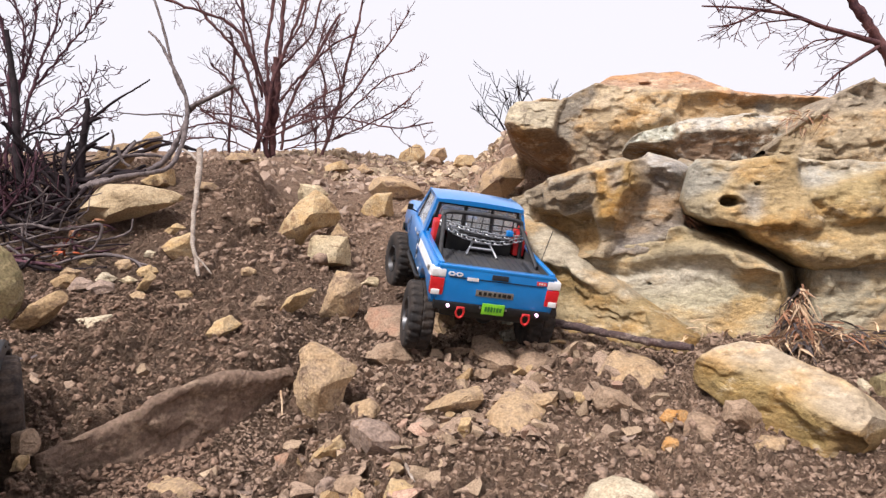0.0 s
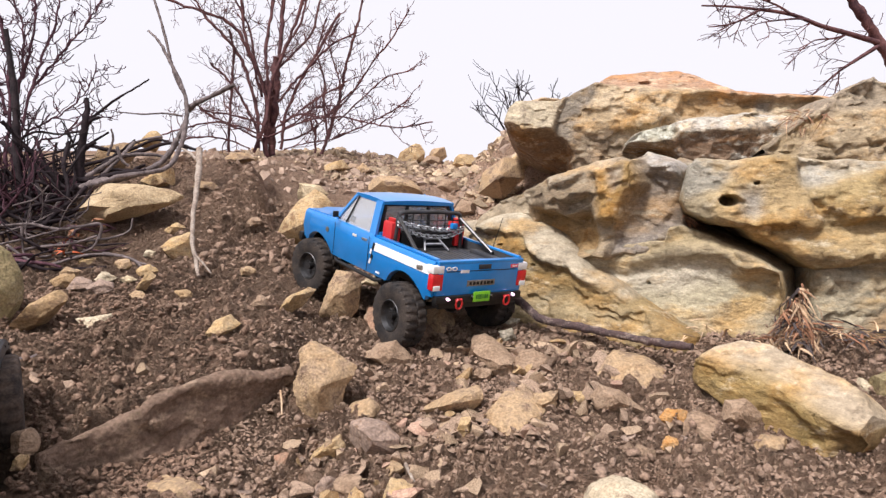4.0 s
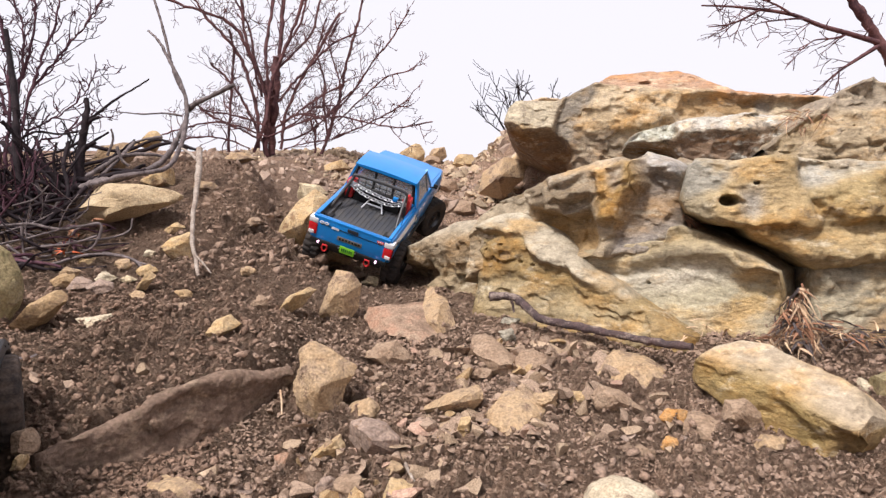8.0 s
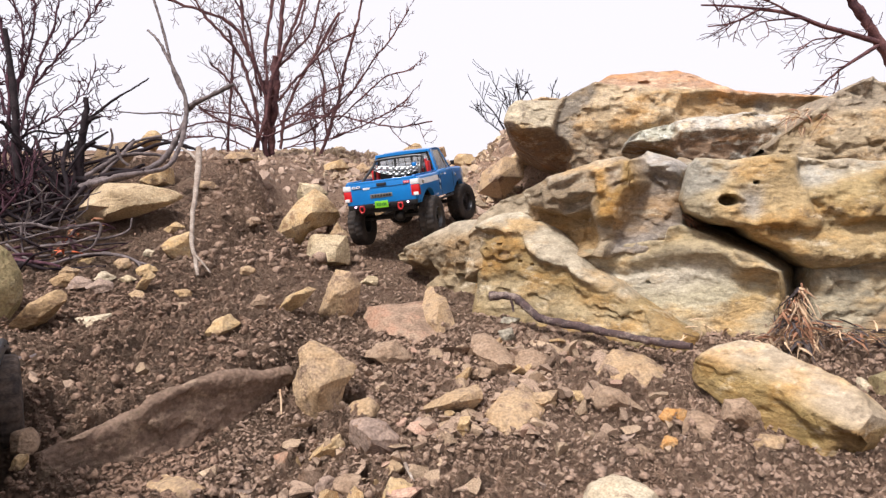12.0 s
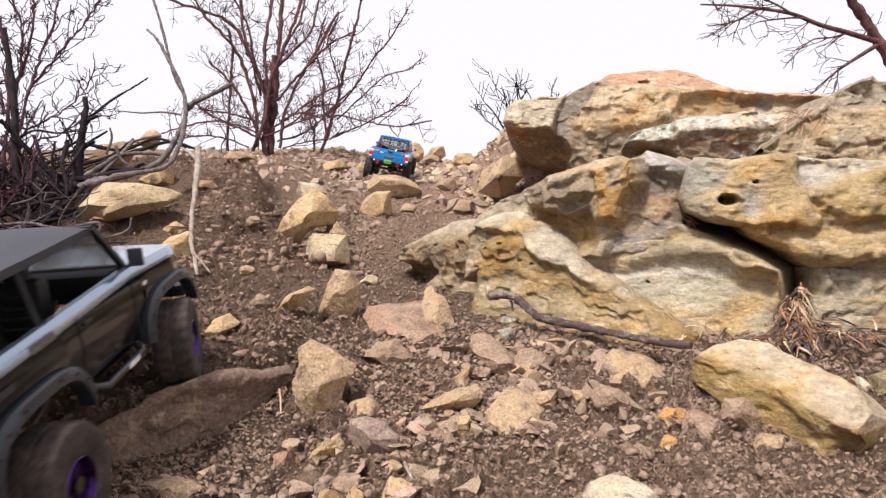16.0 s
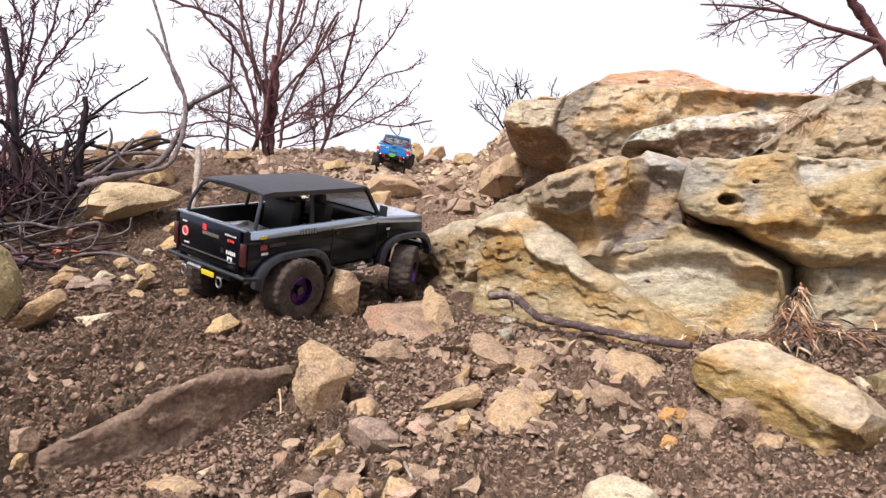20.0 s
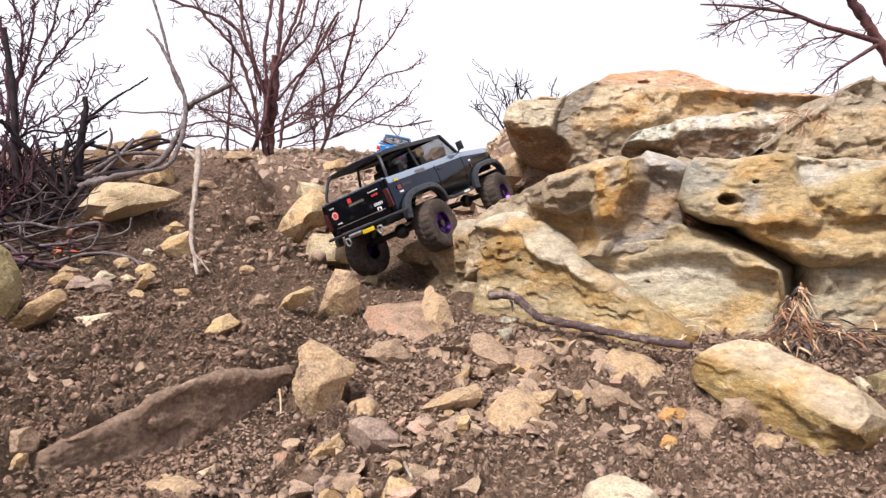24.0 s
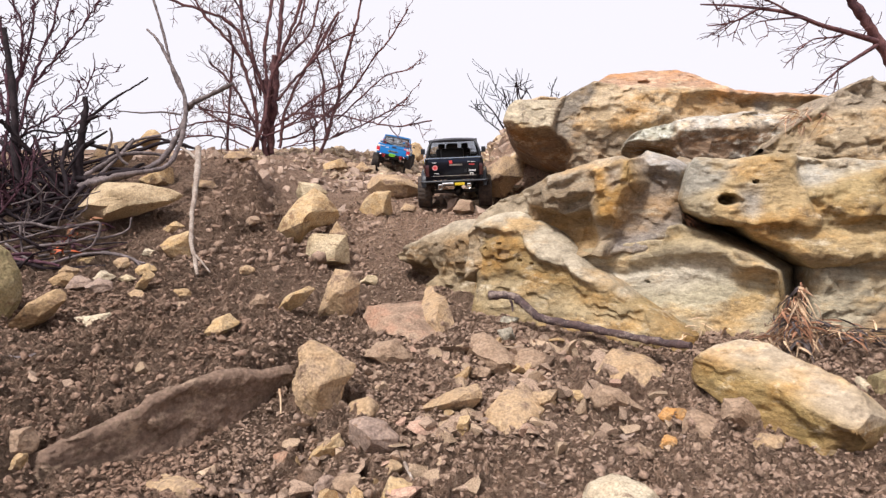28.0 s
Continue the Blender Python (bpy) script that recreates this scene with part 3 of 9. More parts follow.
def rock_body(name, look_of, label, at, top, bottom, thick, tone, zones, holes=(), grooves=(), rough=0.006, step=0.0035, rounded=0.012, ends=(0.05, 0.05), top_rise=0.0, wobble=0.010, category="rock", chip=1.0):
    """A rock between an upper and a lower edge line; zones (polygon, depth, tilt u, tilt z, softness, bulge, tone) shape its face."""
    stone_count[0] += 1
    seed = stone_count[0]
    top, bottom = np.array(top), np.array(bottom)
    u0, u1 = max(top[0, 0], bottom[0, 0]), min(top[-1, 0], bottom[-1, 0])
    n = max(12, int((u1 - u0) / step))
    us = np.linspace(u0, u1, n)
    hi, lo = np.interp(us, top[:, 0], top[:, 1]), np.interp(us, bottom[:, 0], bottom[:, 1])
    wob = fractal(us, 0 * us + seed, 0 * us, 0.06, 4, seed)
    hi, lo = hi + wob * rough * 0.6, lo - wob * rough * 0.4
    hi = np.maximum(hi, lo + 0.004)
    m = max(10, int((hi - lo).max() / step))
    v = np.linspace(0, 1, m)[:, None]
    u = np.repeat(us[None], m, 0)
    z = lo[None] + (hi - lo)[None] * v
    o = seed * 3.1
    pu = u + wobble * fractal(u + o, z, 0 * u, 0.05, 4, seed + 1)
    pz = z + wobble * fractal(u + o, z, 0 * u + 5, 0.05, 4, seed + 2)
    y = np.zeros_like(u)
    col = np.repeat(np.repeat(np.array(tone)[None, None], m, 0), n, 1).astype(float)
    for poly, depth, tu, tz, soft, bulge, shade in zones:
        d = inside(poly, pu, pz)
        w = smooth(d / soft * 0.5 + 0.5)
        cu, cz = np.mean(poly, axis=0)
        plane = depth + tu * (u - cu) + tz * (z - cz) - bulge * smooth(d / (abs(bulge) * 2.5 + 0.02))
        y = y * (1 - w) + plane * w
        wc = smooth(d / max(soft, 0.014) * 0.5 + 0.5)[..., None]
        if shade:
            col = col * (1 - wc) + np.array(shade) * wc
    y -= rough * (0.30 * fractal(u + o, y, z, 0.11, 3, seed + 3) + 0.22 * fractal(u * 0.4 + o, y, z * 1.6, 0.035, 4, seed + 4, 0.6))
    vein = fractal(u + 2 * o, y, z * 1.4, 0.14, 4, seed + 5)
    y += rough * 0.25 * np.exp(-np.abs(vein) * 26)
    if chip:
        d, shade = chipped(u, z, seed + 300, 0.085, rough * 1.0 * chip, 0.0020)
        e, fine_shade = chipped(u, z, seed + 400, 0.030, rough * 0.65 * chip, 0.0010)
        y += d + e
        rng = np.random.default_rng(seed + 500)
        # bedding lines, hair cracks and small pits
        bed = fractal(u * 0.22 + z * 0.12 + o, 0 * u, z * 1.3, 0.022, 3, seed + 8, 0.6)
        y += rough * 0.30 * chip * np.abs(bed)
        crack = fractal(u + 5 * o, 0 * u, z * 0.9, 0.10, 3, seed + 9)
        y += rough * 0.55 * chip * np.exp(-np.abs(crack) * 55) * smooth(fractal(u - o, 0 * u, z, 0.12, 2, seed + 10) * 2)
        for _ in range(int(45 * chip)):
            hu, hz, r = rng.uniform(us[0], us[-1]), rng.uniform(z.min(), z.max()), 0.0025 + 0.006 * rng.random() ** 3
            near = np.hypot((u - hu) / rng.uniform(1.0, 1.8), z - hz)
            y += r * 0.7 * smooth(1.3 - near / r)
        col *= (1 + 0.10 * shade + 0.07 * fine_shade)[..., None]
    for pts, wide, deep in grooves:
        y += 0.4 * deep * np.exp(-(line_distance(pts, pu * 0.6 + u * 0.4, pz * 0.6 + z * 0.4) / wide) ** 2)
    for hu, hz, ru, rz, deep in holes:
        e = 1 - np.sqrt(((u - hu) / ru) ** 2 + ((z - hz) / rz) ** 2)
        y += deep * smooth(e * 2.2)
    for edge, r in ((hi[None] - z, rounded), (z - lo[None], rounded * 0.8)):
        f = np.clip(1 - edge / r, 0, 1)
        y += r * (1 - np.sqrt(1 - f * f * 0.98))
    for r, f in ((ends[0], (us - u0)), (ends[1], (u1 - us))):
        if r:
            f = np.clip(1 - f / r, 0, 1)[None]
            y += r * 1.2 * (1 - np.sqrt(1 - f * f * 0.98))
    y = np.minimum(y, thick - 0.01)
    rows = [(u, y, z)]
    back = np.linspace(0, 1, 12)[1:]
    for f in back:
        wear = rough * 1.2 * fractal(us + o, 0 * us + f * thick, 0 * us, 0.08, 3, seed + 7) * math.sin(min(f * 4, 1) * 1.57)
        rows.append((us[None], (y[-1] + (thick - y[-1]) * f)[None], (hi + top_rise * f + wear)[None]))
    for f in np.linspace(1, 0, 10)[:-1]:
        rows.append((us[None], (y[0] + (thick - y[0]) * f)[None], (lo - 0.0 * f + rough * fractal(us + o, 0 * us + f * thick, 0 * us + 9, 0.06, 3, seed + 8) * math.sin(f * 3.14))[None]))
    X, Y, Z = (np.vstack([r[k] for r in rows]) for k in range(3))
    k = X.shape[0]
    C = np.vstack([col] + [col[-1:]] * len(back) + [col[:1]] * 9)
    verts = np.stack([X.ravel(), Y.ravel(), Z.ravel()], 1)
    i = np.arange(k * n).reshape(k, n)
    j = np.roll(i, -1, 0)
    faces = np.stack([i[:, :-1].ravel(), i[:, 1:].ravel(), j[:, 1:].ravel(), j[:, :-1].ravel()], 1).tolist()
    faces += [i[::-1, 0].tolist()[::-1][::-1], i[:, -1].tolist()]
    me = mesh_of(name.partition("/")[2] or name, verts, faces, STONE[look_of], 55)
    layer = me.color_attributes.new("tone", "FLOAT_COLOR", "POINT")
    layer.data.foreach_set("color", np.concatenate([C.reshape(-1, 3), np.ones((k * n, 1))], 1).ravel().astype(np.float32))
    owner, _, piece = name.partition("/")
    ob = new(piece or owner, me)
    ob.matrix_world = pose(*at[:3], 0, 0, at[3])
    if not piece:
        return tagged(ob, label, category)
    if owner not in outcrops:
        outcrops[owner] = thing(owner, label, category)
    ob.parent = outcrops[owner]
    return tagged(ob, label)

stone('bank_stone', 'ochre', 'ochre stone set in the bank', (-0.824, 1.955, 0.466, 0), [(-0.05, 0.021), (-0.006, 0.048), (0.046, 0.061), (0.05, 0.005), (0.001, -0.002)], 0.1)
stone('bank_stone', 'tan', 'mossy tan stone on the bank among branches', (-1.010, 2.093, 0.531, 0), [(-0.082, 0.006), (-0.036, 0.072), (0.068, 0.089), (0.082, 0.065), (0.01, -0.0)], 0.12)
stone('bank_stone', 'ochre', 'yellow pointed stone on the bank', (-0.962, 2.240, 0.602, 0), [(-0.046, 0.025), (0.017, 0.079), (0.046, 0.047), (0.009, -0.0)], 0.1)
stone('wedge_stone', 'ochre', 'wedge shaped yellow sandstone rock on the slope', (-0.365, 1.847, 0.302, 10), [(-0.088, 0.032), (-0.067, 0.078), (-0.025, 0.13), (0.017, 0.16), (0.049, 0.139), (0.088, 0.087), (0.077, 0.063), (0.03, 0.054), (-0.0, 0.038), (-0.029, -0.004), (-0.06, 0.002)], 0.16, cuts=5, apex=(0.008, 0.074))
stone('slope_stone', 'pale', 'pale stone half buried behind a wedge rock', (-0.405, 2.094, 0.430, 0), [(-0.052, 0.015), (-0.038, 0.063), (0.021, 0.058), (0.052, 0.029), (0.017, -0.002)], 0.1)
stone('square_stone', 'pale', 'square pitted sandstone block beside the track', (-0.293, 1.748, 0.259, 0), [(-0.063, 0.01), (-0.055, 0.068), (-0.037, 0.079), (0.05, 0.077), (0.063, 0.053), (0.057, 0.001), (-0.031, -0.005)], 0.1, cuts=3, p=5)
stone('slope_stone', 'tan', 'small triangular tan stone on the slope', (-0.279, 1.805, 0.333, 0), [(-0.029, -0.002), (-0.002, 0.037), (0.029, -0.0)], 0.05, p=2.2)
stone('long_stone', 'tan', 'long flat tan stone across the upper track', (-0.199, 2.807, 0.467, 0), [(-0.125, 0.062), (-0.111, 0.094), (-0.018, 0.101), (0.088, 0.087), (0.111, 0.034), (0.125, -0.003), (0.005, 0.002), (-0.1, 0.022)], 0.14, p=4)
stone('slope_stone', 'ochre', 'rounded ochre stone on the upper track', (-0.222, 2.248, 0.384, 0), [(-0.057, 0.026), (-0.036, 0.063), (-0.004, 0.086), (0.051, 0.091), (0.057, 0.011), (0.005, -0.003), (-0.046, 0.015)], 0.1)
stone('ridge_stone', 'ochre', 'yellow ochre stone on the ridge', (-0.250, 5.127, 0.824, 0), [(-0.114, 0.009), (-0.084, 0.089), (0.042, 0.16), (0.114, 0.143), (0.097, -0.004)], 0.16)
stone('ridge_stone', 'tan', 'small tan stone on the ridge', (-0.055, 5.104, 0.840, 0), [(-0.08, 0.003), (-0.038, 0.096), (0.059, 0.112), (0.08, 0.041), (0.029, -0.005)], 0.12)
stone('ridge_stone', 'ochre', 'rounded yellow stone on the ridge', (0.134, 4.839, 0.759, 0), [(-0.098, 0.027), (-0.05, 0.111), (0.074, 0.111), (0.098, 0.035), (-0.006, -0.004)], 0.14)
stone('ridge_stone', 'ochre', 'low tan stone below the bushes', (-0.604, 3.678, 0.651, 0), [(-0.1, 0.003), (0.0, 0.052), (0.064, 0.067), (0.1, 0.022), (0.045, -0.003)], 0.14)
stone('ridge_stone', 'tan', 'small stone on the ridge', (-0.458, 3.883, 0.655, 0), [(-0.061, 0.015), (-0.003, 0.066), (0.061, 0.021), (0.013, -0.004)], 0.1)
stone('slope_stone', 'tan', 'upright tan stone at the foot of the outcrop', (0.215, 2.560, 0.462, 0), [(-0.088, 0.02), (-0.072, 0.097), (0.009, 0.156), (0.083, 0.145), (0.088, 0.08), (0.005, -0.003)], 0.14, cuts=5, apex=(-0.018, 0.076))
stone('slope_stone', 'tan', 'brown stone wedged under the overhang', (0.330, 2.700, 0.60, 0), [(-0.051, 0.002), (-0.037, 0.094), (0.009, 0.111), (0.051, 0.075), (0.037, -0.003)], 0.1)
stone('slope_stone', 'ochre', 'small tan stone under the overhang', (0.300, 2.760, 0.60, 0), [(-0.049, 0.016), (-0.012, 0.046), (0.049, 0.041), (0.042, 0.006), (-0.025, -0.003)], 0.08)
stone('standing_stone', 'tan', 'upright ochre stone standing in the track', (-0.200, 1.291, 0.179, 0), [(-0.043, -0.001), (-0.034, 0.029), (-0.019, 0.072), (-0.005, 0.1), (0.027, 0.094), (0.043, 0.07), (0.037, 0.024), (0.018, -0.005)], 0.07, cuts=6, apex=(0.000, 0.046))
stone('slope_stone', 'ochre', 'tilted flat ochre stone in soil', (-0.268, 1.237, 0.204, 0), [(-0.035, -0.0), (-0.018, 0.027), (0.023, 0.046), (0.035, 0.04), (0.009, 0.009), (-0.014, -0.004)], 0.06, cuts=4, apex=(-0.005, 0.031))
stone('red_slab', 'red', 'flat reddish sandstone slab in the track', (-0.071, 1.171, 0.146, 0), [(-0.0888, 0.0395), (-0.079, 0.0571), (-0.0225, 0.0689), (0.0262, 0.0708), (0.0671, 0.0611), (0.0866, 0.0327), (0.0925, 0.0082), (0.0817, -0.0262), (0.0398, -0.0311), (-0.0051, 0.0062), (-0.0548, 0.0141)], 0.1, p=4, lean=1.5)
stone('slope_stone', 'tan', 'broken tan stone lying on the reddish slab', (-0.01, 1.215, 0.15, 0), [(-0.0324, 0.0594), (-0.0284, 0.0858), (-0.0183, 0.0969), (-0.0062, 0.0807), (0.015, 0.0716), (0.0231, 0.0493), (0.0383, 0.0066), (0.0262, -0.026), (-0.0021, -0.0056), (-0.0244, 0.0269)], 0.09, lean=0.9, apex=(-0.0102, 0.0513))
stone('slope_stone', 'brown', 'low brown stone below the slab', (-0.087, 1.111, 0.131, 0), [(-0.044, 0.015), (-0.024, 0.038), (0.009, 0.042), (0.044, 0.004), (0.033, -0.006), (-0.01, 0.003)], 0.06)
stone('split_stone', 'tan', 'upright split tan rock by the ledge', (-0.169, 0.939, 0.083, 0), [(-0.046, 0.055), (-0.034, 0.081), (-0.04, 0.1), (-0.022, 0.114), (0.005, 0.103), (0.026, 0.088), (0.046, 0.076), (0.029, 0.049), (0.022, 0.008), (0.002, -0.009), (-0.019, 0.004), (-0.038, 0.028)], 0.08, cuts=5, lean=0.25, apex=(-0.002, 0.059))
stone('loose_stone', 'tan', 'tan stone lying in gravel', (-0.112, 0.950, 0.087, 0), [(-0.031, 0.005), (-0.018, 0.024), (0.006, 0.031), (0.031, 0.014), (0.023, -0.002), (-0.002, -0.006)], 0.05)
stone('loose_stone', 'purple', 'grey purple stone in gravel', (-0.091, 0.868, 0.062, 0), [(-0.035, 0.016), (-0.031, 0.047), (-0.013, 0.052), (0.017, 0.043), (0.035, 0.025), (0.032, 0.005), (0.005, -0.008), (-0.017, -0.008)], 0.06, cuts=5, apex=(-0.003, 0.032))
stone('loose_stone', 'ochre', 'orange ochre stone in gravel', (-0.150, 0.849, 0.057, 0), [(-0.026, 0.002), (-0.013, 0.021), (0.019, 0.04), (0.026, 0.025), (0.021, 0.005), (-0.002, -0.007)], 0.05, cuts=5, apex=(0.004, 0.032))
stone('loose_stone', 'red', 'flat pinkish stone in gravel', (-0.195, 0.850, 0.060, 0), [(-0.023, 0.01), (0.0, 0.015), (0.023, 0.007), (0.018, -0.006), (-0.007, -0.004)], 0.04)
stone('loose_stone', 'tan', 'flat orange tan stone in gravel', (0.096, 0.928, 0.076, 0), [(-0.05, 0.002), (-0.029, 0.035), (0.002, 0.045), (0.042, 0.04), (0.05, 0.022), (0.027, 0.001), (-0.021, -0.008)], 0.07, cuts=3, lean=1.3)
stone('loose_stone', 'tan', 'tan stone in gravel', (0.010, 0.969, 0.092, 0), [(-0.047, 0.002), (-0.005, 0.028), (0.043, 0.041), (0.047, 0.023), (0.032, 0.001), (-0.013, -0.007)], 0.06, cuts=5, apex=(0.003, 0.023))
stone('loose_stone', 'tan', 'small tan stone lying in gravel', (0.144, 0.975, 0.097, 0), [(-0.022, 0.004), (-0.013, 0.02), (0.022, 0.027), (0.018, 0.0), (-0.0, -0.005)], 0.04, cuts=4)
stone('loose_stone', 'brown', 'flat muddy brown slab half buried in gravel', (0.078, 1.07, 0.126, 0), [(-0.0406, 0.0388), (-0.0299, 0.0495), (-0.0085, 0.0531), (0.0147, 0.0423), (0.0415, 0.0172), (0.0452, -0.0007), (0.0077, -0.0025), (-0.0227, 0.0172)], 0.09, lean=1.3)
stone('loose_stone', 'tan', 'broad flat tan stone lying in gravel', (0.303, 1.004, 0.101, 0), [(-0.089, 0.016), (-0.072, 0.041), (-0.031, 0.059), (0.028, 0.049), (0.072, 0.016), (0.089, -0.011), (0.029, -0.009), (-0.039, 0.004)], 0.12, cuts=3, lean=1.4)
stone('loose_stone', 'brown', 'brown angular stone lying in gravel', (0.247, 0.957, 0.089, 0), [(-0.04, 0.029), (-0.026, 0.047), (0.006, 0.037), (0.04, 0.009), (0.016, -0.007), (-0.018, -0.0), (-0.034, 0.013)], 0.06, cuts=5, apex=(-0.019, 0.036))
stone('loose_stone', 'orange', 'bright orange stone lying in gravel', (0.317, 0.926, 0.087, 0), [(-0.023, 0.009), (-0.01, 0.024), (0.018, 0.02), (0.023, 0.005), (-0.002, -0.005)], 0.035, cuts=5)
stone('loose_stone', 'brown', 'flat grey brown stone half buried', (0.346, 0.883, 0.073, 0), [(-0.04, 0.012), (-0.017, 0.039), (0.027, 0.032), (0.04, 0.009), (0.022, -0.008), (-0.028, -0.005)], 0.07, lean=0.5)
stone('loose_stone', 'brown', 'grey brown stone beside a boulder', (0.397, 0.898, 0.085, 0), [(-0.03, 0.014), (-0.021, 0.044), (0.005, 0.046), (0.03, 0.019), (0.026, -0.006), (-0.009, -0.002)], 0.05, cuts=5, apex=(-0.021, 0.035))
stone('loose_stone', 'tan', 'tan stone under a boulder', (0.416, 0.858, 0.076, 0), [(-0.027, -0.005), (-0.01, 0.019), (0.027, 0.015), (0.024, -0.007)], 0.05)
stone('loose_stone', 'white', 'pale cream stone half buried in gravel', (0.210, 0.764, 0.034, 0), [(-0.053, 0.011), (-0.041, 0.029), (-0.014, 0.039), (0.013, 0.034), (0.045, 0.017), (0.053, -0.015), (-0.052, -0.015)], 0.09, cuts=3)
stone('loose_stone', 'tan', 'half buried flat tan stone', (-0.301, 0.739, 0.059, 0), [(-0.043, 0.008), (-0.023, 0.018), (0.027, 0.023), (0.043, 0.015), (0.034, -0.007), (-0.039, -0.01)], 0.07, lean=0.4)
stone('edge_stone', 'mossy', 'angular yellow grey sandstone rock beside the bank', (-0.736, 1.119, 0.190, 0), [(-0.060, 0.142), (-0.014, 0.146), (0.010, 0.128), (0.026, 0.092), (0.028, 0.045), (0.010, -0.0), (-0.045, -0.008)], 0.12, cuts=3)
stone('slope_stone', 'brownochre', 'tilted brown ochre stone in soil', (-0.659, 1.104, 0.188, 0), [(-0.05, -0.001), (-0.005, 0.052), (0.032, 0.069), (0.05, 0.052), (0.003, 0.012), (-0.038, -0.005)], 0.07, cuts=4)
stone('slope_stone', 'white', 'whitish stone lying on soil', (-0.578, 1.122, 0.195, 0), [(-0.03, 0.014), (0.024, 0.019), (0.03, 0.004), (-0.014, -0.004)], 0.05)
stone('slope_stone', 'ochre', 'ochre stone beside a grey stick', (-0.621, 1.558, 0.281, 0), [(-0.045, 0.025), (-0.003, 0.052), (0.045, 0.069), (0.045, 0.003), (-0.017, -0.004)], 0.08, cuts=4)
stone('slope_stone', 'ochre', 'small ochre stone lying on soil', (-0.666, 1.679, 0.336, 0), [(-0.031, 0.012), (0.007, 0.035), (0.031, 0.022), (0.003, -0.003)], 0.05)
stone('slope_stone', 'ochre', 'half buried small ochre stone', (-0.358, 1.082, 0.186, 0), [(-0.03, -0.004), (-0.01, 0.025), (0.012, 0.033), (0.03, 0.016), (0.008, -0.004)], 0.05, lean=0.4)
stone('slope_stone', 'brown', 'small grey brown stone on soil', (-0.327, 1.196, 0.215, 0), [(-0.017, 0.004), (0.0, 0.024), (0.017, 0.019), (0.015, -0.003)], 0.04)
stone('slope_stone', 'ochre', 'small ochre stone lying on soil', (-0.572, 1.305, 0.238, 0), [(-0.019, -0.0), (0.005, 0.036), (0.019, 0.029), (-0.004, -0.003)], 0.04)
stone('slope_stone', 'white', 'small whitish stone lying on soil', (-0.681, 1.369, 0.245, 0), [(-0.025, 0.008), (-0.005, 0.024), (0.025, 0.012), (0.002, -0.003)], 0.04)
stone('slope_stone', 'pale', 'small pale stone lying on soil', (-0.177, 1.632, 0.219, 0), [(-0.025, 0.004), (-0.005, 0.022), (0.025, 0.018), (0.016, -0.004)], 0.04)
stone('edge_stone', 'mossy', 'mossy yellow stone in dark soil', (0.613, 0.928, 0.119, 0), [(-0.036, 0.004), (-0.023, 0.036), (0.019, 0.047), (0.036, -0.008)], 0.08)
stone('loose_stone', 'white', 'small whitish stone lying on soil', (0.587, 0.951, 0.129, 0), [(-0.015, -0.001), (-0.002, 0.019), (0.015, 0.012), (0.01, -0.005)], 0.05)
stone('loose_stone', 'ochre', 'ochre stone at the foot of the outcrop', (0.388, 1.192, 0.167, 0), [(-0.027, 0.001), (-0.005, 0.024), (0.027, 0.018), (0.022, -0.005)], 0.06)
stone('loose_stone', 'brown', 'brown stone in gravel', (-0.113, 0.784, 0.041, 0), [(-0.016, -0.004), (-0.015, 0.022), (-0.0, 0.03), (0.016, 0.026), (0.014, -0.008)], 0.05, cuts=5)
stone('loose_stone', 'purple', 'grey stone in gravel', (-0.143, 0.784, 0.041, 0), [(-0.016, -0.001), (0.002, 0.033), (0.016, 0.022), (0.011, -0.008)], 0.05, cuts=5)
stone('loose_stone', 'tan', 'small tan stone in gravel', (-0.064, 0.831, 0.053, 0), [(-0.024, -0.005), (-0.002, 0.018), (0.024, 0.007), (0.007, -0.006)], 0.045, cuts=5)
stone('loose_stone', 'ochre', 'ochre stone in gravel', (-0.049, 0.768, 0.041, 0), [(-0.023, 0.005), (-0.012, 0.032), (0.015, 0.022), (0.023, -0.004), (-0.018, -0.008)], 0.05, cuts=5)
stone('loose_stone', 'tan', 'small stone in gravel', (-0.116, 0.935, 0.085, 0), [(-0.02, 0.004), (0.004, 0.014), (0.02, 0.007), (0.012, -0.004), (-0.008, -0.005)], 0.04)
stone('loose_stone', 'brown', 'small grey stone in gravel', (-0.059, 0.859, 0.062, 0), [(-0.014, 0.001), (-0.002, 0.012), (0.014, 0.008), (0.011, -0.005)], 0.03)
stone('loose_stone', 'ochre', 'small upright ochre stone', (0.024, 0.905, 0.073, 0), [(-0.012, 0.007), (-0.001, 0.031), (0.012, 0.033), (0.011, 0.007), (-0.001, -0.005)], 0.035)
stone('loose_stone', 'brown', 'small brown stone in gravel', (0.256, 0.866, 0.064, 0), [(-0.02, 0.005), (-0.006, 0.014), (0.02, 0.009), (0.016, -0.003), (-0.009, -0.006)], 0.04)
stone('loose_stone', 'orange', 'small ochre stone lying on soil', (0.292, 0.886, 0.070, 0), [(-0.02, -0.002), (-0.002, 0.016), (0.02, 0.011), (0.017, -0.005)], 0.04)
stone('loose_stone', 'grey', 'small grey stone lying in gravel', (0.111, 1.179, 0.158, 0), [(-0.017, 0.019), (0.007, 0.026), (0.017, 0.004), (-0.007, -0.004)], 0.03)
stone('loose_stone', 'brown', 'low brown stone lying in gravel', (0.167, 1.137, 0.150, 0), [(-0.028, 0.001), (-0.005, 0.022), (0.028, 0.014), (0.024, -0.004)], 0.04)
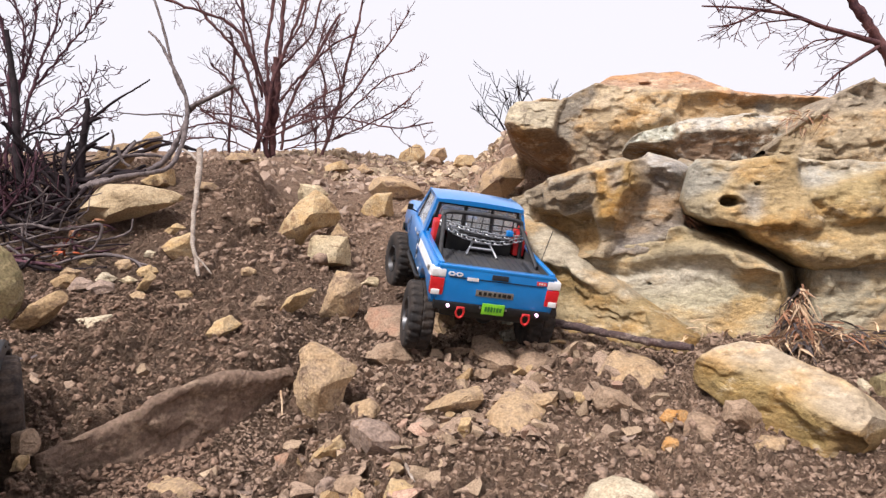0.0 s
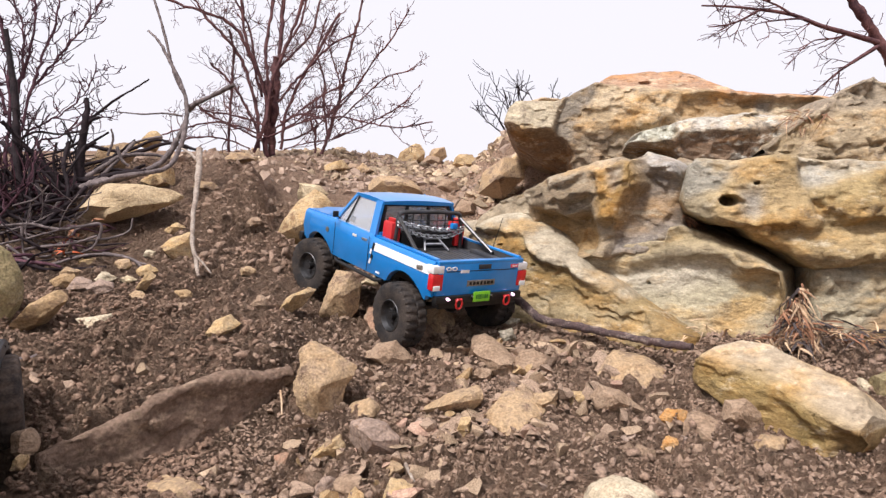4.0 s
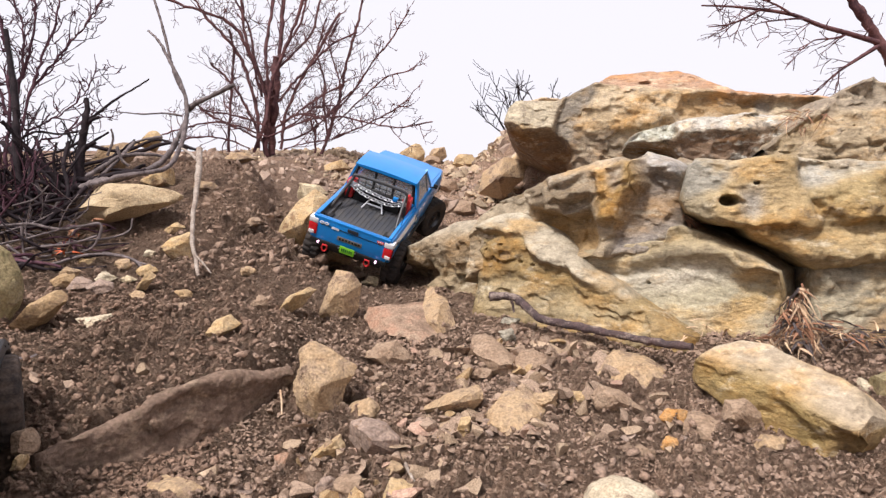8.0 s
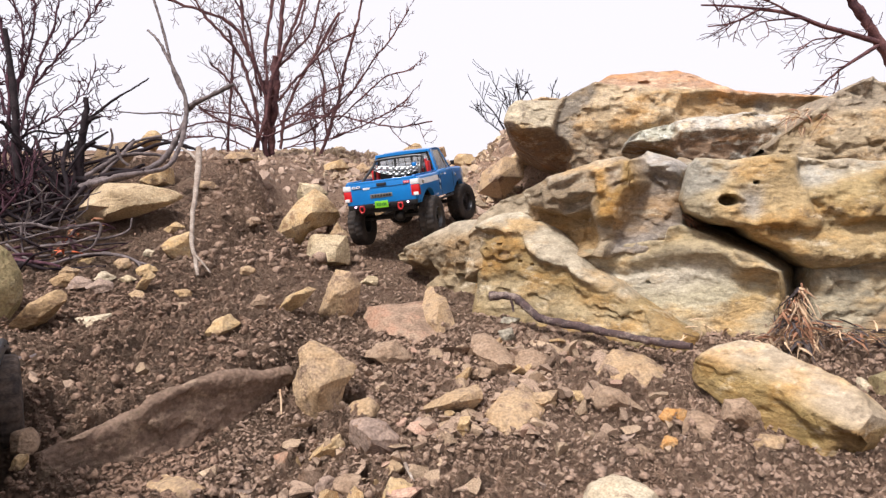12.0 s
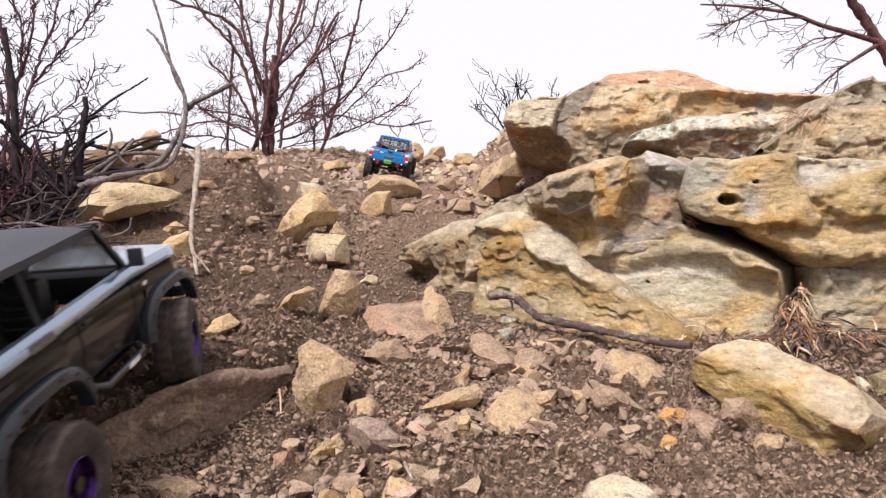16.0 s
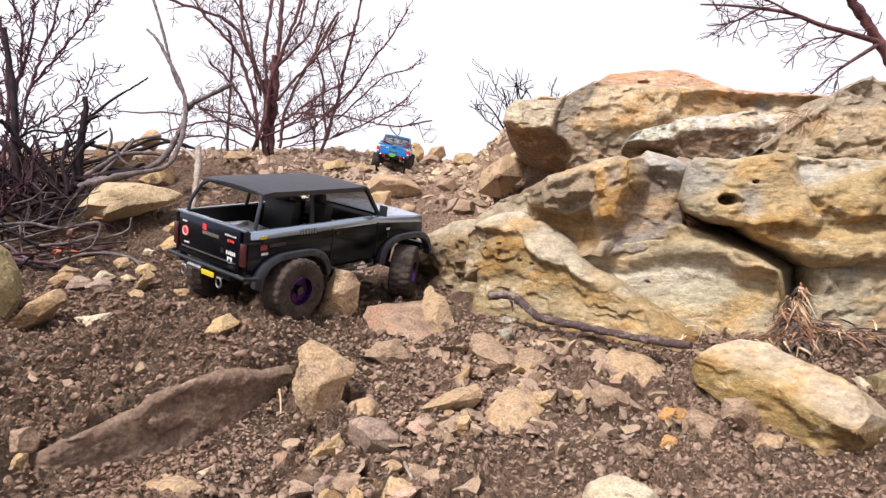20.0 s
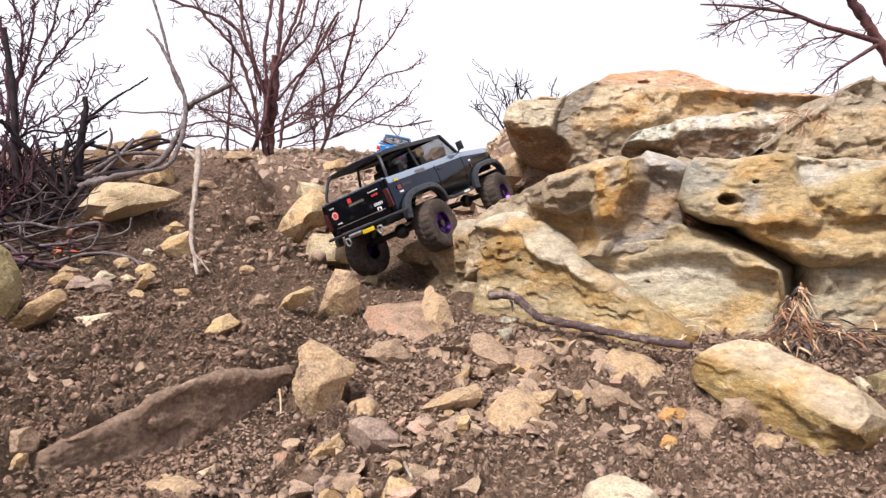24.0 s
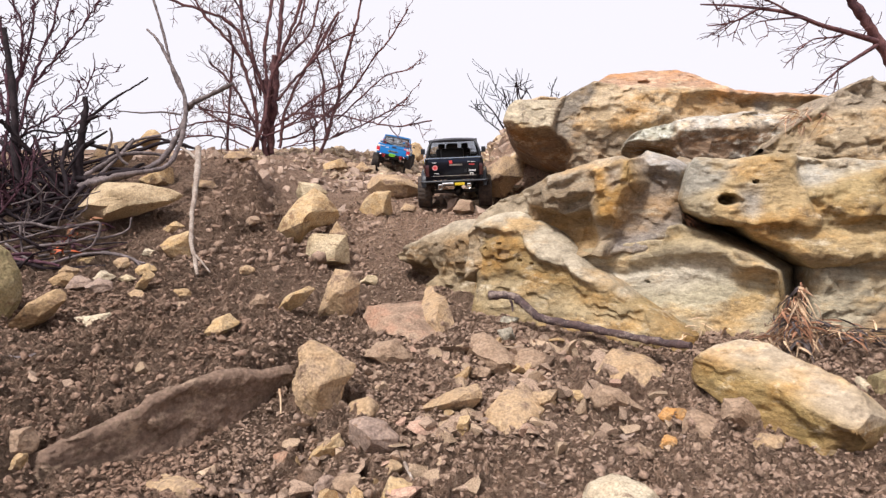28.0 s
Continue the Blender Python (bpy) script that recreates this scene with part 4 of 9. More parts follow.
stone('loose_stone', 'grey', 'grey stone under a stick', (0.123, 1.275, 0.177, 0), [(-0.021, 0.002), (-0.005, 0.017), (0.021, 0.01), (0.013, -0.003)], 0.03)
stone('loose_stone', 'brown', 'brown stone beside a tyre', (-0.466, 0.747, 0.112, 0), [(-0.015, 0.003), (-0.011, 0.02), (0.004, 0.023), (0.015, 0.005), (0.011, -0.006), (-0.008, -0.006)], 0.05)
stone('loose_stone', 'ochre', 'small yellow stone beside a tyre', (-0.455, 0.720, 0.102, 0), [(-0.007, -0.002), (-0.001, 0.014), (0.007, 0.013), (0.005, -0.004)], 0.03)
stone('ridge_stone', 'brown', 'small brown stone on the ridge', (-0.092, 5.077, 0.813, 0), [(-0.084, 0.003), (-0.042, 0.078), (0.054, 0.061), (0.084, -0.006)], 0.1)
stone('ridge_stone', 'tan', 'tan stone on the ridge by the outcrop', (0.320, 4.913, 0.774, 0), [(-0.085, 0.019), (-0.045, 0.1), (0.036, 0.116), (0.085, 0.052), (0.069, -0.005)], 0.12)
stone('ridge_stone', 'brown', 'low brown stone on the ridge', (-0.520, 3.913, 0.677, 0), [(-0.055, 0.015), (-0.016, 0.047), (0.055, 0.034), (0.042, -0.004)], 0.08)
stone('slope_stone', 'brown', 'small brown stone on the upper track', (0.017, 3.007, 0.510, 0), [(-0.052, 0.021), (-0.027, 0.061), (0.037, 0.051), (0.052, 0.011), (-0.002, -0.004)], 0.08)
stone('slope_stone', 'brown', 'small dark stone on the upper track', (0.069, 2.324, 0.396, 0), [(-0.038, 0.016), (-0.015, 0.054), (0.031, 0.046), (0.038, 0.008), (-0.004, -0.004)], 0.07)
stone('slope_stone', 'tan', 'small flat stone on the upper track', (-0.121, 2.365, 0.404, 0), [(-0.031, 0.008), (-0.012, 0.032), (0.031, 0.024), (0.027, -0.004)], 0.06)
stone('bank_stone', 'tan', 'small stone lying on the mound', (-0.665, 1.918, 0.458, 0), [(-0.038, 0.011), (-0.019, 0.03), (0.032, 0.023), (0.038, 0.004), (-0.006, -0.002)], 0.07)
stone('bank_stone', 'tan', 'flat stone on the mound under the bush', (-0.670, 2.243, 0.568, 0), [(-0.048, 0.019), (-0.026, 0.037), (0.026, 0.033), (0.048, 0.011), (-0.004, 0.0)], 0.14)
stone('bank_stone', 'white', 'small whitish stone on the bank', (-0.675, 1.563, 0.289, 0), [(-0.017, 0.002), (-0.006, 0.018), (0.017, 0.013), (0.012, -0.003)], 0.03)
stone('slope_stone', 'ochre', 'small ochre stone under twigs', (-0.799, 1.522, 0.268, 0), [(-0.027, 0.002), (-0.006, 0.025), (0.027, 0.019), (0.019, -0.003)], 0.04)
stone('slope_stone', 'tan', 'small tan stone under twigs', (-0.785, 1.421, 0.251, 0), [(-0.026, 0.004), (-0.007, 0.025), (0.026, 0.016), (0.012, -0.003)], 0.04)
stone('slope_stone', 'pale', 'small pale stone on the bank', (-0.638, 1.370, 0.246, 0), [(-0.019, 0.006), (-0.001, 0.015), (0.019, 0.006), (0.003, -0.003)], 0.03)
stone('loose_stone', 'brown', 'flat brown stone in gravel', (0.144, 1.070, 0.126, 0), [(-0.036, 0.01), (-0.018, 0.036), (0.013, 0.039), (0.036, 0.019), (0.022, -0.002), (-0.013, -0.006)], 0.06, lean=1.2)
stone('loose_stone', 'ochre', 'small ochre stone in gravel', (0.195, 0.989, 0.102, 0), [(-0.017, -0.004), (-0.007, 0.018), (0.011, 0.016), (0.017, -0.004)], 0.03)
stone('loose_stone', 'brown', 'small brown stone in gravel', (0.058, 1.061, 0.122, 0), [(-0.018, -0.0), (-0.007, 0.018), (0.018, 0.014), (0.016, -0.004)], 0.03)
def bank_stones():
    """Small flat stones lying about below the dead branches."""
    rng = np.random.default_rng(47)
    for look_of, words, x, y, s in (("purple", "small bluish grey stone on the bank", -0.640, 1.27, 0.024), ("ochre", "small ochre stone on the bank", -0.610, 1.40, 0.022), ("tan", "small tan stone on the bank", -0.560, 1.24, 0.016), ("brownochre", "brown stone half buried in the bank", -0.500, 1.30, 0.020),
                                    ("purple", "flat grey stone below dead branches", -0.700, 1.30, 0.026), ("brownochre", "brown ochre stone below dead branches", -0.750, 1.34, 0.026), ("tan", "tan stone lying under twigs", -0.690, 1.46, 0.024), ("brown", "brown stone lying on soil", -0.470, 1.22, 0.015), ("tan", "small tan stone on soil", -0.420, 1.45, 0.018), ("brown", "brown stone lying on the mound", -0.480, 1.72, 0.022)):
        k = rng.integers(5, 8)
        ring = [(s * math.cos(a) * rng.uniform(0.8, 1.25), s * 0.42 + s * 0.6 * math.sin(a) * rng.uniform(0.75, 1.15)) for a in np.linspace(math.pi, -math.pi, int(k), endpoint=False)]
        stone("bank_stone", look_of, words, (x, y, float(slope_height(x, y)) + 0.2 * s, float(rng.uniform(-25, 25))), ring, s * 1.6, lean=0.4)


bank_stones()
stone('flat_stone', 'slab', 'flat tan sandstone slab lying under dead branches', (-0.78, 1.68, 0.370, 4), [(-0.1284, 0.0305), (-0.1022, 0.0639), (-0.0639, 0.0988), (0.0199, 0.0949), (0.1029, 0.0827), (0.1369, 0.0646), (0.101, 0.0435), (0.0187, 0.0154), (-0.0549, -0.0042), (-0.1033, 0.0055)], 0.13, cuts=1, lean=0.15)
face = []
zone(face, [(-0.2857, 0.1836), (-0.1998, 0.248), (-0.1043, 0.2757), (-0.0913, 0.2116), (-0.0686, 0.1837), (-0.0198, 0.1403), (-0.0935, 0.1557), (-0.1859, 0.1837)], 0.035, 0, 0.5, 0.02, 0.006, (0.388, 0.31, 0.211))
zone(face, [(-0.0819, 0.2063), (0.032, 0.2428), (0.038, 0.2052), (0.0473, 0.1731), (0.0329, 0.1299), (-0.0319, 0.1283), (-0.0817, 0.1724)], 0.06, 0, -0.1, 0.014, -0.006, (0.342, 0.226, 0.109))
zone(face, [(-0.0901, 0.2652), (-0.0282, 0.2844), (0.0459, 0.2945), (0.0572, 0.2559), (0.0376, 0.2254), (-0.0101, 0.2051), (-0.0577, 0.2055), (-0.0849, 0.2233)], 0.014, 0, 0.15, 0.008, 0.01, (0.304, 0.234, 0.156))
zone(face, [(-0.0133, 0.2425), (0.0381, 0.2516), (0.0327, 0.2257), (-0.0131, 0.2137)], 0.02, 0, -0.2, 0.008, 0.003, (0.327, 0.264, 0.187))
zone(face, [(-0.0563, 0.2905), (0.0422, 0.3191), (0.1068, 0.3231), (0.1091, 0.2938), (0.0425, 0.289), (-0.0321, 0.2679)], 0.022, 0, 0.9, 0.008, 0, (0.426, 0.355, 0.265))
zone(face, [(0.0975, 0.3131), (0.132, 0.3364), (0.1974, 0.3071), (0.2075, 0.2722), (0.1931, 0.1789), (0.1798, 0.1339), (0.0755, 0.1313), (0.077, 0.1995), (0.0897, 0.241)], 0.052, 0.25, 0.12, 0.007, 0, (0.296, 0.253, 0.215))
zone(face, [(0.1059, 0.3182), (0.1299, 0.3371), (0.1956, 0.3077), (0.1863, 0.2715), (0.1252, 0.2843)], 0.058, 0.1, 0.8, 0.012, 0, (0.365, 0.332, 0.296))
zone(face, [(0.1152, 0.2406), (0.1665, 0.2593), (0.1793, 0.1889), (0.1264, 0.1735)], 0.058, 0.2, 0.1, 0.02, -0.004, (0.35, 0.279, 0.211))
zone(face, [(0.0551, 0.2878), (0.0902, 0.3001), (0.1263, 0.2981), (0.1237, 0.2579), (0.1086, 0.2336), (0.1006, 0.1988), (0.0776, 0.1798), (0.0624, 0.196), (0.0534, 0.2349)], -0.002, 0, 0.05, 0.007, 0.006, (0.395, 0.257, 0.101))
zone(face, [(0.0757, 0.2855), (0.1, 0.2873), (0.0982, 0.2593), (0.0867, 0.2446), (0.077, 0.2601)], 0.008, 0, 0.0, 0.008, -0.003, (0.357, 0.302, 0.242))
zone(face, [(0.0442, 0.1964), (0.0879, 0.2013), (0.0861, 0.1581), (0.0513, 0.1503), (0.0399, 0.1754)], 0.03, 0, 0.1, 0.01, 0.004, (0.365, 0.287, 0.195))
zone(face, [(-0.1478, 0.0924), (-0.0681, 0.1013), (0.0067, 0.1107), (0.0541, 0.1189), (0.1432, 0.128), (0.1641, 0.1519), (0.2002, 0.1577), (0.2291, -0.1278), (-0.203, -0.1916), (-0.2628, 0.0563)], 0.135, 0, 0, 0.014, 0, (0.334, 0.257, 0.156))
rock_body('sandstone_outcrop/upper_wall', 'layered', 'weathered yellow sandstone outcrop with a smooth scooped face', (0.23, 1.27, 0.175, -36),
    [(-0.2375, 0.1931), (-0.2174, 0.2097), (-0.1833, 0.2341), (-0.1439, 0.2474), (-0.09, 0.2598), (-0.0427, 0.2789), (-0.0003, 0.2907), (0.0398, 0.3041), (0.066, 0.3081), (0.092, 0.3109), (0.1171, 0.2988), (0.1191, 0.3156), (0.1259, 0.3221), (0.1486, 0.3121), (0.1823, 0.2943), (0.1861, 0.2843)],
    [(-0.26, -0.0065), (-0.0211, -0.0351), (0.19, 0.0173)], 0.42, (0.357, 0.272, 0.172), face,
    [], [], rough=0.0065, step=0.003, rounded=0.007, ends=(0.03, 0.02), chip=1.0)
face = []
zone(face, [(-0.0654, 0.1212), (0.1304, 0.1265), (0.2309, 0.1263), (0.3228, 0.108), (0.3534, 0.0812), (0.351, -0.0414), (0.1841, -0.0611), (0.0086, 0.0071), (-0.0651, 0.0699)], 0.054, 0.18, 0.34, 0.03, -0.004, (0.465, 0.408, 0.298))
zone(face, [(-0.0741, 0.1383), (0.0341, 0.1621), (0.1616, 0.1716), (0.1694, 0.199), (0.1933, 0.2039), (0.2881, 0.1647), (0.3412, 0.1326), (0.32, 0.1084), (0.233, 0.1287), (0.1331, 0.1259), (-0.0489, 0.114)], 0.056, 0.1, 0.42, 0.04, 0.002, (0.405, 0.315, 0.180))
zone(face, [(0.1283, 0.0631), (0.2293, 0.0869), (0.3475, 0.0973), (0.3482, 0.0519), (0.2302, 0.0217), (0.1497, 0.0299)], 0.062, 0.18, 0.30, 0.03, -0.003, (0.410, 0.358, 0.245))
zone(face, [(0.0329, 0.0968), (0.163, 0.1173), (0.279, 0.1065), (0.2324, 0.0928), (0.1002, 0.0783)], 0.055, 0.18, 0.38, 0.03, 0, (0.49, 0.437, 0.345))
zone(face, [(0.0684, 0.0254), (0.2146, 0.022), (0.3508, 0.0366), (0.3522, -0.0497), (0.0692, -0.0521)], 0.050, 0.15, 0.30, 0.03, 0.004, (0.375, 0.305, 0.195))
rock_body('sandstone_outcrop/scooped_face', 'layered', 'smooth pale scooped sandstone face', (0.23, 1.27, 0.175, -36),
    [(-0.0408, 0.1265), (0.019, 0.1406), (0.0823, 0.1501), (0.1332, 0.1549), (0.1647, 0.1593), (0.1719, 0.1838), (0.1853, 0.1869), (0.2289, 0.1709), (0.2766, 0.1489), (0.3131, 0.1324), (0.3476, 0.1088), (0.3496, 0.0687)],
    [(-0.07, -0.0855), (0.3717, -0.0935)], 0.34, (0.435, 0.375, 0.275), face,
    [(0.1351, 0.0827, 0.0063, 0.0021, 0.015)], [], rough=0.0045, step=0.003, rounded=0.010, ends=(0.02, 0.03), chip=0.3)
face = []
zone(face, [(-0.2497, 0.1837), (-0.042, 0.2156), (0.2392, 0.0354), (0.2499, -0.094), (-0.2785, -0.1721)], -0.016, 0, 0.22, 0.02, 0.004, (0.35, 0.253, 0.125))
# crest: cream stone, made paler still by overhead light put into its tone
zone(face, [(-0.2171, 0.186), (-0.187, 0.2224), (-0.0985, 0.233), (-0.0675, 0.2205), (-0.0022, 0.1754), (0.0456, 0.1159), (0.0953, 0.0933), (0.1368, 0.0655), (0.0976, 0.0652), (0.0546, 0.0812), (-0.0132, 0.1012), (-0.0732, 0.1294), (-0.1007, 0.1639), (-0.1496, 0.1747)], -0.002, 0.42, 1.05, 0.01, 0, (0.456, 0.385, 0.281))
zone(face, [(-0.1892, 0.1553), (-0.1182, 0.1485), (-0.0781, 0.1274), (0.0028, 0.0919), (0.1013, 0.0571), (0.0479, 0.0466), (-0.0438, 0.0641), (-0.118, 0.0932), (-0.1837, 0.1042)], -0.011, 0, 0.1, 0.018, -0.006, (0.327, 0.226, 0.101))
zone(face, [(-0.1695, 0.0482), (-0.0431, 0.0396), (0.0702, 0.037), (0.0595, 0.0209), (-0.0671, 0.0109), (-0.1694, 0.0199)], -0.012, 0, 0.2, 0.014, -0.004, (0.319, 0.234, 0.125))
zone(face, [(-0.2468, 0.0792), (-0.1127, 0.083), (0.0074, 0.0593), (0.1255, 0.0447), (0.1991, 0.0185), (0.1561, -0.0192), (0.0078, 0.002), (-0.1511, 0.0052)], -0.02, 0, 0.4, 0.018, 0.004, (0.372, 0.287, 0.164))
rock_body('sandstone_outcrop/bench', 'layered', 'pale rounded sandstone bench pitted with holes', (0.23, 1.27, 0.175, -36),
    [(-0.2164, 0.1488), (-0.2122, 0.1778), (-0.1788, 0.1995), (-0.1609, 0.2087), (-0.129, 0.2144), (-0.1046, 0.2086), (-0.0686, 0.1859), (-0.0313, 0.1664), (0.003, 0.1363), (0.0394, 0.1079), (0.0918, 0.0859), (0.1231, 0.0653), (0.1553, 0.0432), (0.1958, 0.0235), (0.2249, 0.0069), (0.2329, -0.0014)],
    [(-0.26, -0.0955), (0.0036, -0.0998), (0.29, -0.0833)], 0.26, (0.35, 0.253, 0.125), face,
    [(-0.1303, 0.1282, 0.0142, 0.0089, 0.05), (-0.1545, 0.1209, 0.0053, 0.0056, 0.035), (-0.2106, 0.128, 0.0097, 0.0163, 0.04), (-0.0964, 0.1159, 0.005, 0.0033, 0.012), (-0.0688, 0.1104, 0.0049, 0.0033, 0.01), (-0.1405, 0.1479, 0.0052, 0.0033, 0.01), (-0.1729, 0.1384, 0.004, 0.0034, 0.01)], [], rough=0.006, step=0.003, rounded=0.020, ends=(0.04, 0.03), top_rise=-0.01, chip=0.7)
face = []
zone(face, [(-0.2602, 0.259), (-0.2424, 0.3067), (-0.1661, 0.3047), (-0.1267, 0.3055), (-0.155, 0.2685), (-0.1964, 0.2436), (-0.226, 0.2249), (-0.2497, 0.2251)], 0.006, 0, 0.25, 0.006, 0.002, (0.385, 0.350, 0.280))
zone(face, [(-0.2508, 0.2265), (-0.2007, 0.2402), (-0.1951, 0.2212), (-0.1663, 0.1814), (-0.2017, 0.1815), (-0.2432, 0.1988)], -0.004, 0, 0.05, 0.012, 0.004, (0.375, 0.305, 0.195))
zone(face, [(-0.182, 0.2534), (-0.1309, 0.305), (-0.0812, 0.3063), (-0.074, 0.2725), (-0.0568, 0.2376), (-0.0368, 0.1812), (-0.0802, 0.1446), (-0.1375, 0.1702), (-0.1925, 0.1871), (-0.2071, 0.2285)], -0.012, 0, 0.20, 0.008, 0.006, (0.430, 0.312, 0.162))
zone(face, [(-0.1594, 0.2393), (-0.1292, 0.2435), (-0.1245, 0.211), (-0.1414, 0.1925), (-0.1571, 0.2019)], -0.008, 0, 0.1, 0.014, -0.002, (0.41, 0.362, 0.296))
zone(face, [(-0.0723, 0.3034), (-0.0256, 0.3021), (0.0772, 0.2993), (0.078, 0.2649), (0.0085, 0.2663), (-0.0063, 0.2573), (-0.0161, 0.2436), (-0.0413, 0.2356), (-0.0603, 0.2471)], 0.016, 0, 0.4, 0.006, -0.003, (0.395, 0.362, 0.300))
zone(face, [(-0.1392, 0.1692), (-0.0792, 0.1758), (-0.0604, 0.1628), (-0.0203, 0.1648), (0.0139, 0.1794), (0.0726, 0.1811), (0.0737, 0.1245), (-0.0529, 0.1203), (-0.0784, 0.1312)], -0.006, 0, 0.42, 0.01, 0.004, (0.420, 0.305, 0.158))
zone(face, [(-0.0401, 0.2293), (-0.0165, 0.26), (0.0596, 0.262), (0.0612, 0.181), (-0.0056, 0.1864), (-0.033, 0.1972), (-0.0423, 0.2168)], -0.013, 0, 0.22, 0.006, 0.008, (0.395, 0.292, 0.145))
rock_body('sandstone_block/upper_block', 'layered', 'overhanging yellow sandstone block with a round hole', (0.648, 1.1, 0.185, -14),
    [(-0.2506, 0.2266), (-0.2447, 0.2529), (-0.2355, 0.2799), (-0.2282, 0.2914), (-0.1654, 0.287), (-0.1301, 0.2915), (-0.1004, 0.2953), (-0.0619, 0.2926), (-0.0241, 0.284), (0.0095, 0.2851), (0.075, 0.2826)],
    [(-0.2505, 0.2199), (-0.2413, 0.1988), (-0.1994, 0.1815), (-0.1527, 0.1721), (-0.1307, 0.1514), (-0.0817, 0.1296), (-0.0583, 0.1111), (-0.0447, 0.1039), (0.0692, 0.1183)], 0.42, (0.390, 0.292, 0.155), face,
    [(-0.1773, 0.2178, 0.0183, 0.0112, 0.06), (-0.1341, 0.2461, 0.0052, 0.0037, 0.02), (-0.1574, 0.2132, 0.0078, 0.0066, 0.01)], [], rough=0.006, step=0.0035, rounded=0.010, ends=(0.03, 0), chip=0.9)
face = []
zone(face, [(-0.0241, 0.108), (0.0388, 0.1052), (0.1115, 0.0973), (0.1097, 0.0777), (0.0117, 0.0756)], 0.026, 0, 0.4, 0.02, -0.004, (0.37, 0.33, 0.245))
zone(face, [(-0.0555, 0.0703), (0.1888, 0.0712), (0.1862, 0.0318), (-0.057, 0.0241)], 0.018, 0, 0.2, 0.03, 0.004, (0.42, 0.36, 0.25))
zone(face, [(0.0211, 0.0163), (0.0679, 0.0417), (0.187, 0.0494), (0.1723, -0.0853), (0.0008, -0.0951)], -0.002, 0, 0.3, 0.01, 0.006, (0.33, 0.22, 0.12))
rock_body('sandstone_block/lower_block', 'layered', 'grey lower sandstone ledge under the block', (0.648, 1.100, 0.185, -14),
    [(-0.0429, 0.0769), (-0.0392, 0.1075), (-0.0158, 0.1294), (0.0408, 0.132), (0.1828, 0.1298)],
    [(-0.0473, -0.1021), (0.1878, -0.084)], 0.36, (0.40, 0.34, 0.24), face,
    [], [([(-0.0322, 0.1004), (-0.0111, 0.0779), (0.0118, 0.0608)], 0.0014, 0.012)], rough=0.006, step=0.0035, rounded=0.012, ends=(0.03, 0))
face = []
# underside: brown stone, its tone also darkened for the shade there
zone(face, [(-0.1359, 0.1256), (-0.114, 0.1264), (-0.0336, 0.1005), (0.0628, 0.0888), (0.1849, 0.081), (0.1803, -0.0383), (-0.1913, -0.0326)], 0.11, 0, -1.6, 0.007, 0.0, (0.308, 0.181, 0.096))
zone(face, [(-0.1242, 0.1617), (-0.0795, 0.2192), (0.0639, 0.2151), (0.0658, 0.1936), (-0.0658, 0.1882)], 0.03, 0, 1.0, 0.02, 0, (0.41, 0.304, 0.207))
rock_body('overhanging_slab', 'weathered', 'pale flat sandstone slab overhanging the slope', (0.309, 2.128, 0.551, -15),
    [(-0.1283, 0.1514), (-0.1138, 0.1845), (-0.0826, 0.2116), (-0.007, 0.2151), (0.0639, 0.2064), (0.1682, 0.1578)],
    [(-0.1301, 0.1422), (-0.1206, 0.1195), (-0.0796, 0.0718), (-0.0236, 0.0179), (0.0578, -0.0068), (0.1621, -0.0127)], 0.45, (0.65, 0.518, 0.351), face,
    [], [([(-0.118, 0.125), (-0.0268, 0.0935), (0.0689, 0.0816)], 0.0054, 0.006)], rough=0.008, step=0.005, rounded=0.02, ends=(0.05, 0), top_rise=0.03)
face = []
zone(face, [(-0.323, 0.1106), (-0.1265, 0.1001), (-0.1249, -0.0723), (-0.2557, -0.0713), (-0.3222, -0.0203)], 0.012, 0, -0.2, 0.012, 0, (0.304, 0.234, 0.16))
zone(face, [(-0.2591, 0.2255), (-0.1301, 0.2284), (0.0592, 0.2165), (0.1676, 0.1894), (0.1531, 0.1337), (0.0134, 0.1288), (-0.1288, 0.091), (-0.2418, 0.0932), (-0.3154, 0.0979), (-0.2994, 0.1606)], -0.006, 0, 0.15, 0.01, 0.004, (0.433, 0.325, 0.199))
zone(face, [(-0.2268, 0.2074), (-0.067, 0.2111), (-0.0823, 0.1628), (-0.1779, 0.1406), (-0.2345, 0.1583)], -0.01, 0, 0.2, 0.01, 0.002, (0.456, 0.355, 0.234))
zone(face, [(-0.3531, 0.1401), (-0.3237, 0.223), (-0.2497, 0.2625), (-0.2329, 0.2039), (-0.2899, 0.122), (-0.3142, 0.0437), (-0.3494, 0.0846)], 0.014, -0.3, 0.1, 0.01, 0.002, (0.228, 0.193, 0.152))
zone(face, [(0.0025, 0.1877), (0.2219, 0.1852), (0.2412, 0.1395), (0.1451, 0.1303), (0.011, 0.1333)], 0.022, 0, 0.1, 0.008, -0.003, (0.35, 0.234, 0.121))
zone(face, [(0.2159, 0.1946), (0.273, 0.1914), (0.2678, 0.1334), (0.2168, 0.1345)], 0.028, 0, 0.2, 0.008, 0, (0.281, 0.242, 0.195))
zone(face, [(0.2635, 0.1911), (0.459, 0.1764), (0.4303, 0.1217), (0.2645, 0.1254)], 0.008, 0, 0.15, 0.008, 0.003, (0.433, 0.34, 0.218))
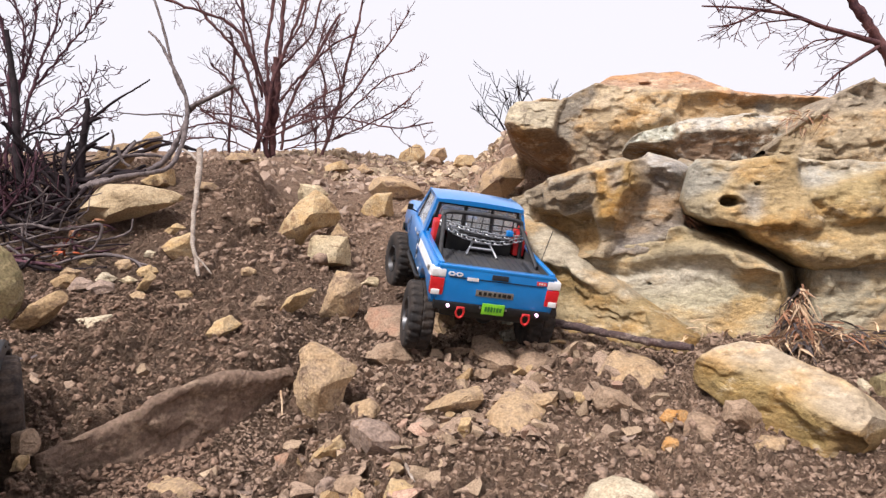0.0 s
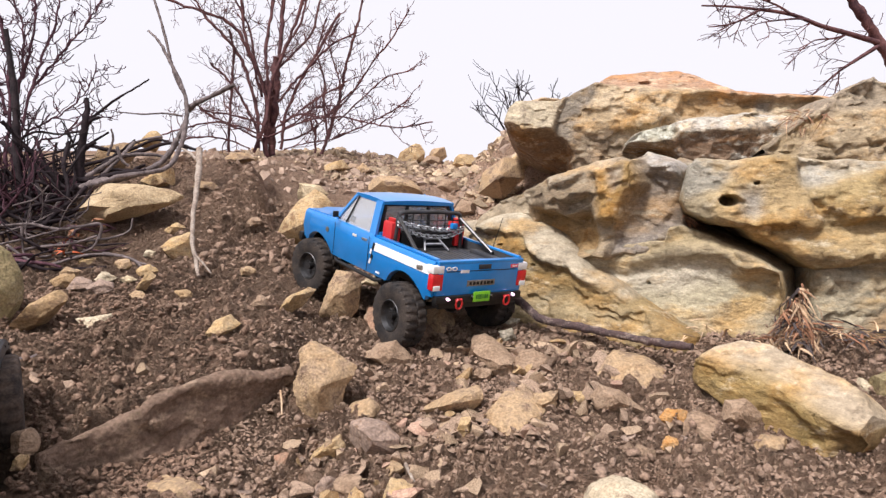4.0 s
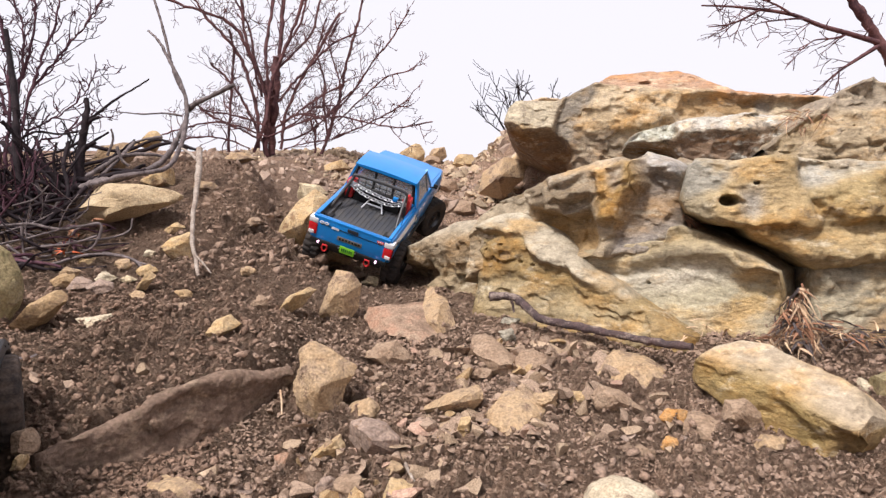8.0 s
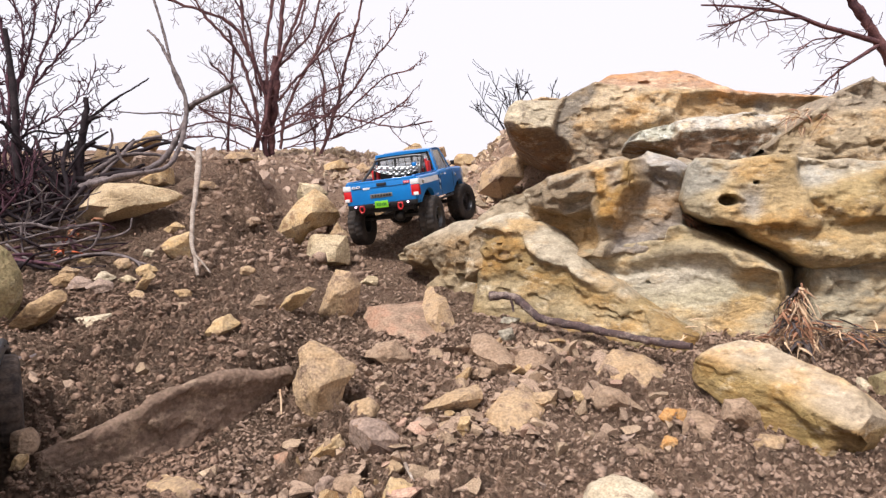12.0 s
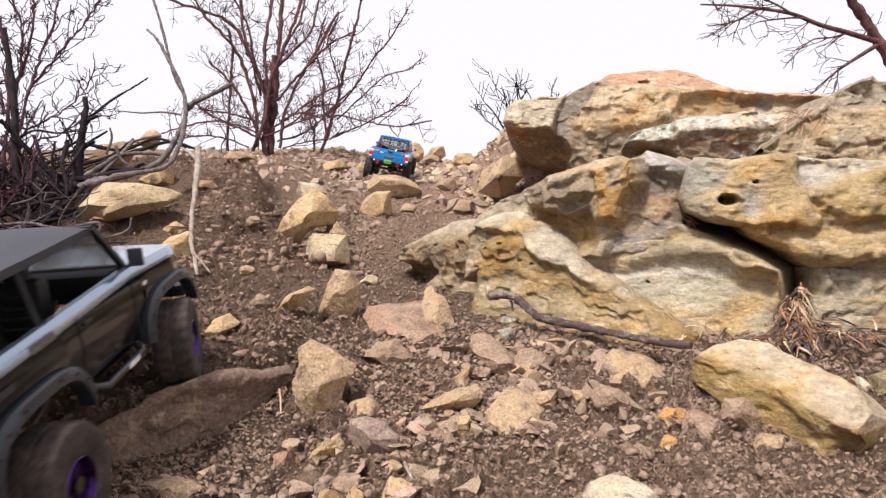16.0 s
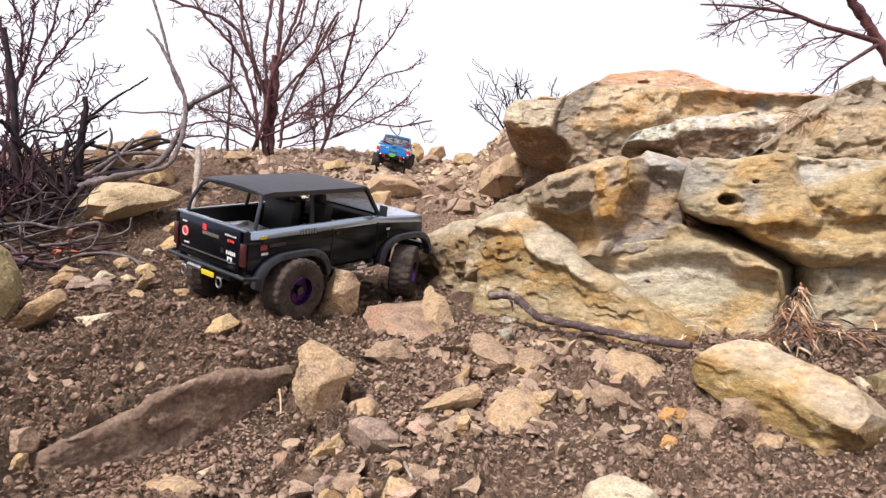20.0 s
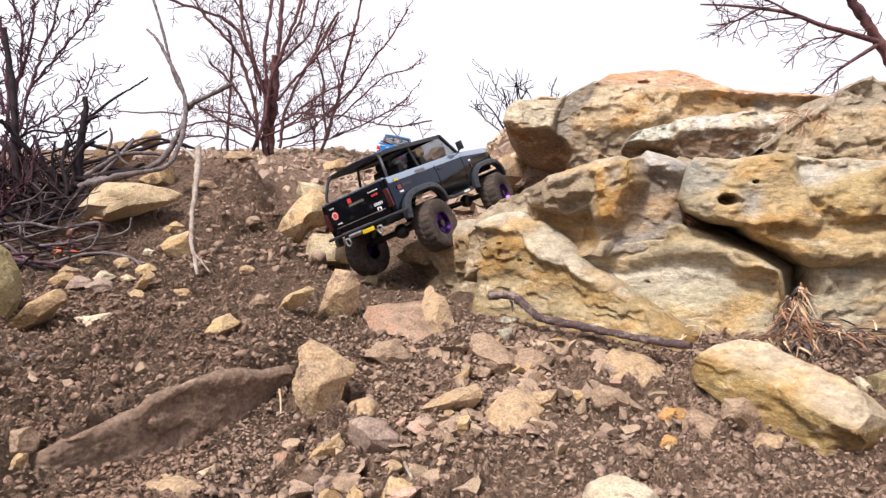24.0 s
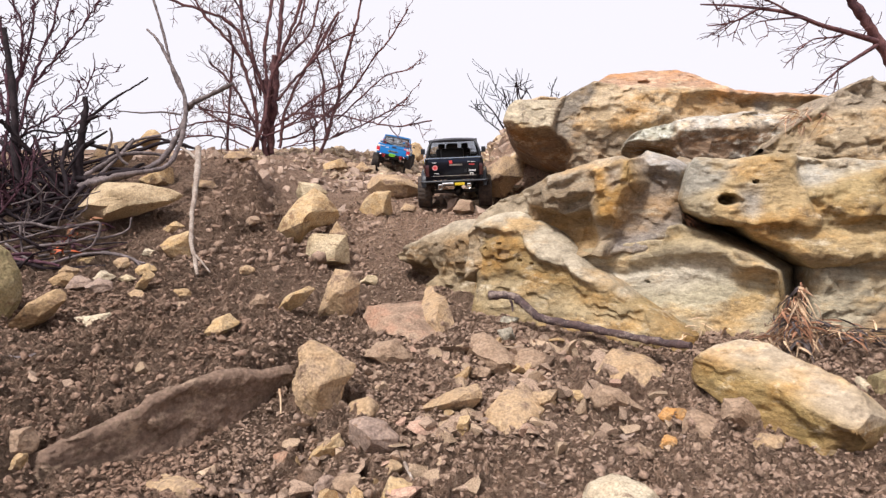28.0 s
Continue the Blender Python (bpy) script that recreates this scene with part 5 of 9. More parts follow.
zone(face, [(-0.2734, 0.2583), (-0.1996, 0.3144), (0.0185, 0.3151), (0.0821, 0.2966), (0.1766, 0.261), (0.4969, 0.2351), (0.4985, 0.154), (0.3169, 0.1713), (0.1622, 0.1785), (0.0515, 0.2076), (-0.0283, 0.2163), (-0.1579, 0.2266)], 0.05, 0, 1.3, 0.008, 0, (0.41, 0.255, 0.165))
zone(face, [(-0.5415, 0.141), (-0.5247, 0.2098), (-0.474, 0.2253), (-0.3437, 0.205), (-0.3564, 0.0934), (-0.423, 0.0813), (-0.482, 0.1093)], 0.004, 0, 0.5, 0.007, 0.003, (0.441, 0.37, 0.261))
# below the tip: the overhang's shade is put into this brown tone
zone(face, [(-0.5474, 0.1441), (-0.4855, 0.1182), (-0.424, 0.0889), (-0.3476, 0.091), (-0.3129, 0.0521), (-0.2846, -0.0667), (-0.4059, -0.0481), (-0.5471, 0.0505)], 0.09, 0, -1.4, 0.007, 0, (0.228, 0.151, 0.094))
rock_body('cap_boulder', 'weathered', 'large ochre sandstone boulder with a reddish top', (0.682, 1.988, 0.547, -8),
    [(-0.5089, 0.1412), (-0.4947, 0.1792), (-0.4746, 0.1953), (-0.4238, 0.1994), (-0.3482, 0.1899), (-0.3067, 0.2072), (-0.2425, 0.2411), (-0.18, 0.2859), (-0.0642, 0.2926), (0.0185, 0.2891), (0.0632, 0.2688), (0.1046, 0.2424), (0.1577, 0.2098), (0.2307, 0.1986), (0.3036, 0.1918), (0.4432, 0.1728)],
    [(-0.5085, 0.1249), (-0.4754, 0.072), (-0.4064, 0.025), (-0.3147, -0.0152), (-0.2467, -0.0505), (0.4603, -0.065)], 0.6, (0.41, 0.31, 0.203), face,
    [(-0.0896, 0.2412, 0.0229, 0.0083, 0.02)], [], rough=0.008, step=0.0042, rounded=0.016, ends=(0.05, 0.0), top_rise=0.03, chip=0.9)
face = []
zone(face, [(-0.1946, 0.0566), (-0.1495, 0.0943), (-0.0765, 0.1136), (-0.0719, 0.0728), (-0.0799, 0.0476), (-0.1495, 0.0524)], 0.035, 0, 0.7, 0.012, 0, (0.402, 0.386, 0.303))
zone(face, [(-0.1752, 0.0501), (-0.1322, 0.0582), (-0.0754, 0.057), (-0.0406, -0.0028), (-0.0898, -0.002)], 0.045, 0, 0.1, 0.01, 0, (0.427, 0.288, 0.159))
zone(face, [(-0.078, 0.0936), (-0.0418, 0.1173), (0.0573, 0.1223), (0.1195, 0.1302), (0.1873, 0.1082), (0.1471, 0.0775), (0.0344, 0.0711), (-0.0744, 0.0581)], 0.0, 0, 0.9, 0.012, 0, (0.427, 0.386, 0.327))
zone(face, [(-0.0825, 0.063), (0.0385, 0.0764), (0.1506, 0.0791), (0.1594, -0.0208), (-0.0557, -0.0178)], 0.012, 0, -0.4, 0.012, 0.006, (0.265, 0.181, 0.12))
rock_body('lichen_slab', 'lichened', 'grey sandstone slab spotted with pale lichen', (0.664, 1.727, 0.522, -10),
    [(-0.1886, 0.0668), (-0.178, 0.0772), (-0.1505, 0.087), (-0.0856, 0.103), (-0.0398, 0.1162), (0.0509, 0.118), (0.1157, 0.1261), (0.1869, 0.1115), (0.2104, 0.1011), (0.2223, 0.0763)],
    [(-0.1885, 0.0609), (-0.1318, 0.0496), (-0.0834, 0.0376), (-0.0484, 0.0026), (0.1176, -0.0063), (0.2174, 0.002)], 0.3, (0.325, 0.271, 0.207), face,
    [], [([(-0.0803, 0.1013), (-0.0739, 0.0587), (-0.0597, 0.0352)], 0.0043, 0.02)], rough=0.009, step=0.0035, rounded=0.012, ends=(0.05, 0.05))
face = []
zone(face, [(-0.165, 0.0235), (-0.135, 0.0643), (-0.0693, 0.1052), (-0.0555, 0.0925), (-0.0853, 0.0356), (-0.0983, -0.0156), (-0.1661, -0.0134)], 0.03, -0.2, 0.2, 0.012, 0.004, (0.40, 0.305, 0.185))
zone(face, [(-0.0725, 0.0812), (-0.0264, 0.1173), (0.063, 0.1265), (0.2024, 0.0969), (0.1985, -0.0237), (-0.1086, -0.0184), (-0.0904, 0.0376)], -0.012, 0, 0.12, 0.025, 0.006, (0.38, 0.295, 0.19))
zone(face, [(-0.028, 0.1454), (0.0598, 0.1944), (0.213, 0.1245), (0.2063, 0.092), (0.0696, 0.1169), (-0.0097, 0.1133)], 0.02, 0, 0.5, 0.02, 0, (0.29, 0.235, 0.17))
rock_body('leaning_boulder', 'weathered', 'grey brown sandstone boulder leaning on the block', (0.890, 1.506, 0.501, -12),
    [(-0.1575, 0.0388), (-0.1384, 0.0645), (-0.0718, 0.1071), (-0.0309, 0.1428), (0.0046, 0.1623), (0.0618, 0.1923), (0.0977, 0.1743), (0.2221, 0.1256)],
    [(-0.1573, 0.0283), (-0.1374, 0.0025), (0.2162, -0.019)], 0.36, (0.291, 0.23, 0.167), face,
    [], [([(-0.0735, 0.1), (-0.0705, 0.0739), (-0.0943, 0.0334)], 0.0038, 0.015), ([(-0.006, 0.0231), (0.0608, 0.04)], 0.0031, 0.012), ([(-0.059, 0.1194), (-0.0444, 0.0677), (-0.0565, 0.0243)], 0.0031, 0.01)], rough=0.01, step=0.004, rounded=0.016, ends=(0.05, 0))
face = []
# flat top: pinkish stone, with light from above put into its tone
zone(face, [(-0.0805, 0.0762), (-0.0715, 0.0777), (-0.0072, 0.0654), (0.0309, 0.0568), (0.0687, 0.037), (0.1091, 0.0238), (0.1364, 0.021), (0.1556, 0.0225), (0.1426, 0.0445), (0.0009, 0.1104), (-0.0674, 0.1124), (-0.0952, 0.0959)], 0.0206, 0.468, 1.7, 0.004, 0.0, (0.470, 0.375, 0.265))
zone(face, [(0.0961, 0.0197), (0.0994, 0.0179), (0.1221, 0.0116), (0.1359, 0.008), (0.118, -0.0215), (0.0902, -0.0315)], 0.025, 0.9, 0, 0.006, 0, (0.300, 0.190, 0.085))
zone(face, [(-0.0878, 0.0584), (-0.0023, 0.0639), (0.0372, 0.0507), (0.0015, 0.0139), (-0.0579, 0.0242)], -0.004, 0, 0.1, 0.03, 0.006, (0.330, 0.235, 0.100))
zone(face, [(0.042, 0.0529), (0.071, 0.0353), (0.1054, 0.0195), (0.0817, -0.0203), (0.0458, -0.023)], 0.0, 0, -0.3, 0.02, 0.0, (0.320, 0.225, 0.090))
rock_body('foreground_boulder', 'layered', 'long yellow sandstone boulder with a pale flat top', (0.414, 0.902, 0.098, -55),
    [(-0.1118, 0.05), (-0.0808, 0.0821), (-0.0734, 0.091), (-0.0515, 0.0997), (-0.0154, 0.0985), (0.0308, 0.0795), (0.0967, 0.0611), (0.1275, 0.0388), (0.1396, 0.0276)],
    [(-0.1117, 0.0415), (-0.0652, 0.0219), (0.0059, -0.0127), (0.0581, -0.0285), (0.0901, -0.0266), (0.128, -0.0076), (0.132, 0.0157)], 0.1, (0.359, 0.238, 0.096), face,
    [(0.0124, 0.0781, 0.0106, 0.0031, 0.006), (-0.0011, 0.0672, 0.008, 0.0023, 0.006)], [([(-0.051, 0.0475), (-0.0166, 0.0402)], 0.0012, 0.006), ([(0.0788, 0.0303), (0.0866, 0.0073)], 0.001, 0.006)], rough=0.003, step=0.0026, rounded=0.006, ends=(0.03, 0.0), top_rise=-0.02, chip=0.5, wobble=0.002)
face = []
zone(face, [(-0.0241, 0.009), (0.0288, 0.0146), (0.0878, 0.0258), (0.1238, 0.0414), (0.2028, 0.0523), (0.2742, 0.0428), (0.3285, 0.045), (0.3434, -0.0412), (0.1521, -0.1004), (-0.0251, -0.0438)], 0.002, 0, 0.10, 0.012, -0.004, None)
rock_body('stone_ledge', 'ledge', 'muddy sandstone ledge edging the bank', (-0.430, 0.753, 0.095, 49.5),
    [(-0.0184, 0.0131), (0.0048, 0.0212), (0.0352, 0.0269), (0.0643, 0.0317), (0.0915, 0.0402), (0.1108, 0.0517), (0.1314, 0.0578), (0.1701, 0.0633), (0.2072, 0.0691), (0.2377, 0.0672), (0.2743, 0.0573), (0.3255, 0.0573)],
    [(-0.0185, -0.0219), (0.0043, -0.0343), (0.0602, -0.0481), (0.1083, -0.0511), (0.1532, -0.0452), (0.2105, -0.0361), (0.246, -0.0219), (0.2835, -0.0101), (0.3254, 0.0071)], 0.07, (0.25, 0.165, 0.11), face,
    [], [], rough=0.0042, step=0.0026, rounded=0.012, ends=(0.012, 0.006), top_rise=-0.045, wobble=0.008, chip=0.8)
face = []
zone(face, [(-0.0894, 0.1077), (0.064, 0.1353), (0.1497, 0.1356), (0.1499, 0.063), (0.046, 0.0628), (-0.0999, 0.0681)], -0.006, 0, 0.15, 0.014, 0.006, (0.289, 0.219, 0.14))
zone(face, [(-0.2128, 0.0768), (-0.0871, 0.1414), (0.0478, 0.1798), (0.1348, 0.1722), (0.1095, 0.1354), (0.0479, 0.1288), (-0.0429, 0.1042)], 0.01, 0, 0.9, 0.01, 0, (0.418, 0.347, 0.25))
# undercut hollow: brown tone with its shade painted in
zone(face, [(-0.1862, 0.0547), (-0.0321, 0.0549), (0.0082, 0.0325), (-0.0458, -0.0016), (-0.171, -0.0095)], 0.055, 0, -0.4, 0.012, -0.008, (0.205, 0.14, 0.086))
zone(face, [(0.0026, 0.0322), (0.1608, 0.0572), (0.2244, -0.0457), (0.0581, -0.0426)], 0.0, 0, 0.2, 0.02, 0.004, (0.342, 0.26, 0.156))
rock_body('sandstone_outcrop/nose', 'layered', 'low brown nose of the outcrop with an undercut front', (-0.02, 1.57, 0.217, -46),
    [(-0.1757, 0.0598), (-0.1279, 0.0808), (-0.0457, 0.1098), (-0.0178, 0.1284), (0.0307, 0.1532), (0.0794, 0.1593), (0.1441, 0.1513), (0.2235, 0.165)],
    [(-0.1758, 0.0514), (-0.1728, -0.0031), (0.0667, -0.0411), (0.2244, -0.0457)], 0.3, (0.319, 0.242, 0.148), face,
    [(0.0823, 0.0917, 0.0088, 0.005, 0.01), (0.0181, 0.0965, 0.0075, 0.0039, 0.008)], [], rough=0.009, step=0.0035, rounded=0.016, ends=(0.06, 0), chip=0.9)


# ---- dead wood and bare bushes ----
GREYWOOD = material("grey_dead_wood", (0.165, 0.130, 0.125), 0.85, second=(0.06, 0.044, 0.043), size=0.02, grain=0.003, bump=0.002, bump_size=0.006)
DARKWOOD = material("dark_dead_wood", (0.010, 0.006, 0.008), 0.8, second=(0.026, 0.016, 0.018), size=0.025, grain=0.003, spec=0.2, bump=0.002, bump_size=0.006)
PALEWOOD = material("bleached_wood", (0.36, 0.30, 0.25), 0.85, second=(0.22, 0.165, 0.13), size=0.02, grain=0.003, bump=0.0015, bump_size=0.005)
BUSHWOOD = material("reddish_bare_twigs", (0.150, 0.072, 0.070), 0.9, second=(0.052, 0.026, 0.031), size=0.06, grain=0.004, spec=0.15)
THORNWOOD = material("dark_purple_twigs", (0.048, 0.021, 0.030), 0.9, second=(0.105, 0.050, 0.062), size=0.04, grain=0.004, spec=0.15)
STICKWOOD = material("weathered_stick", (0.085, 0.050, 0.046), 0.8, second=(0.05, 0.032, 0.032), size=0.02, grain=0.003, bump=0.004, bump_size=0.008, third=(0.24, 0.18, 0.15), third_size=0.03)
STRAW = material("dry_straw", (0.60, 0.45, 0.30), 0.8, second=(0.46, 0.28, 0.16), size=0.02, grain=0.003, vary=0.3)
RUST = material("rust_leaves", (0.20, 0.080, 0.045), 0.8, second=(0.30, 0.16, 0.085), size=0.02, grain=0.003, vary=0.3)


def tubes(name, runs, material_of, sides=5):
    """Many tapered tubes as one mesh; a run is points and their radii."""
    verts, faces, base = [], [], 0
    ring = np.arange(sides) * 2 * math.pi / sides
    for pts, radii in runs:
        p = np.array([tuple(q) for q in pts], float)
        way = np.gradient(p, axis=0)
        way /= np.linalg.norm(way, axis=1)[:, None] + 1e-9
        side = np.cross(way, (0.31, 0.52, 0.79))
        side /= np.linalg.norm(side, axis=1)[:, None] + 1e-9
        over = np.cross(side, way)
        r = np.array(radii)[:, None, None]
        v = p[:, None, :] + r * (np.cos(ring)[None, :, None] * side[:, None, :] + np.sin(ring)[None, :, None] * over[:, None, :])
        verts.append(v.reshape(-1, 3))
        n = len(p)
        for i in range(n - 1):
            for k in range(sides):
                a, b = base + i * sides + k, base + i * sides + (k + 1) % sides
                faces.append((a, b, b + sides, a + sides))
        faces.append(tuple(base + k for k in range(sides))[::-1])
        faces.append(tuple(base + (n - 1) * sides + k for k in range(sides)))
        base += n * sides
    return mesh_of(name, np.vstack(verts), faces, material_of, 60)


def branch_thing(name, label, material_of, arms, category="branch", first="stem"):
    root = thing(name, label, category)
    root.location = arms[0][0][0]
    for i, (pts, r0, r1) in enumerate(arms):
        rng = random.Random(i + len(pts))
        line = bent(pts, 6)
        n = len(line)
        line = [p + Vector([rng.uniform(-1, 1) * r0 * 0.14 for _ in range(3)]) - Vector(arms[0][0][0]) for p in line]
        radii = [(r0 + (r1 - r0) * k / (n - 1)) * rng.uniform(0.86, 1.14) for k in range(n)]
        ob = new(first if i == 0 else "side_arm", tubes(name, [(line, radii)], material_of, 8))
        ob.parent = root
    return root


def grow(at, way, length, radius, level, rng, runs, up=0.25, spread=0.75, bend=0.22, kids=(3, 5)):
    """A branch and, along it, its branches; runs collects (level, points, radii)."""
    n = 5 if level else 7
    pts, p, d = [Vector(at)], Vector(at), Vector(way).normalized()
    for k in range(n):
        d = (d + Vector((rng.uniform(-1, 1), rng.uniform(-1, 1), rng.uniform(-0.8, 1) + up)) * bend).normalized()
        p = p + d * (length / n)
        pts.append(p.copy())
    tip = 0.35 if radius > 0.002 else 0.6
    runs.append((level, pts, [radius * (1 - (1 - tip) * k / n) for k in range(n + 1)]))
    if level == 0:
        return
    for _ in range(rng.randint(*kids)):
        f = rng.uniform(0.25, 1.0)
        k = min(int(f * n), n - 1)
        q = pts[k].lerp(pts[k + 1], f * n - k)
        along_d = (pts[k + 1] - pts[k]).normalized()
        out = Vector((rng.uniform(-1, 1), rng.uniform(-1, 1), rng.uniform(-0.7, 1)))
        grow(q, along_d * (1 - spread * 0.5) + out.normalized() * spread, length * rng.uniform(0.42, 0.7), radius * rng.uniform(0.42, 0.6), level - 1, rng, runs, up, spread, bend, kids)


def bush(name, label, stems, seed, material_of, levels=3, least=0.0016, kids=(3, 5), up=0.25, spread=0.75, category="bush"):
    """stems: rows of foot x, y, z, lean x, lean y, length, radius."""
    rng, runs = random.Random(seed), []
    root = thing(name, label, category)
    root.location = stems[0][:3]
    for x, y, z, lx, ly, length, radius in stems:
        grow((x, y, z), (lx, ly, 1.0), length, radius, levels, rng, runs, up, spread, 0.2, kids)
    o = Vector(stems[0][:3])
    thick = [([p - o for p in pts], radii) for lv, pts, radii in runs if lv == levels]
    fine = [([p - o for p in pts], [max(r, least) for r in radii]) for lv, pts, radii in runs if lv < levels]
    for i, run in enumerate(thick):
        new("trunk", tubes("trunk", [run], material_of, 8)).parent = root
    crown = new("crown", tubes("crown", fine, material_of, 4))
    crown.parent = root
    return tagged(crown, "fine bare twigs", kind="stuff") and root


branch_thing('dead_shrub_stem', 'charred dark dead shrub stem with broken arms', DARKWOOD, [([(-0.969, 1.8, 0.44), (-0.966, 1.808, 0.49), (-0.965, 1.816, 0.55), (-0.959, 1.824, 0.599), (-0.955, 1.832, 0.657), (-0.959, 1.84, 0.703)], 0.0164, 0.0061), ([(-0.96, 1.82, 0.565), (-0.939, 1.82, 0.577), (-0.926, 1.82, 0.582)], 0.009, 0.0045), ([(-0.957, 1.83, 0.629), (-0.94, 1.83, 0.644), (-0.919, 1.83, 0.652)], 0.0076, 0.0038), ([(-0.961, 1.84, 0.638), (-0.936, 1.868, 0.673), (-0.902, 1.895, 0.713), (-0.868, 1.922, 0.744), (-0.836, 1.95, 0.778)], 0.0046, 0.0019), ([(-0.96, 1.8, 0.477), (-0.982, 1.784, 0.45), (-1.01, 1.768, 0.487), (-1.058, 1.752, 0.549), (-1.093, 1.736, 0.598), (-1.11, 1.72, 0.624)], 0.0082, 0.0057), ([(-0.962, 1.83, 0.592), (-1.008, 1.847, 0.574), (-1.054, 1.863, 0.561), (-1.123, 1.88, 0.55)], 0.0045, 0.0023), ([(-0.951, 1.78, 0.479), (-0.91, 1.767, 0.481), (-0.838, 1.753, 0.494), (-0.76, 1.74, 0.502)], 0.0088, 0.0058)])
branch_thing('dead_branch', 'smooth grey dead branch arching over the bank', GREYWOOD, [([(-0.915, 1.72, 0.451), (-0.892, 1.745, 0.471), (-0.832, 1.771, 0.487), (-0.774, 1.796, 0.509), (-0.739, 1.822, 0.544), (-0.719, 1.847, 0.593), (-0.708, 1.873, 0.643), (-0.711, 1.898, 0.689), (-0.734, 1.924, 0.75), (-0.774, 1.949, 0.822), (-0.819, 1.975, 0.892), (-0.859, 2.0, 0.928)], 0.0107, 0.0033), ([(-0.724, 1.93, 0.682), (-0.687, 1.903, 0.701), (-0.623, 1.877, 0.722), (-0.564, 1.85, 0.741)], 0.0088, 0.0054), ([(-0.744, 1.96, 0.745), (-0.772, 1.982, 0.785), (-0.8, 2.005, 0.858), (-0.827, 2.027, 0.943), (-0.862, 2.05, 1.035)], 0.0052, 0.0034), ([(-0.755, 1.97, 0.759), (-0.777, 1.97, 0.808), (-0.789, 1.97, 0.849)], 0.0033, 0.0016), ([(-0.733, 1.92, 0.669), (-0.781, 1.92, 0.676), (-0.844, 1.92, 0.674), (-0.915, 1.92, 0.68)], 0.0032, 0.0016)])
branch_thing('dead_branch', 'weathered grey dead branches lying across the bank', GREYWOOD, [([(-0.866, 1.68, 0.461), (-0.811, 1.71, 0.483), (-0.76, 1.74, 0.496), (-0.729, 1.77, 0.506), (-0.71, 1.8, 0.533), (-0.7, 1.83, 0.584), (-0.697, 1.86, 0.646)], 0.007, 0.0062), ([(-0.911, 1.74, 0.485), (-0.872, 1.765, 0.518), (-0.843, 1.79, 0.544), (-0.781, 1.815, 0.55), (-0.735, 1.84, 0.543)], 0.0058, 0.0046), ([(-0.849, 1.88, 0.591), (-0.86, 1.833, 0.552), (-0.876, 1.787, 0.509), (-0.897, 1.74, 0.47)], 0.0055, 0.0043), ([(-0.831, 1.74, 0.562), (-0.82, 1.74, 0.53), (-0.801, 1.74, 0.513)], 0.0043, 0.0036), ([(-0.875, 1.78, 0.543), (-0.86, 1.78, 0.584), (-0.864, 1.78, 0.613)], 0.0037, 0.0022), ([(-0.802, 1.95, 0.615), (-0.842, 1.95, 0.609), (-0.887, 1.95, 0.596)], 0.004, 0.0032)])
branch_thing('dead_branch', 'crooked dark dead branches lying over the mound', DARKWOOD, [([(-1.028, 1.92, 0.475), (-0.952, 1.93, 0.54), (-0.861, 1.94, 0.572), (-0.776, 1.95, 0.597), (-0.7, 1.96, 0.575)], 0.0075, 0.004), ([(-1.042, 1.98, 0.536), (-0.965, 1.99, 0.562), (-0.903, 2.0, 0.612)], 0.006, 0.003), ([(-1.046, 2.02, 0.598), (-0.951, 2.03, 0.582), (-0.854, 2.04, 0.617), (-0.767, 2.05, 0.591)], 0.006, 0.003), ([(-1.051, 1.86, 0.495), (-0.985, 1.87, 0.488), (-0.882, 1.88, 0.504), (-0.824, 1.89, 0.53)], 0.007, 0.004), ([(-1.101, 1.84, 0.449), (-1.015, 1.85, 0.483), (-0.927, 1.86, 0.512), (-0.855, 1.87, 0.512)], 0.007, 0.004), ([(-1.23, 1.95, 0.519), (-1.139, 1.96, 0.536), (-1.046, 1.97, 0.582), (-0.969, 1.98, 0.632)], 0.006, 0.003), ([(-1.154, 1.78, 0.432), (-1.086, 1.79, 0.429), (-1.003, 1.8, 0.447), (-0.919, 1.81, 0.44)], 0.006, 0.0035)])


def tangle():
    """Crooked dead branches lying over one another at the foot of the thicket."""
    rng = random.Random(63)
    for words, wood, count in (("tangle of crooked dark dead branches on the bank", DARKWOOD, 20), ("crooked purple brown dead branches on the bank", THORNWOOD, 16)):
        limbs = []
        for _ in range(count):
            x, y = rng.uniform(-1.16, -0.80), rng.uniform(1.46, 1.76)
            if x > -0.92 and y > 1.62:
                y -= 0.16
            a, lift, turn = rng.uniform(0, 2 * math.pi), rng.uniform(0.05, 0.45), rng.uniform(-0.7, 0.7)
            z = float(slope_height(x, y)) + rng.uniform(0.004, 0.05)
            pts = [(x, y, z)]
            for k in range(rng.randint(3, 5)):
                step = rng.uniform(0.025, 0.05)
                a += turn + rng.uniform(-0.35, 0.35)
                lift += rng.uniform(-0.45, 0.2)
                x, y = x + step * math.cos(a), y + 0.6 * step * math.sin(a)
                z = max(z + step * lift, float(slope_height(x, y)) + 0.004)
                pts.append((round(x, 3), round(y, 3), round(z, 3)))
            r = rng.uniform(0.0022, 0.0055)
            limbs.append((pts, r, r * 0.55))
        branch_thing("dead_branch", words, wood, limbs)


tangle()


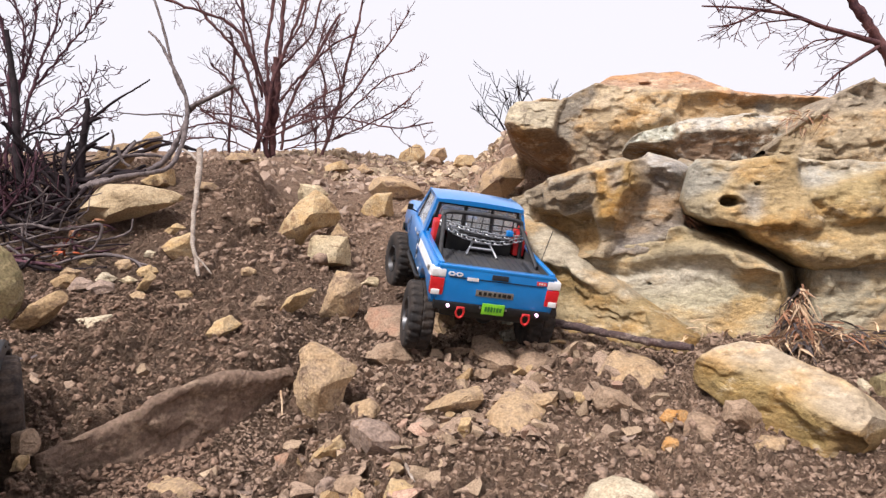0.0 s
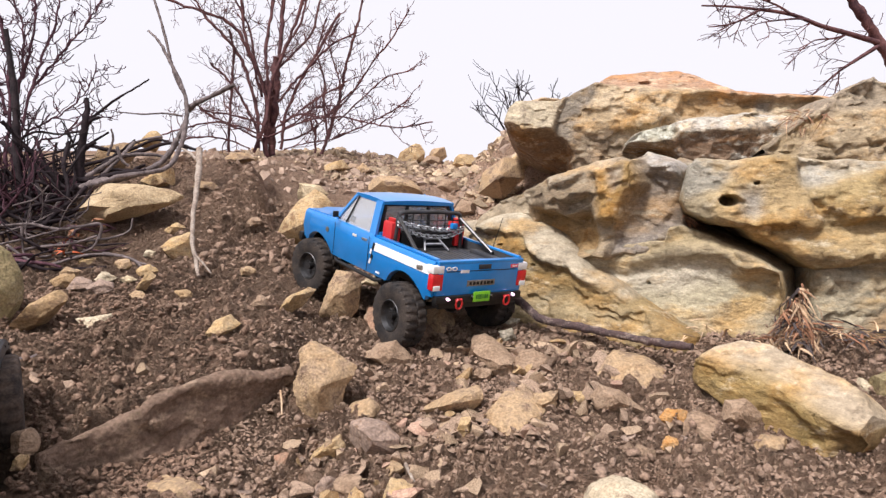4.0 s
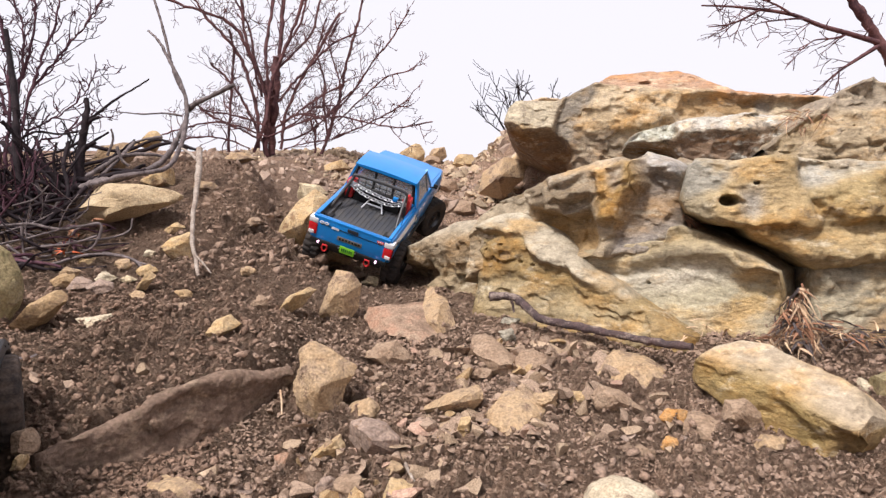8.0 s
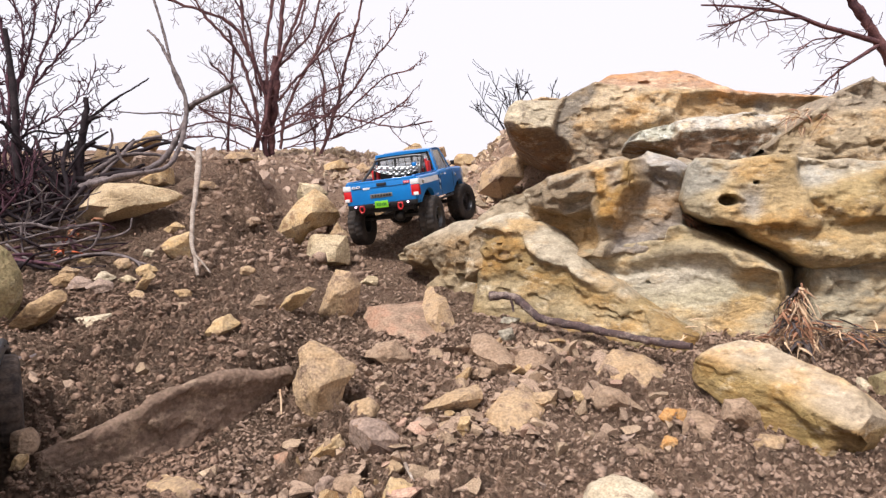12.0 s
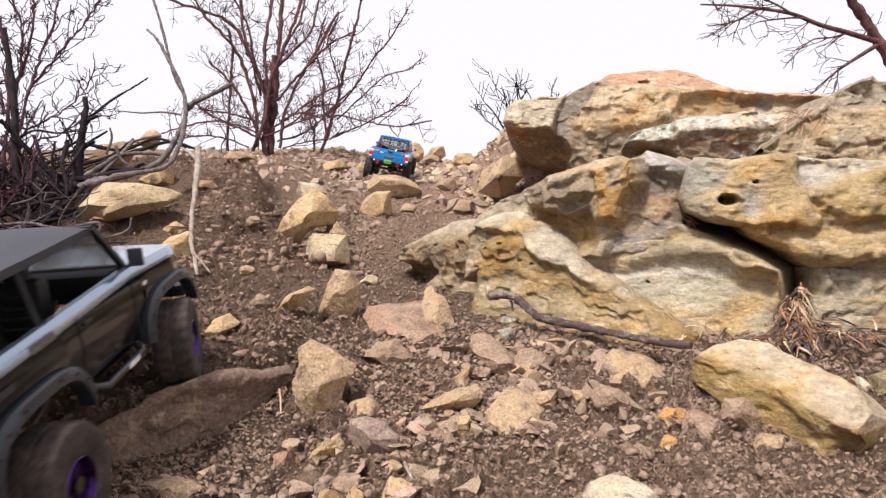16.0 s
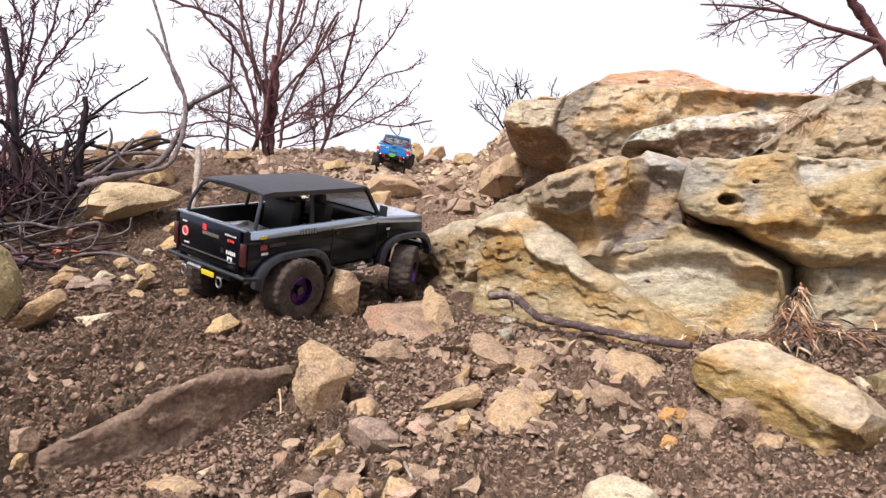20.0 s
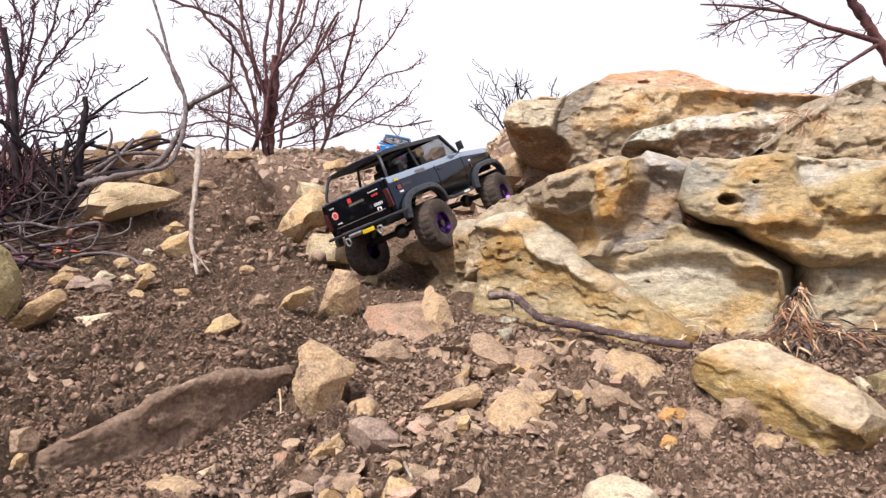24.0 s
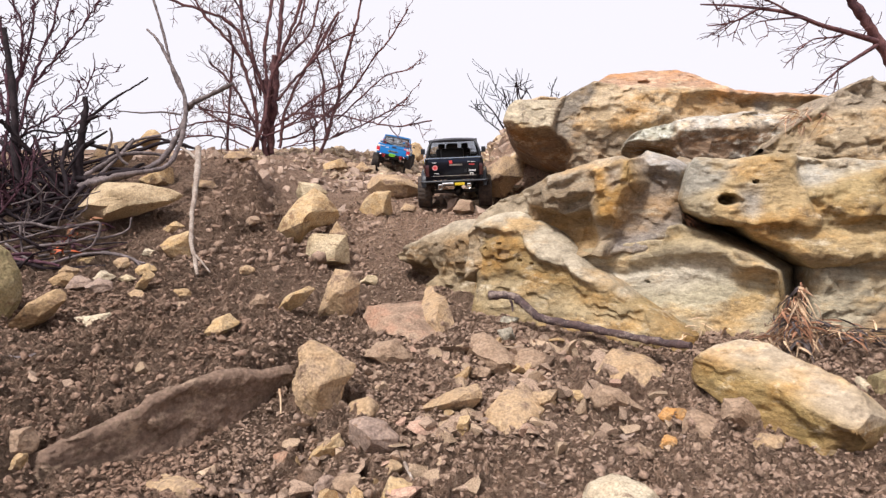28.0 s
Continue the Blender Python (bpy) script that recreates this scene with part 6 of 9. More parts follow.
branch_thing('dead_branch', 'dark dead branches heaped on the bank', DARKWOOD, [([(-1.117, 1.78, 0.738), (-1.098, 1.76, 0.648), (-1.088, 1.74, 0.556), (-1.068, 1.72, 0.469), (-1.038, 1.7, 0.398)], 0.0088, 0.0099), ([(-1.145, 1.8, 0.874), (-1.131, 1.79, 0.799), (-1.117, 1.78, 0.738)], 0.006, 0.0088), ([(-1.112, 1.78, 0.578), (-1.062, 1.78, 0.605), (-1.003, 1.78, 0.599), (-0.952, 1.78, 0.605)], 0.0037, 0.0022), ([(-1.038, 1.7, 0.398), (-0.998, 1.72, 0.427), (-0.958, 1.74, 0.445), (-0.936, 1.76, 0.467)], 0.0056, 0.0073), ([(-1.064, 1.64, 0.383), (-0.993, 1.64, 0.407), (-0.933, 1.64, 0.423), (-0.889, 1.64, 0.426)], 0.0048, 0.0034), ([(-1.088, 1.75, 0.549), (-1.043, 1.75, 0.503), (-1.015, 1.75, 0.459), (-0.995, 1.75, 0.431)], 0.0043, 0.0036), ([(-0.983, 1.64, 0.375), (-0.934, 1.66, 0.383), (-0.895, 1.68, 0.408), (-0.877, 1.7, 0.45)], 0.0054, 0.0056), ([(-0.967, 1.72, 0.427), (-0.972, 1.72, 0.475), (-0.982, 1.72, 0.52), (-0.973, 1.72, 0.571)], 0.0043, 0.0029)])
branch_thing('dead_branch', 'black broken branches tangled on the bank', DARKWOOD, [([(-1.139, 1.76, 0.504), (-1.098, 1.787, 0.491), (-1.054, 1.813, 0.508), (-0.993, 1.84, 0.525)], 0.0047, 0.003), ([(-1.149, 1.8, 0.566), (-1.062, 1.753, 0.503), (-1.007, 1.707, 0.429), (-0.967, 1.66, 0.372)], 0.006, 0.0041), ([(-1.101, 1.7, 0.443), (-1.029, 1.673, 0.434), (-0.945, 1.647, 0.397), (-0.877, 1.62, 0.369)], 0.0048, 0.0032), ([(-0.985, 1.8, 0.581), (-0.975, 1.753, 0.517), (-0.939, 1.707, 0.457), (-0.923, 1.66, 0.397)], 0.0054, 0.0041), ([(-1.11, 1.86, 0.603), (-1.065, 1.82, 0.538), (-1.006, 1.78, 0.476), (-0.938, 1.74, 0.445)], 0.0046, 0.0043), ([(-0.946, 1.6, 0.356), (-0.928, 1.64, 0.396), (-0.911, 1.68, 0.425), (-0.901, 1.72, 0.458)], 0.0058, 0.0057), ([(-1.189, 1.84, 0.586), (-1.12, 1.8, 0.536), (-1.049, 1.76, 0.515), (-0.972, 1.72, 0.458)], 0.0052, 0.0037), ([(-1.01, 1.64, 0.369), (-1.021, 1.687, 0.428), (-1.053, 1.733, 0.487), (-1.063, 1.78, 0.549)], 0.0043, 0.0029), ([(-0.941, 1.8, 0.573), (-0.961, 1.753, 0.503), (-0.985, 1.707, 0.436), (-0.994, 1.66, 0.4)], 0.0039, 0.0028), ([(-1.057, 1.63, 0.406), (-1.013, 1.623, 0.379), (-0.955, 1.617, 0.369), (-0.891, 1.61, 0.378)], 0.0046, 0.0035), ([(-1.038, 1.6, 0.365), (-0.994, 1.613, 0.356), (-0.934, 1.627, 0.369), (-0.86, 1.64, 0.396)], 0.0042, 0.0033), ([(-1.08, 1.72, 0.458), (-1.028, 1.733, 0.473), (-0.976, 1.747, 0.448), (-0.936, 1.76, 0.46)], 0.0051, 0.0044)])
branch_thing('dead_twigs', 'thin grey dead twigs heaped under dark branches', GREYWOOD, [([(-1.025, 1.58, 0.361), (-0.957, 1.58, 0.365), (-0.895, 1.58, 0.353), (-0.832, 1.58, 0.361), (-0.795, 1.58, 0.364), (-0.8, 1.58, 0.33)], 0.0037, 0.0034), ([(-0.975, 1.52, 0.318), (-0.922, 1.511, 0.286), (-0.87, 1.503, 0.276), (-0.785, 1.494, 0.297), (-0.717, 1.486, 0.297), (-0.671, 1.477, 0.285), (-0.648, 1.469, 0.259), (-0.623, 1.46, 0.241)], 0.0033, 0.0031), ([(-0.96, 1.55, 0.361), (-0.956, 1.55, 0.299), (-0.936, 1.55, 0.274)], 0.0031, 0.0026), ([(-0.935, 1.55, 0.312), (-0.85, 1.55, 0.32), (-0.788, 1.55, 0.338)], 0.0031, 0.0026), ([(-0.786, 1.55, 0.333), (-0.799, 1.55, 0.312), (-0.827, 1.55, 0.299)], 0.0028, 0.0021), ([(-0.901, 1.5, 0.276), (-0.907, 1.5, 0.257), (-0.901, 1.5, 0.244)], 0.003, 0.0025), ([(-1.023, 1.62, 0.409), (-0.97, 1.62, 0.425), (-0.937, 1.62, 0.457)], 0.0024, 0.0019), ([(-0.858, 1.56, 0.32), (-0.847, 1.56, 0.348), (-0.832, 1.56, 0.356)], 0.0023, 0.0016)])
branch_thing('pale_stick', 'pale bleached stick leaning down the bank', PALEWOOD, [([(-0.58, 1.627, 0.544), (-0.568, 1.585, 0.489), (-0.56, 1.544, 0.435), (-0.552, 1.502, 0.383), (-0.543, 1.47, 0.334), (-0.525, 1.439, 0.293), (-0.507, 1.407, 0.256)], 0.0075, 0.004), ([(-0.525, 1.439, 0.299), (-0.505, 1.428, 0.282), (-0.485, 1.417, 0.262)], 0.003, 0.0015), ([(-0.582, 1.626, 0.513), (-0.617, 1.667, 0.537), (-0.653, 1.708, 0.553)], 0.005, 0.003)])
branch_thing('fallen_stick', 'dark weathered stick lying along the outcrop', STICKWOOD, [([(0.086, 1.266, 0.229), (0.126, 1.248, 0.23), (0.147, 1.23, 0.216), (0.172, 1.212, 0.196), (0.215, 1.194, 0.188), (0.249, 1.167, 0.184), (0.288, 1.131, 0.18), (0.316, 1.095, 0.177), (0.345, 1.06, 0.177), (0.374, 1.024, 0.178)], 0.0082, 0.0062), ([(0.123, 1.246, 0.228), (0.126, 1.246, 0.216), (0.128, 1.245, 0.202)], 0.003, 0.002)])
branch_thing('twig', 'short grey twig lying on soil', GREYWOOD, [([(-0.699, 0.994, 0.17), (-0.653, 0.999, 0.166), (-0.618, 1.004, 0.163), (-0.607, 1.009, 0.167), (-0.591, 1.014, 0.172)], 0.005, 0.003)])
branch_thing('twig', 'forked dry twig lying on soil', GREYWOOD, [([(-0.75, 1.499, 0.3), (-0.698, 1.479, 0.295), (-0.658, 1.458, 0.284), (-0.623, 1.437, 0.257), (-0.579, 1.417, 0.241)], 0.004, 0.002), ([(-0.658, 1.458, 0.284), (-0.613, 1.438, 0.275)], 0.0025, 0.0015)])
branch_thing('twig', 'long dry twig lying on the bank', GREYWOOD, [([(-0.986, 1.599, 0.305), (-0.926, 1.609, 0.316), (-0.864, 1.62, 0.325), (-0.802, 1.63, 0.331), (-0.759, 1.641, 0.348), (-0.754, 1.652, 0.379)], 0.004, 0.002), ([(-0.994, 1.548, 0.269), (-0.94, 1.565, 0.287), (-0.884, 1.582, 0.297), (-0.84, 1.599, 0.305)], 0.004, 0.002)])
branch_thing('twig', 'thin pale straw lying on gravel', STRAW, [([(0.34, 0.89, 0.07), (0.351, 0.87, 0.063), (0.364, 0.85, 0.052)], 0.0016, 0.0008)])
branch_thing('twig', 'thin pale straw by a rock', STRAW, [([(-0.223, 0.923, 0.137), (-0.22, 0.917, 0.12), (-0.219, 0.912, 0.106)], 0.0016, 0.001)])
branch_thing('twig', 'thin brown twig lying on gravel', PALEWOOD, [([(-0.047, 0.82, 0.072), (-0.036, 0.8, 0.057), (-0.024, 0.779, 0.039)], 0.0022, 0.0015)])
bare_tree = branch_thing("bare_tree", "bare dark reddish tree limb reaching over the outcrop", BUSHWOOD, [([(1.875, 2.66, 0.773), (1.753, 2.648, 0.944), (1.669, 2.636, 1.058), (1.617, 2.624, 1.12), (1.561, 2.612, 1.187), (1.501, 2.6, 1.261)], 0.024, 0.016)], "tree", "trunk")
tree_limbs = [([(1.65, 2.62, 1.058), (1.526, 2.6, 1.086), (1.408, 2.58, 1.11), (1.291, 2.56, 1.145), (1.156, 2.54, 1.158), (1.044, 2.52, 1.162), (0.933, 2.5, 1.159)], 0.0109, 0.0029), ([(1.651, 2.62, 1.045), (1.558, 2.6, 0.989), (1.483, 2.58, 0.942), (1.401, 2.56, 0.879)], 0.0087, 0.0025), ([(1.151, 2.52, 1.149), (1.083, 2.513, 1.111), (1.027, 2.507, 1.092), (0.959, 2.5, 1.082)], 0.0046, 0.0021), ([(1.403, 2.57, 1.107), (1.328, 2.557, 1.128), (1.242, 2.543, 1.12), (1.163, 2.53, 1.107)], 0.0047, 0.0021), ([(1.526, 2.6, 1.086), (1.463, 2.587, 1.065), (1.384, 2.573, 1.054), (1.336, 2.56, 1.021)], 0.0043, 0.0019), ([(1.286, 2.55, 1.142), (1.223, 2.55, 1.179), (1.139, 2.55, 1.208)], 0.0046, 0.0025)]
limb_runs, limb_rng = [], random.Random(44)
foot = bare_tree.location
for pts, r0, r1 in tree_limbs:
    line = bent(pts, 4)
    limb = new("limb", tubes("limb", [([p - foot for p in line], [r0 + (r1 - r0) * k / (len(line) - 1) for k in range(len(line))])], BUSHWOOD, 7))
    limb.parent = bare_tree
    for _ in range(6):
        k = limb_rng.randrange(2, len(line) - 1)
        grow(line[k] - foot, (line[k + 1] - line[k]).normalized() + Vector((limb_rng.uniform(-1, 1), limb_rng.uniform(-1, 1), limb_rng.uniform(-1.2, 0.6))), 0.11, 0.0026, 1, limb_rng, limb_runs, -0.1)
twigs = new("crown", tubes("crown", [(p, [max(q, 0.0012) for q in r]) for _, p, r in limb_runs], BUSHWOOD, 4))
twigs.parent = bare_tree
trunk_low = new("lower_trunk", tubes("lower_trunk", [([Vector((0, 0, 0)), Vector((0.12, 0.1, -0.2)), Vector((0.2, 0.2, -0.55))], [0.035, 0.05, 0.07])], BUSHWOOD, 10))
trunk_low.parent = bare_tree

def limbed_bush(name, label, limbs, seed, material_of, twigs, length, radius, level=1, least=0.0016, up=0.1, stout=0.72):
    """A bare bush: limbs as rows of points and end radii, each set with crooked spurs."""
    rng, runs = random.Random(seed), []
    root = thing(name, label, "bush")
    foot = Vector(limbs[0][0][0])
    root.location = foot
    for i, (pts, r0, r1) in enumerate(limbs):
        r0 *= stout
        line = [p - foot + Vector([rng.uniform(-1, 1) * max(r0 * 0.5, 0.004) for _ in range(3)]) for p in bent(pts, 5)]
        n = len(line)
        new("trunk" if i < 2 else "limb", tubes("limb", [(line, [(r0 + (r1 - r0) * k / (n - 1)) * rng.uniform(0.82, 1.18) for k in range(n)])], material_of, 7)).parent = root
        for q in range(twigs):
            k = min(int((0.15 + 0.85 * (q + rng.random()) / twigs) * (n - 1)), n - 2)
            along_d = (line[k + 1] - line[k]).normalized()
            out = Vector((rng.uniform(-1, 1), rng.uniform(-0.7, 0.7), rng.uniform(-0.7, 1)))
            grow(line[k], along_d * 0.6 + out.normalized() * 0.7, length * rng.uniform(0.35, 1.3), radius * rng.uniform(0.7, 1.2), level, rng, runs, up, 0.9, 0.38, (1, 3))
    crown = new("crown", tubes("crown", [(p, [max(q, least) for q in r]) for _, p, r in runs], material_of, 4))
    crown.parent = root
    tagged(crown, "fine crooked bare twigs", kind="stuff")
    return root


limbed_bush("bare_bush", "large bare reddish brown bush on the ridge", [([(-1.121, 4.5, 0.819), (-1.127, 4.5, 0.949), (-1.111, 4.5, 1.133), (-1.102, 4.5, 1.316), (-1.093, 4.5, 1.463)], 0.0485, 0.0336), ([(-1.155, 4.46, 0.815), (-1.161, 4.46, 0.98), (-1.137, 4.46, 1.162), (-1.143, 4.46, 1.308)], 0.0406, 0.0296), ([(-1.13, 4.48, 0.909), (-1.149, 4.45, 1.161), (-1.194, 4.42, 1.364), (-1.274, 4.39, 1.536), (-1.372, 4.36, 1.655), (-1.539, 4.33, 1.716), (-1.756, 4.3, 1.784)], 0.0334, 0.0089), ([(-1.201, 4.44, 0.861), (-1.207, 4.417, 1.119), (-1.256, 4.393, 1.322), (-1.305, 4.37, 1.46), (-1.386, 4.347, 1.56), (-1.473, 4.323, 1.644), (-1.562, 4.3, 1.784)], 0.0294, 0.0078), ([(-1.102, 4.5, 1.28), (-1.094, 4.533, 1.427), (-1.078, 4.567, 1.657), (-1.069, 4.6, 1.883)], 0.0298, 0.0152), ([(-1.147, 4.5, 1.28), (-1.184, 4.567, 1.479), (-1.177, 4.633, 1.684), (-1.161, 4.7, 1.916)], 0.0261, 0.0117), ([(-1.079, 4.46, 1.17), (-0.959, 4.42, 1.292), (-0.841, 4.38, 1.391), (-0.719, 4.34, 1.494), (-0.543, 4.3, 1.575)], 0.0222, 0.0057), ([(-1.094, 4.5, 1.382), (-0.982, 4.533, 1.508), (-0.876, 4.567, 1.643), (-0.821, 4.6, 1.883)], 0.0186, 0.0076), ([(-1.192, 4.5, 1.206), (-1.258, 4.533, 1.427), (-1.318, 4.567, 1.628), (-1.355, 4.6, 1.883)], 0.0205, 0.0091), ([(-1.08, 4.4, 0.99), (-0.913, 4.367, 1.096), (-0.798, 4.333, 1.168), (-0.629, 4.3, 1.246)], 0.0182, 0.0057), ([(-1.386, 4.4, 0.834), (-1.369, 4.388, 1.06), (-1.352, 4.375, 1.254), (-1.332, 4.362, 1.458), (-1.355, 4.35, 1.603)], 0.02, 0.0072), ([(-1.128, 4.36, 0.93), (-1.295, 4.32, 0.989), (-1.441, 4.28, 1.011), (-1.586, 4.24, 0.97), (-1.727, 4.2, 0.923)], 0.0144, 0.0049), ([(-1.128, 4.36, 0.995), (-1.29, 4.307, 1.05), (-1.449, 4.253, 1.07), (-1.534, 4.2, 1.109)], 0.0144, 0.0049), ([(-1.121, 4.36, 0.93), (-0.865, 4.308, 1.022), (-0.645, 4.256, 1.039), (-0.464, 4.204, 0.993), (-0.287, 4.152, 0.958), (-0.064, 4.1, 0.984)], 0.013, 0.0041), ([(-1.038, 4.36, 1.02), (-0.907, 4.34, 1.07), (-0.797, 4.32, 1.049), (-0.687, 4.3, 1.077)], 0.0144, 0.005), ([(-1.021, 4.36, 0.852), (-0.873, 4.34, 0.885), (-0.726, 4.32, 0.904), (-0.616, 4.3, 0.951)], 0.0108, 0.0043), ([(-1.237, 4.36, 0.852), (-1.374, 4.34, 0.91), (-1.509, 4.32, 0.925), (-1.644, 4.3, 0.901)], 0.0123, 0.0046), ([(-1.107, 4.55, 1.327), (-1.072, 4.6, 1.525), (-0.968, 4.65, 1.726), (-0.938, 4.7, 1.916)], 0.0151, 0.0078), ([(-1.225, 4.42, 0.837), (-1.143, 4.42, 1.047), (-1.112, 4.42, 1.263), (-1.03, 4.42, 1.479), (-0.956, 4.42, 1.659), (-0.9, 4.42, 1.838)], 0.03, 0.01), ([(-1.06, 4.45, 0.862), (-1.022, 4.45, 1.088), (-0.929, 4.45, 1.306), (-0.818, 4.45, 1.487), (-0.67, 4.45, 1.74)], 0.026, 0.008), ([(-1.16, 4.48, 0.854), (-1.268, 4.48, 1.093), (-1.377, 4.48, 1.276), (-1.523, 4.48, 1.422)], 0.022, 0.007), ([(-1.13, 4.51, 0.95), (-0.98, 4.51, 1.042), (-0.85, 4.51, 1.135), (-0.72, 4.51, 1.153)], 0.015, 0.005), ([(-1.194, 4.54, 0.917), (-1.324, 4.54, 0.991), (-1.454, 4.54, 1.047), (-1.621, 4.54, 1.14)], 0.015, 0.005), ([(-1.107, 4.57, 0.92), (-0.919, 4.57, 0.977), (-0.767, 4.57, 1.107), (-0.616, 4.57, 1.257)], 0.015, 0.005), ([(-1.169, 4.6, 1.188), (-1.261, 4.6, 1.45), (-1.297, 4.6, 1.674), (-1.408, 4.6, 1.898)], 0.02, 0.007)], 7, BUSHWOOD, 13, 0.16, 0.0038, 2, 0.0015, 0.1, 0.42)
limbed_bush("bare_bush", "slender bare bush beside the larger one", [([(-0.827, 4.6, 0.818), (-0.773, 4.6, 0.977), (-0.727, 4.6, 1.12), (-0.688, 4.6, 1.27), (-0.65, 4.6, 1.45), (-0.596, 4.6, 1.637), (-0.534, 4.6, 1.883)], 0.0267, 0.0076), ([(-0.781, 4.6, 0.962), (-0.802, 4.6, 1.15), (-0.801, 4.6, 1.338), (-0.845, 4.6, 1.525), (-0.784, 4.6, 1.749)], 0.0152, 0.0061), ([(-0.727, 4.6, 1.127), (-0.579, 4.575, 1.288), (-0.463, 4.55, 1.46), (-0.349, 4.525, 1.579), (-0.228, 4.5, 1.77)], 0.0137, 0.0045), ([(-0.712, 4.6, 1.067), (-0.541, 4.567, 1.211), (-0.38, 4.533, 1.338), (-0.192, 4.5, 1.39)], 0.0114, 0.0045), ([(-0.751, 4.6, 0.943), (-0.542, 4.567, 1.025), (-0.351, 4.533, 1.116), (-0.229, 4.5, 1.192)], 0.0114, 0.0045), ([(-0.681, 4.6, 1.27), (-0.733, 4.6, 1.45), (-0.77, 4.6, 1.592), (-0.693, 4.6, 1.749)], 0.0114, 0.0046), ([(-0.865, 4.6, 0.818), (-0.864, 4.6, 0.962), (-0.894, 4.6, 1.09), (-0.863, 4.6, 1.225)], 0.0152, 0.0061)], 12, BUSHWOOD, 13, 0.14, 0.0038, 2, 0.0016, 0.1, 0.50)
limbed_bush("dark_bush", "tangled dark leafless bush on the bank", [([(-1.257, 1.95, 0.471), (-1.248, 1.962, 0.617), (-1.248, 1.975, 0.715), (-1.265, 1.988, 0.863), (-1.291, 2.0, 0.98)], 0.0065, 0.0041), ([(-1.213, 1.95, 0.535), (-1.22, 1.98, 0.651), (-1.203, 2.01, 0.771), (-1.192, 2.04, 0.86), (-1.167, 2.07, 0.975), (-1.172, 2.1, 1.055)], 0.0058, 0.0028), ([(-1.261, 2.0, 0.523), (-1.268, 2.02, 0.641), (-1.268, 2.04, 0.76), (-1.237, 2.06, 0.898), (-1.233, 2.08, 1.005), (-1.248, 2.1, 1.055)], 0.006, 0.0031), ([(-1.227, 2.05, 0.776), (-1.175, 2.062, 0.845), (-1.123, 2.075, 0.916), (-1.084, 2.087, 0.973), (-1.045, 2.1, 1.038)], 0.0041, 0.0017), ([(-1.274, 2.0, 0.687), (-1.354, 2.05, 0.829), (-1.436, 2.1, 0.943)], 0.005, 0.0026), ([(-1.226, 2.0, 0.638), (-1.167, 2.013, 0.666), (-1.106, 2.025, 0.708), (-1.062, 2.037, 0.76), (-1.034, 2.05, 0.829)], 0.0033, 0.0015), ([(-1.264, 2.0, 0.72), (-1.242, 2.033, 0.858), (-1.267, 2.067, 0.967), (-1.313, 2.1, 1.055)], 0.0043, 0.0023), ([(-1.194, 2.0, 0.605), (-1.146, 2.033, 0.626), (-1.079, 2.067, 0.681), (-1.026, 2.1, 0.721)], 0.0033, 0.0016)], 21, THORNWOOD, 17, 0.085, 0.0022, 2, 0.0011, 0.1, 0.9)
bush("brush_pile", "low heap of dead tangled twigs on the bank", [
    (-1.24, 1.78, 0.37, 2.2, 0.0, 0.24, 0.0055), (-1.12, 1.84, 0.40, -1.6, 0.1, 0.26, 0.0055), (-1.10, 1.86, 0.40, 1.2, 0.0, 0.20, 0.005), (-1.06, 1.78, 0.38, -2.6, -0.2, 0.28, 0.005),
    (-1.22, 1.68, 0.345, 1.6, 0.1, 0.26, 0.005), (-1.02, 1.72, 0.365, -2.2, 0.1, 0.22, 0.005), (-1.16, 1.74, 0.37, 0.6, 0.0, 0.24, 0.005), (-1.08, 1.70, 0.36, -0.9, 0.1, 0.20, 0.005), (-1.14, 1.66, 0.345, 2.8, 0.1, 0.24, 0.0045), (-0.99, 1.76, 0.38, -1.2, 0.0, 0.18, 0.0045)],
    33, DARKWOOD, 2, 0.0015, (4, 6), -0.03)
bush("brush_pile", "purple brown twigs tangled over the bank", [
    (-1.20, 1.66, 0.345, 1.9, 0.1, 0.22, 0.004), (-1.04, 1.66, 0.345, -2.4, 0.1, 0.22, 0.004), (-1.10, 1.62, 0.335, 0.8, 0.2, 0.18, 0.004), (-0.98, 1.68, 0.35, -1.5, 0.1, 0.16, 0.0035)],
    35, THORNWOOD, 2, 0.0013, (3, 5), -0.05)
bush("brush_pile", "dense thicket of dark purple twigs on the bank", [
    (-1.22, 1.82, 0.39, 0.5, 0.0, 0.15, 0.006), (-1.16, 1.82, 0.39, -0.7, 0.1, 0.15, 0.006), (-1.10, 1.82, 0.39, 0.9, 0.0, 0.14, 0.0055), (-1.04, 1.80, 0.39, -1.1, 0.1, 0.13, 0.005), (-1.19, 1.76, 0.37, 1.3, 0.1, 0.16, 0.006), (-1.12, 1.76, 0.37, -1.3, 0.1, 0.16, 0.006), (-0.99, 1.78, 0.39, -1.7, 0.0, 0.13, 0.0045), (-1.07, 1.72, 0.36, 1.5, 0.1, 0.15, 0.005)],
    39, THORNWOOD, 2, 0.0013, (4, 7), 0.0)
bush("brush_pile", "grey fallen twigs strewn over the bank", [
    (-1.06, 1.60, 0.335, 3.0, 0.0, 0.16, 0.003), (-0.96, 1.60, 0.335, -3.2, 0.0, 0.18, 0.003), (-1.02, 1.54, 0.315, 2.9, 0.3, 0.18, 0.003)],
    37, GREYWOOD, 2, 0.0013, (2, 4), -0.1)
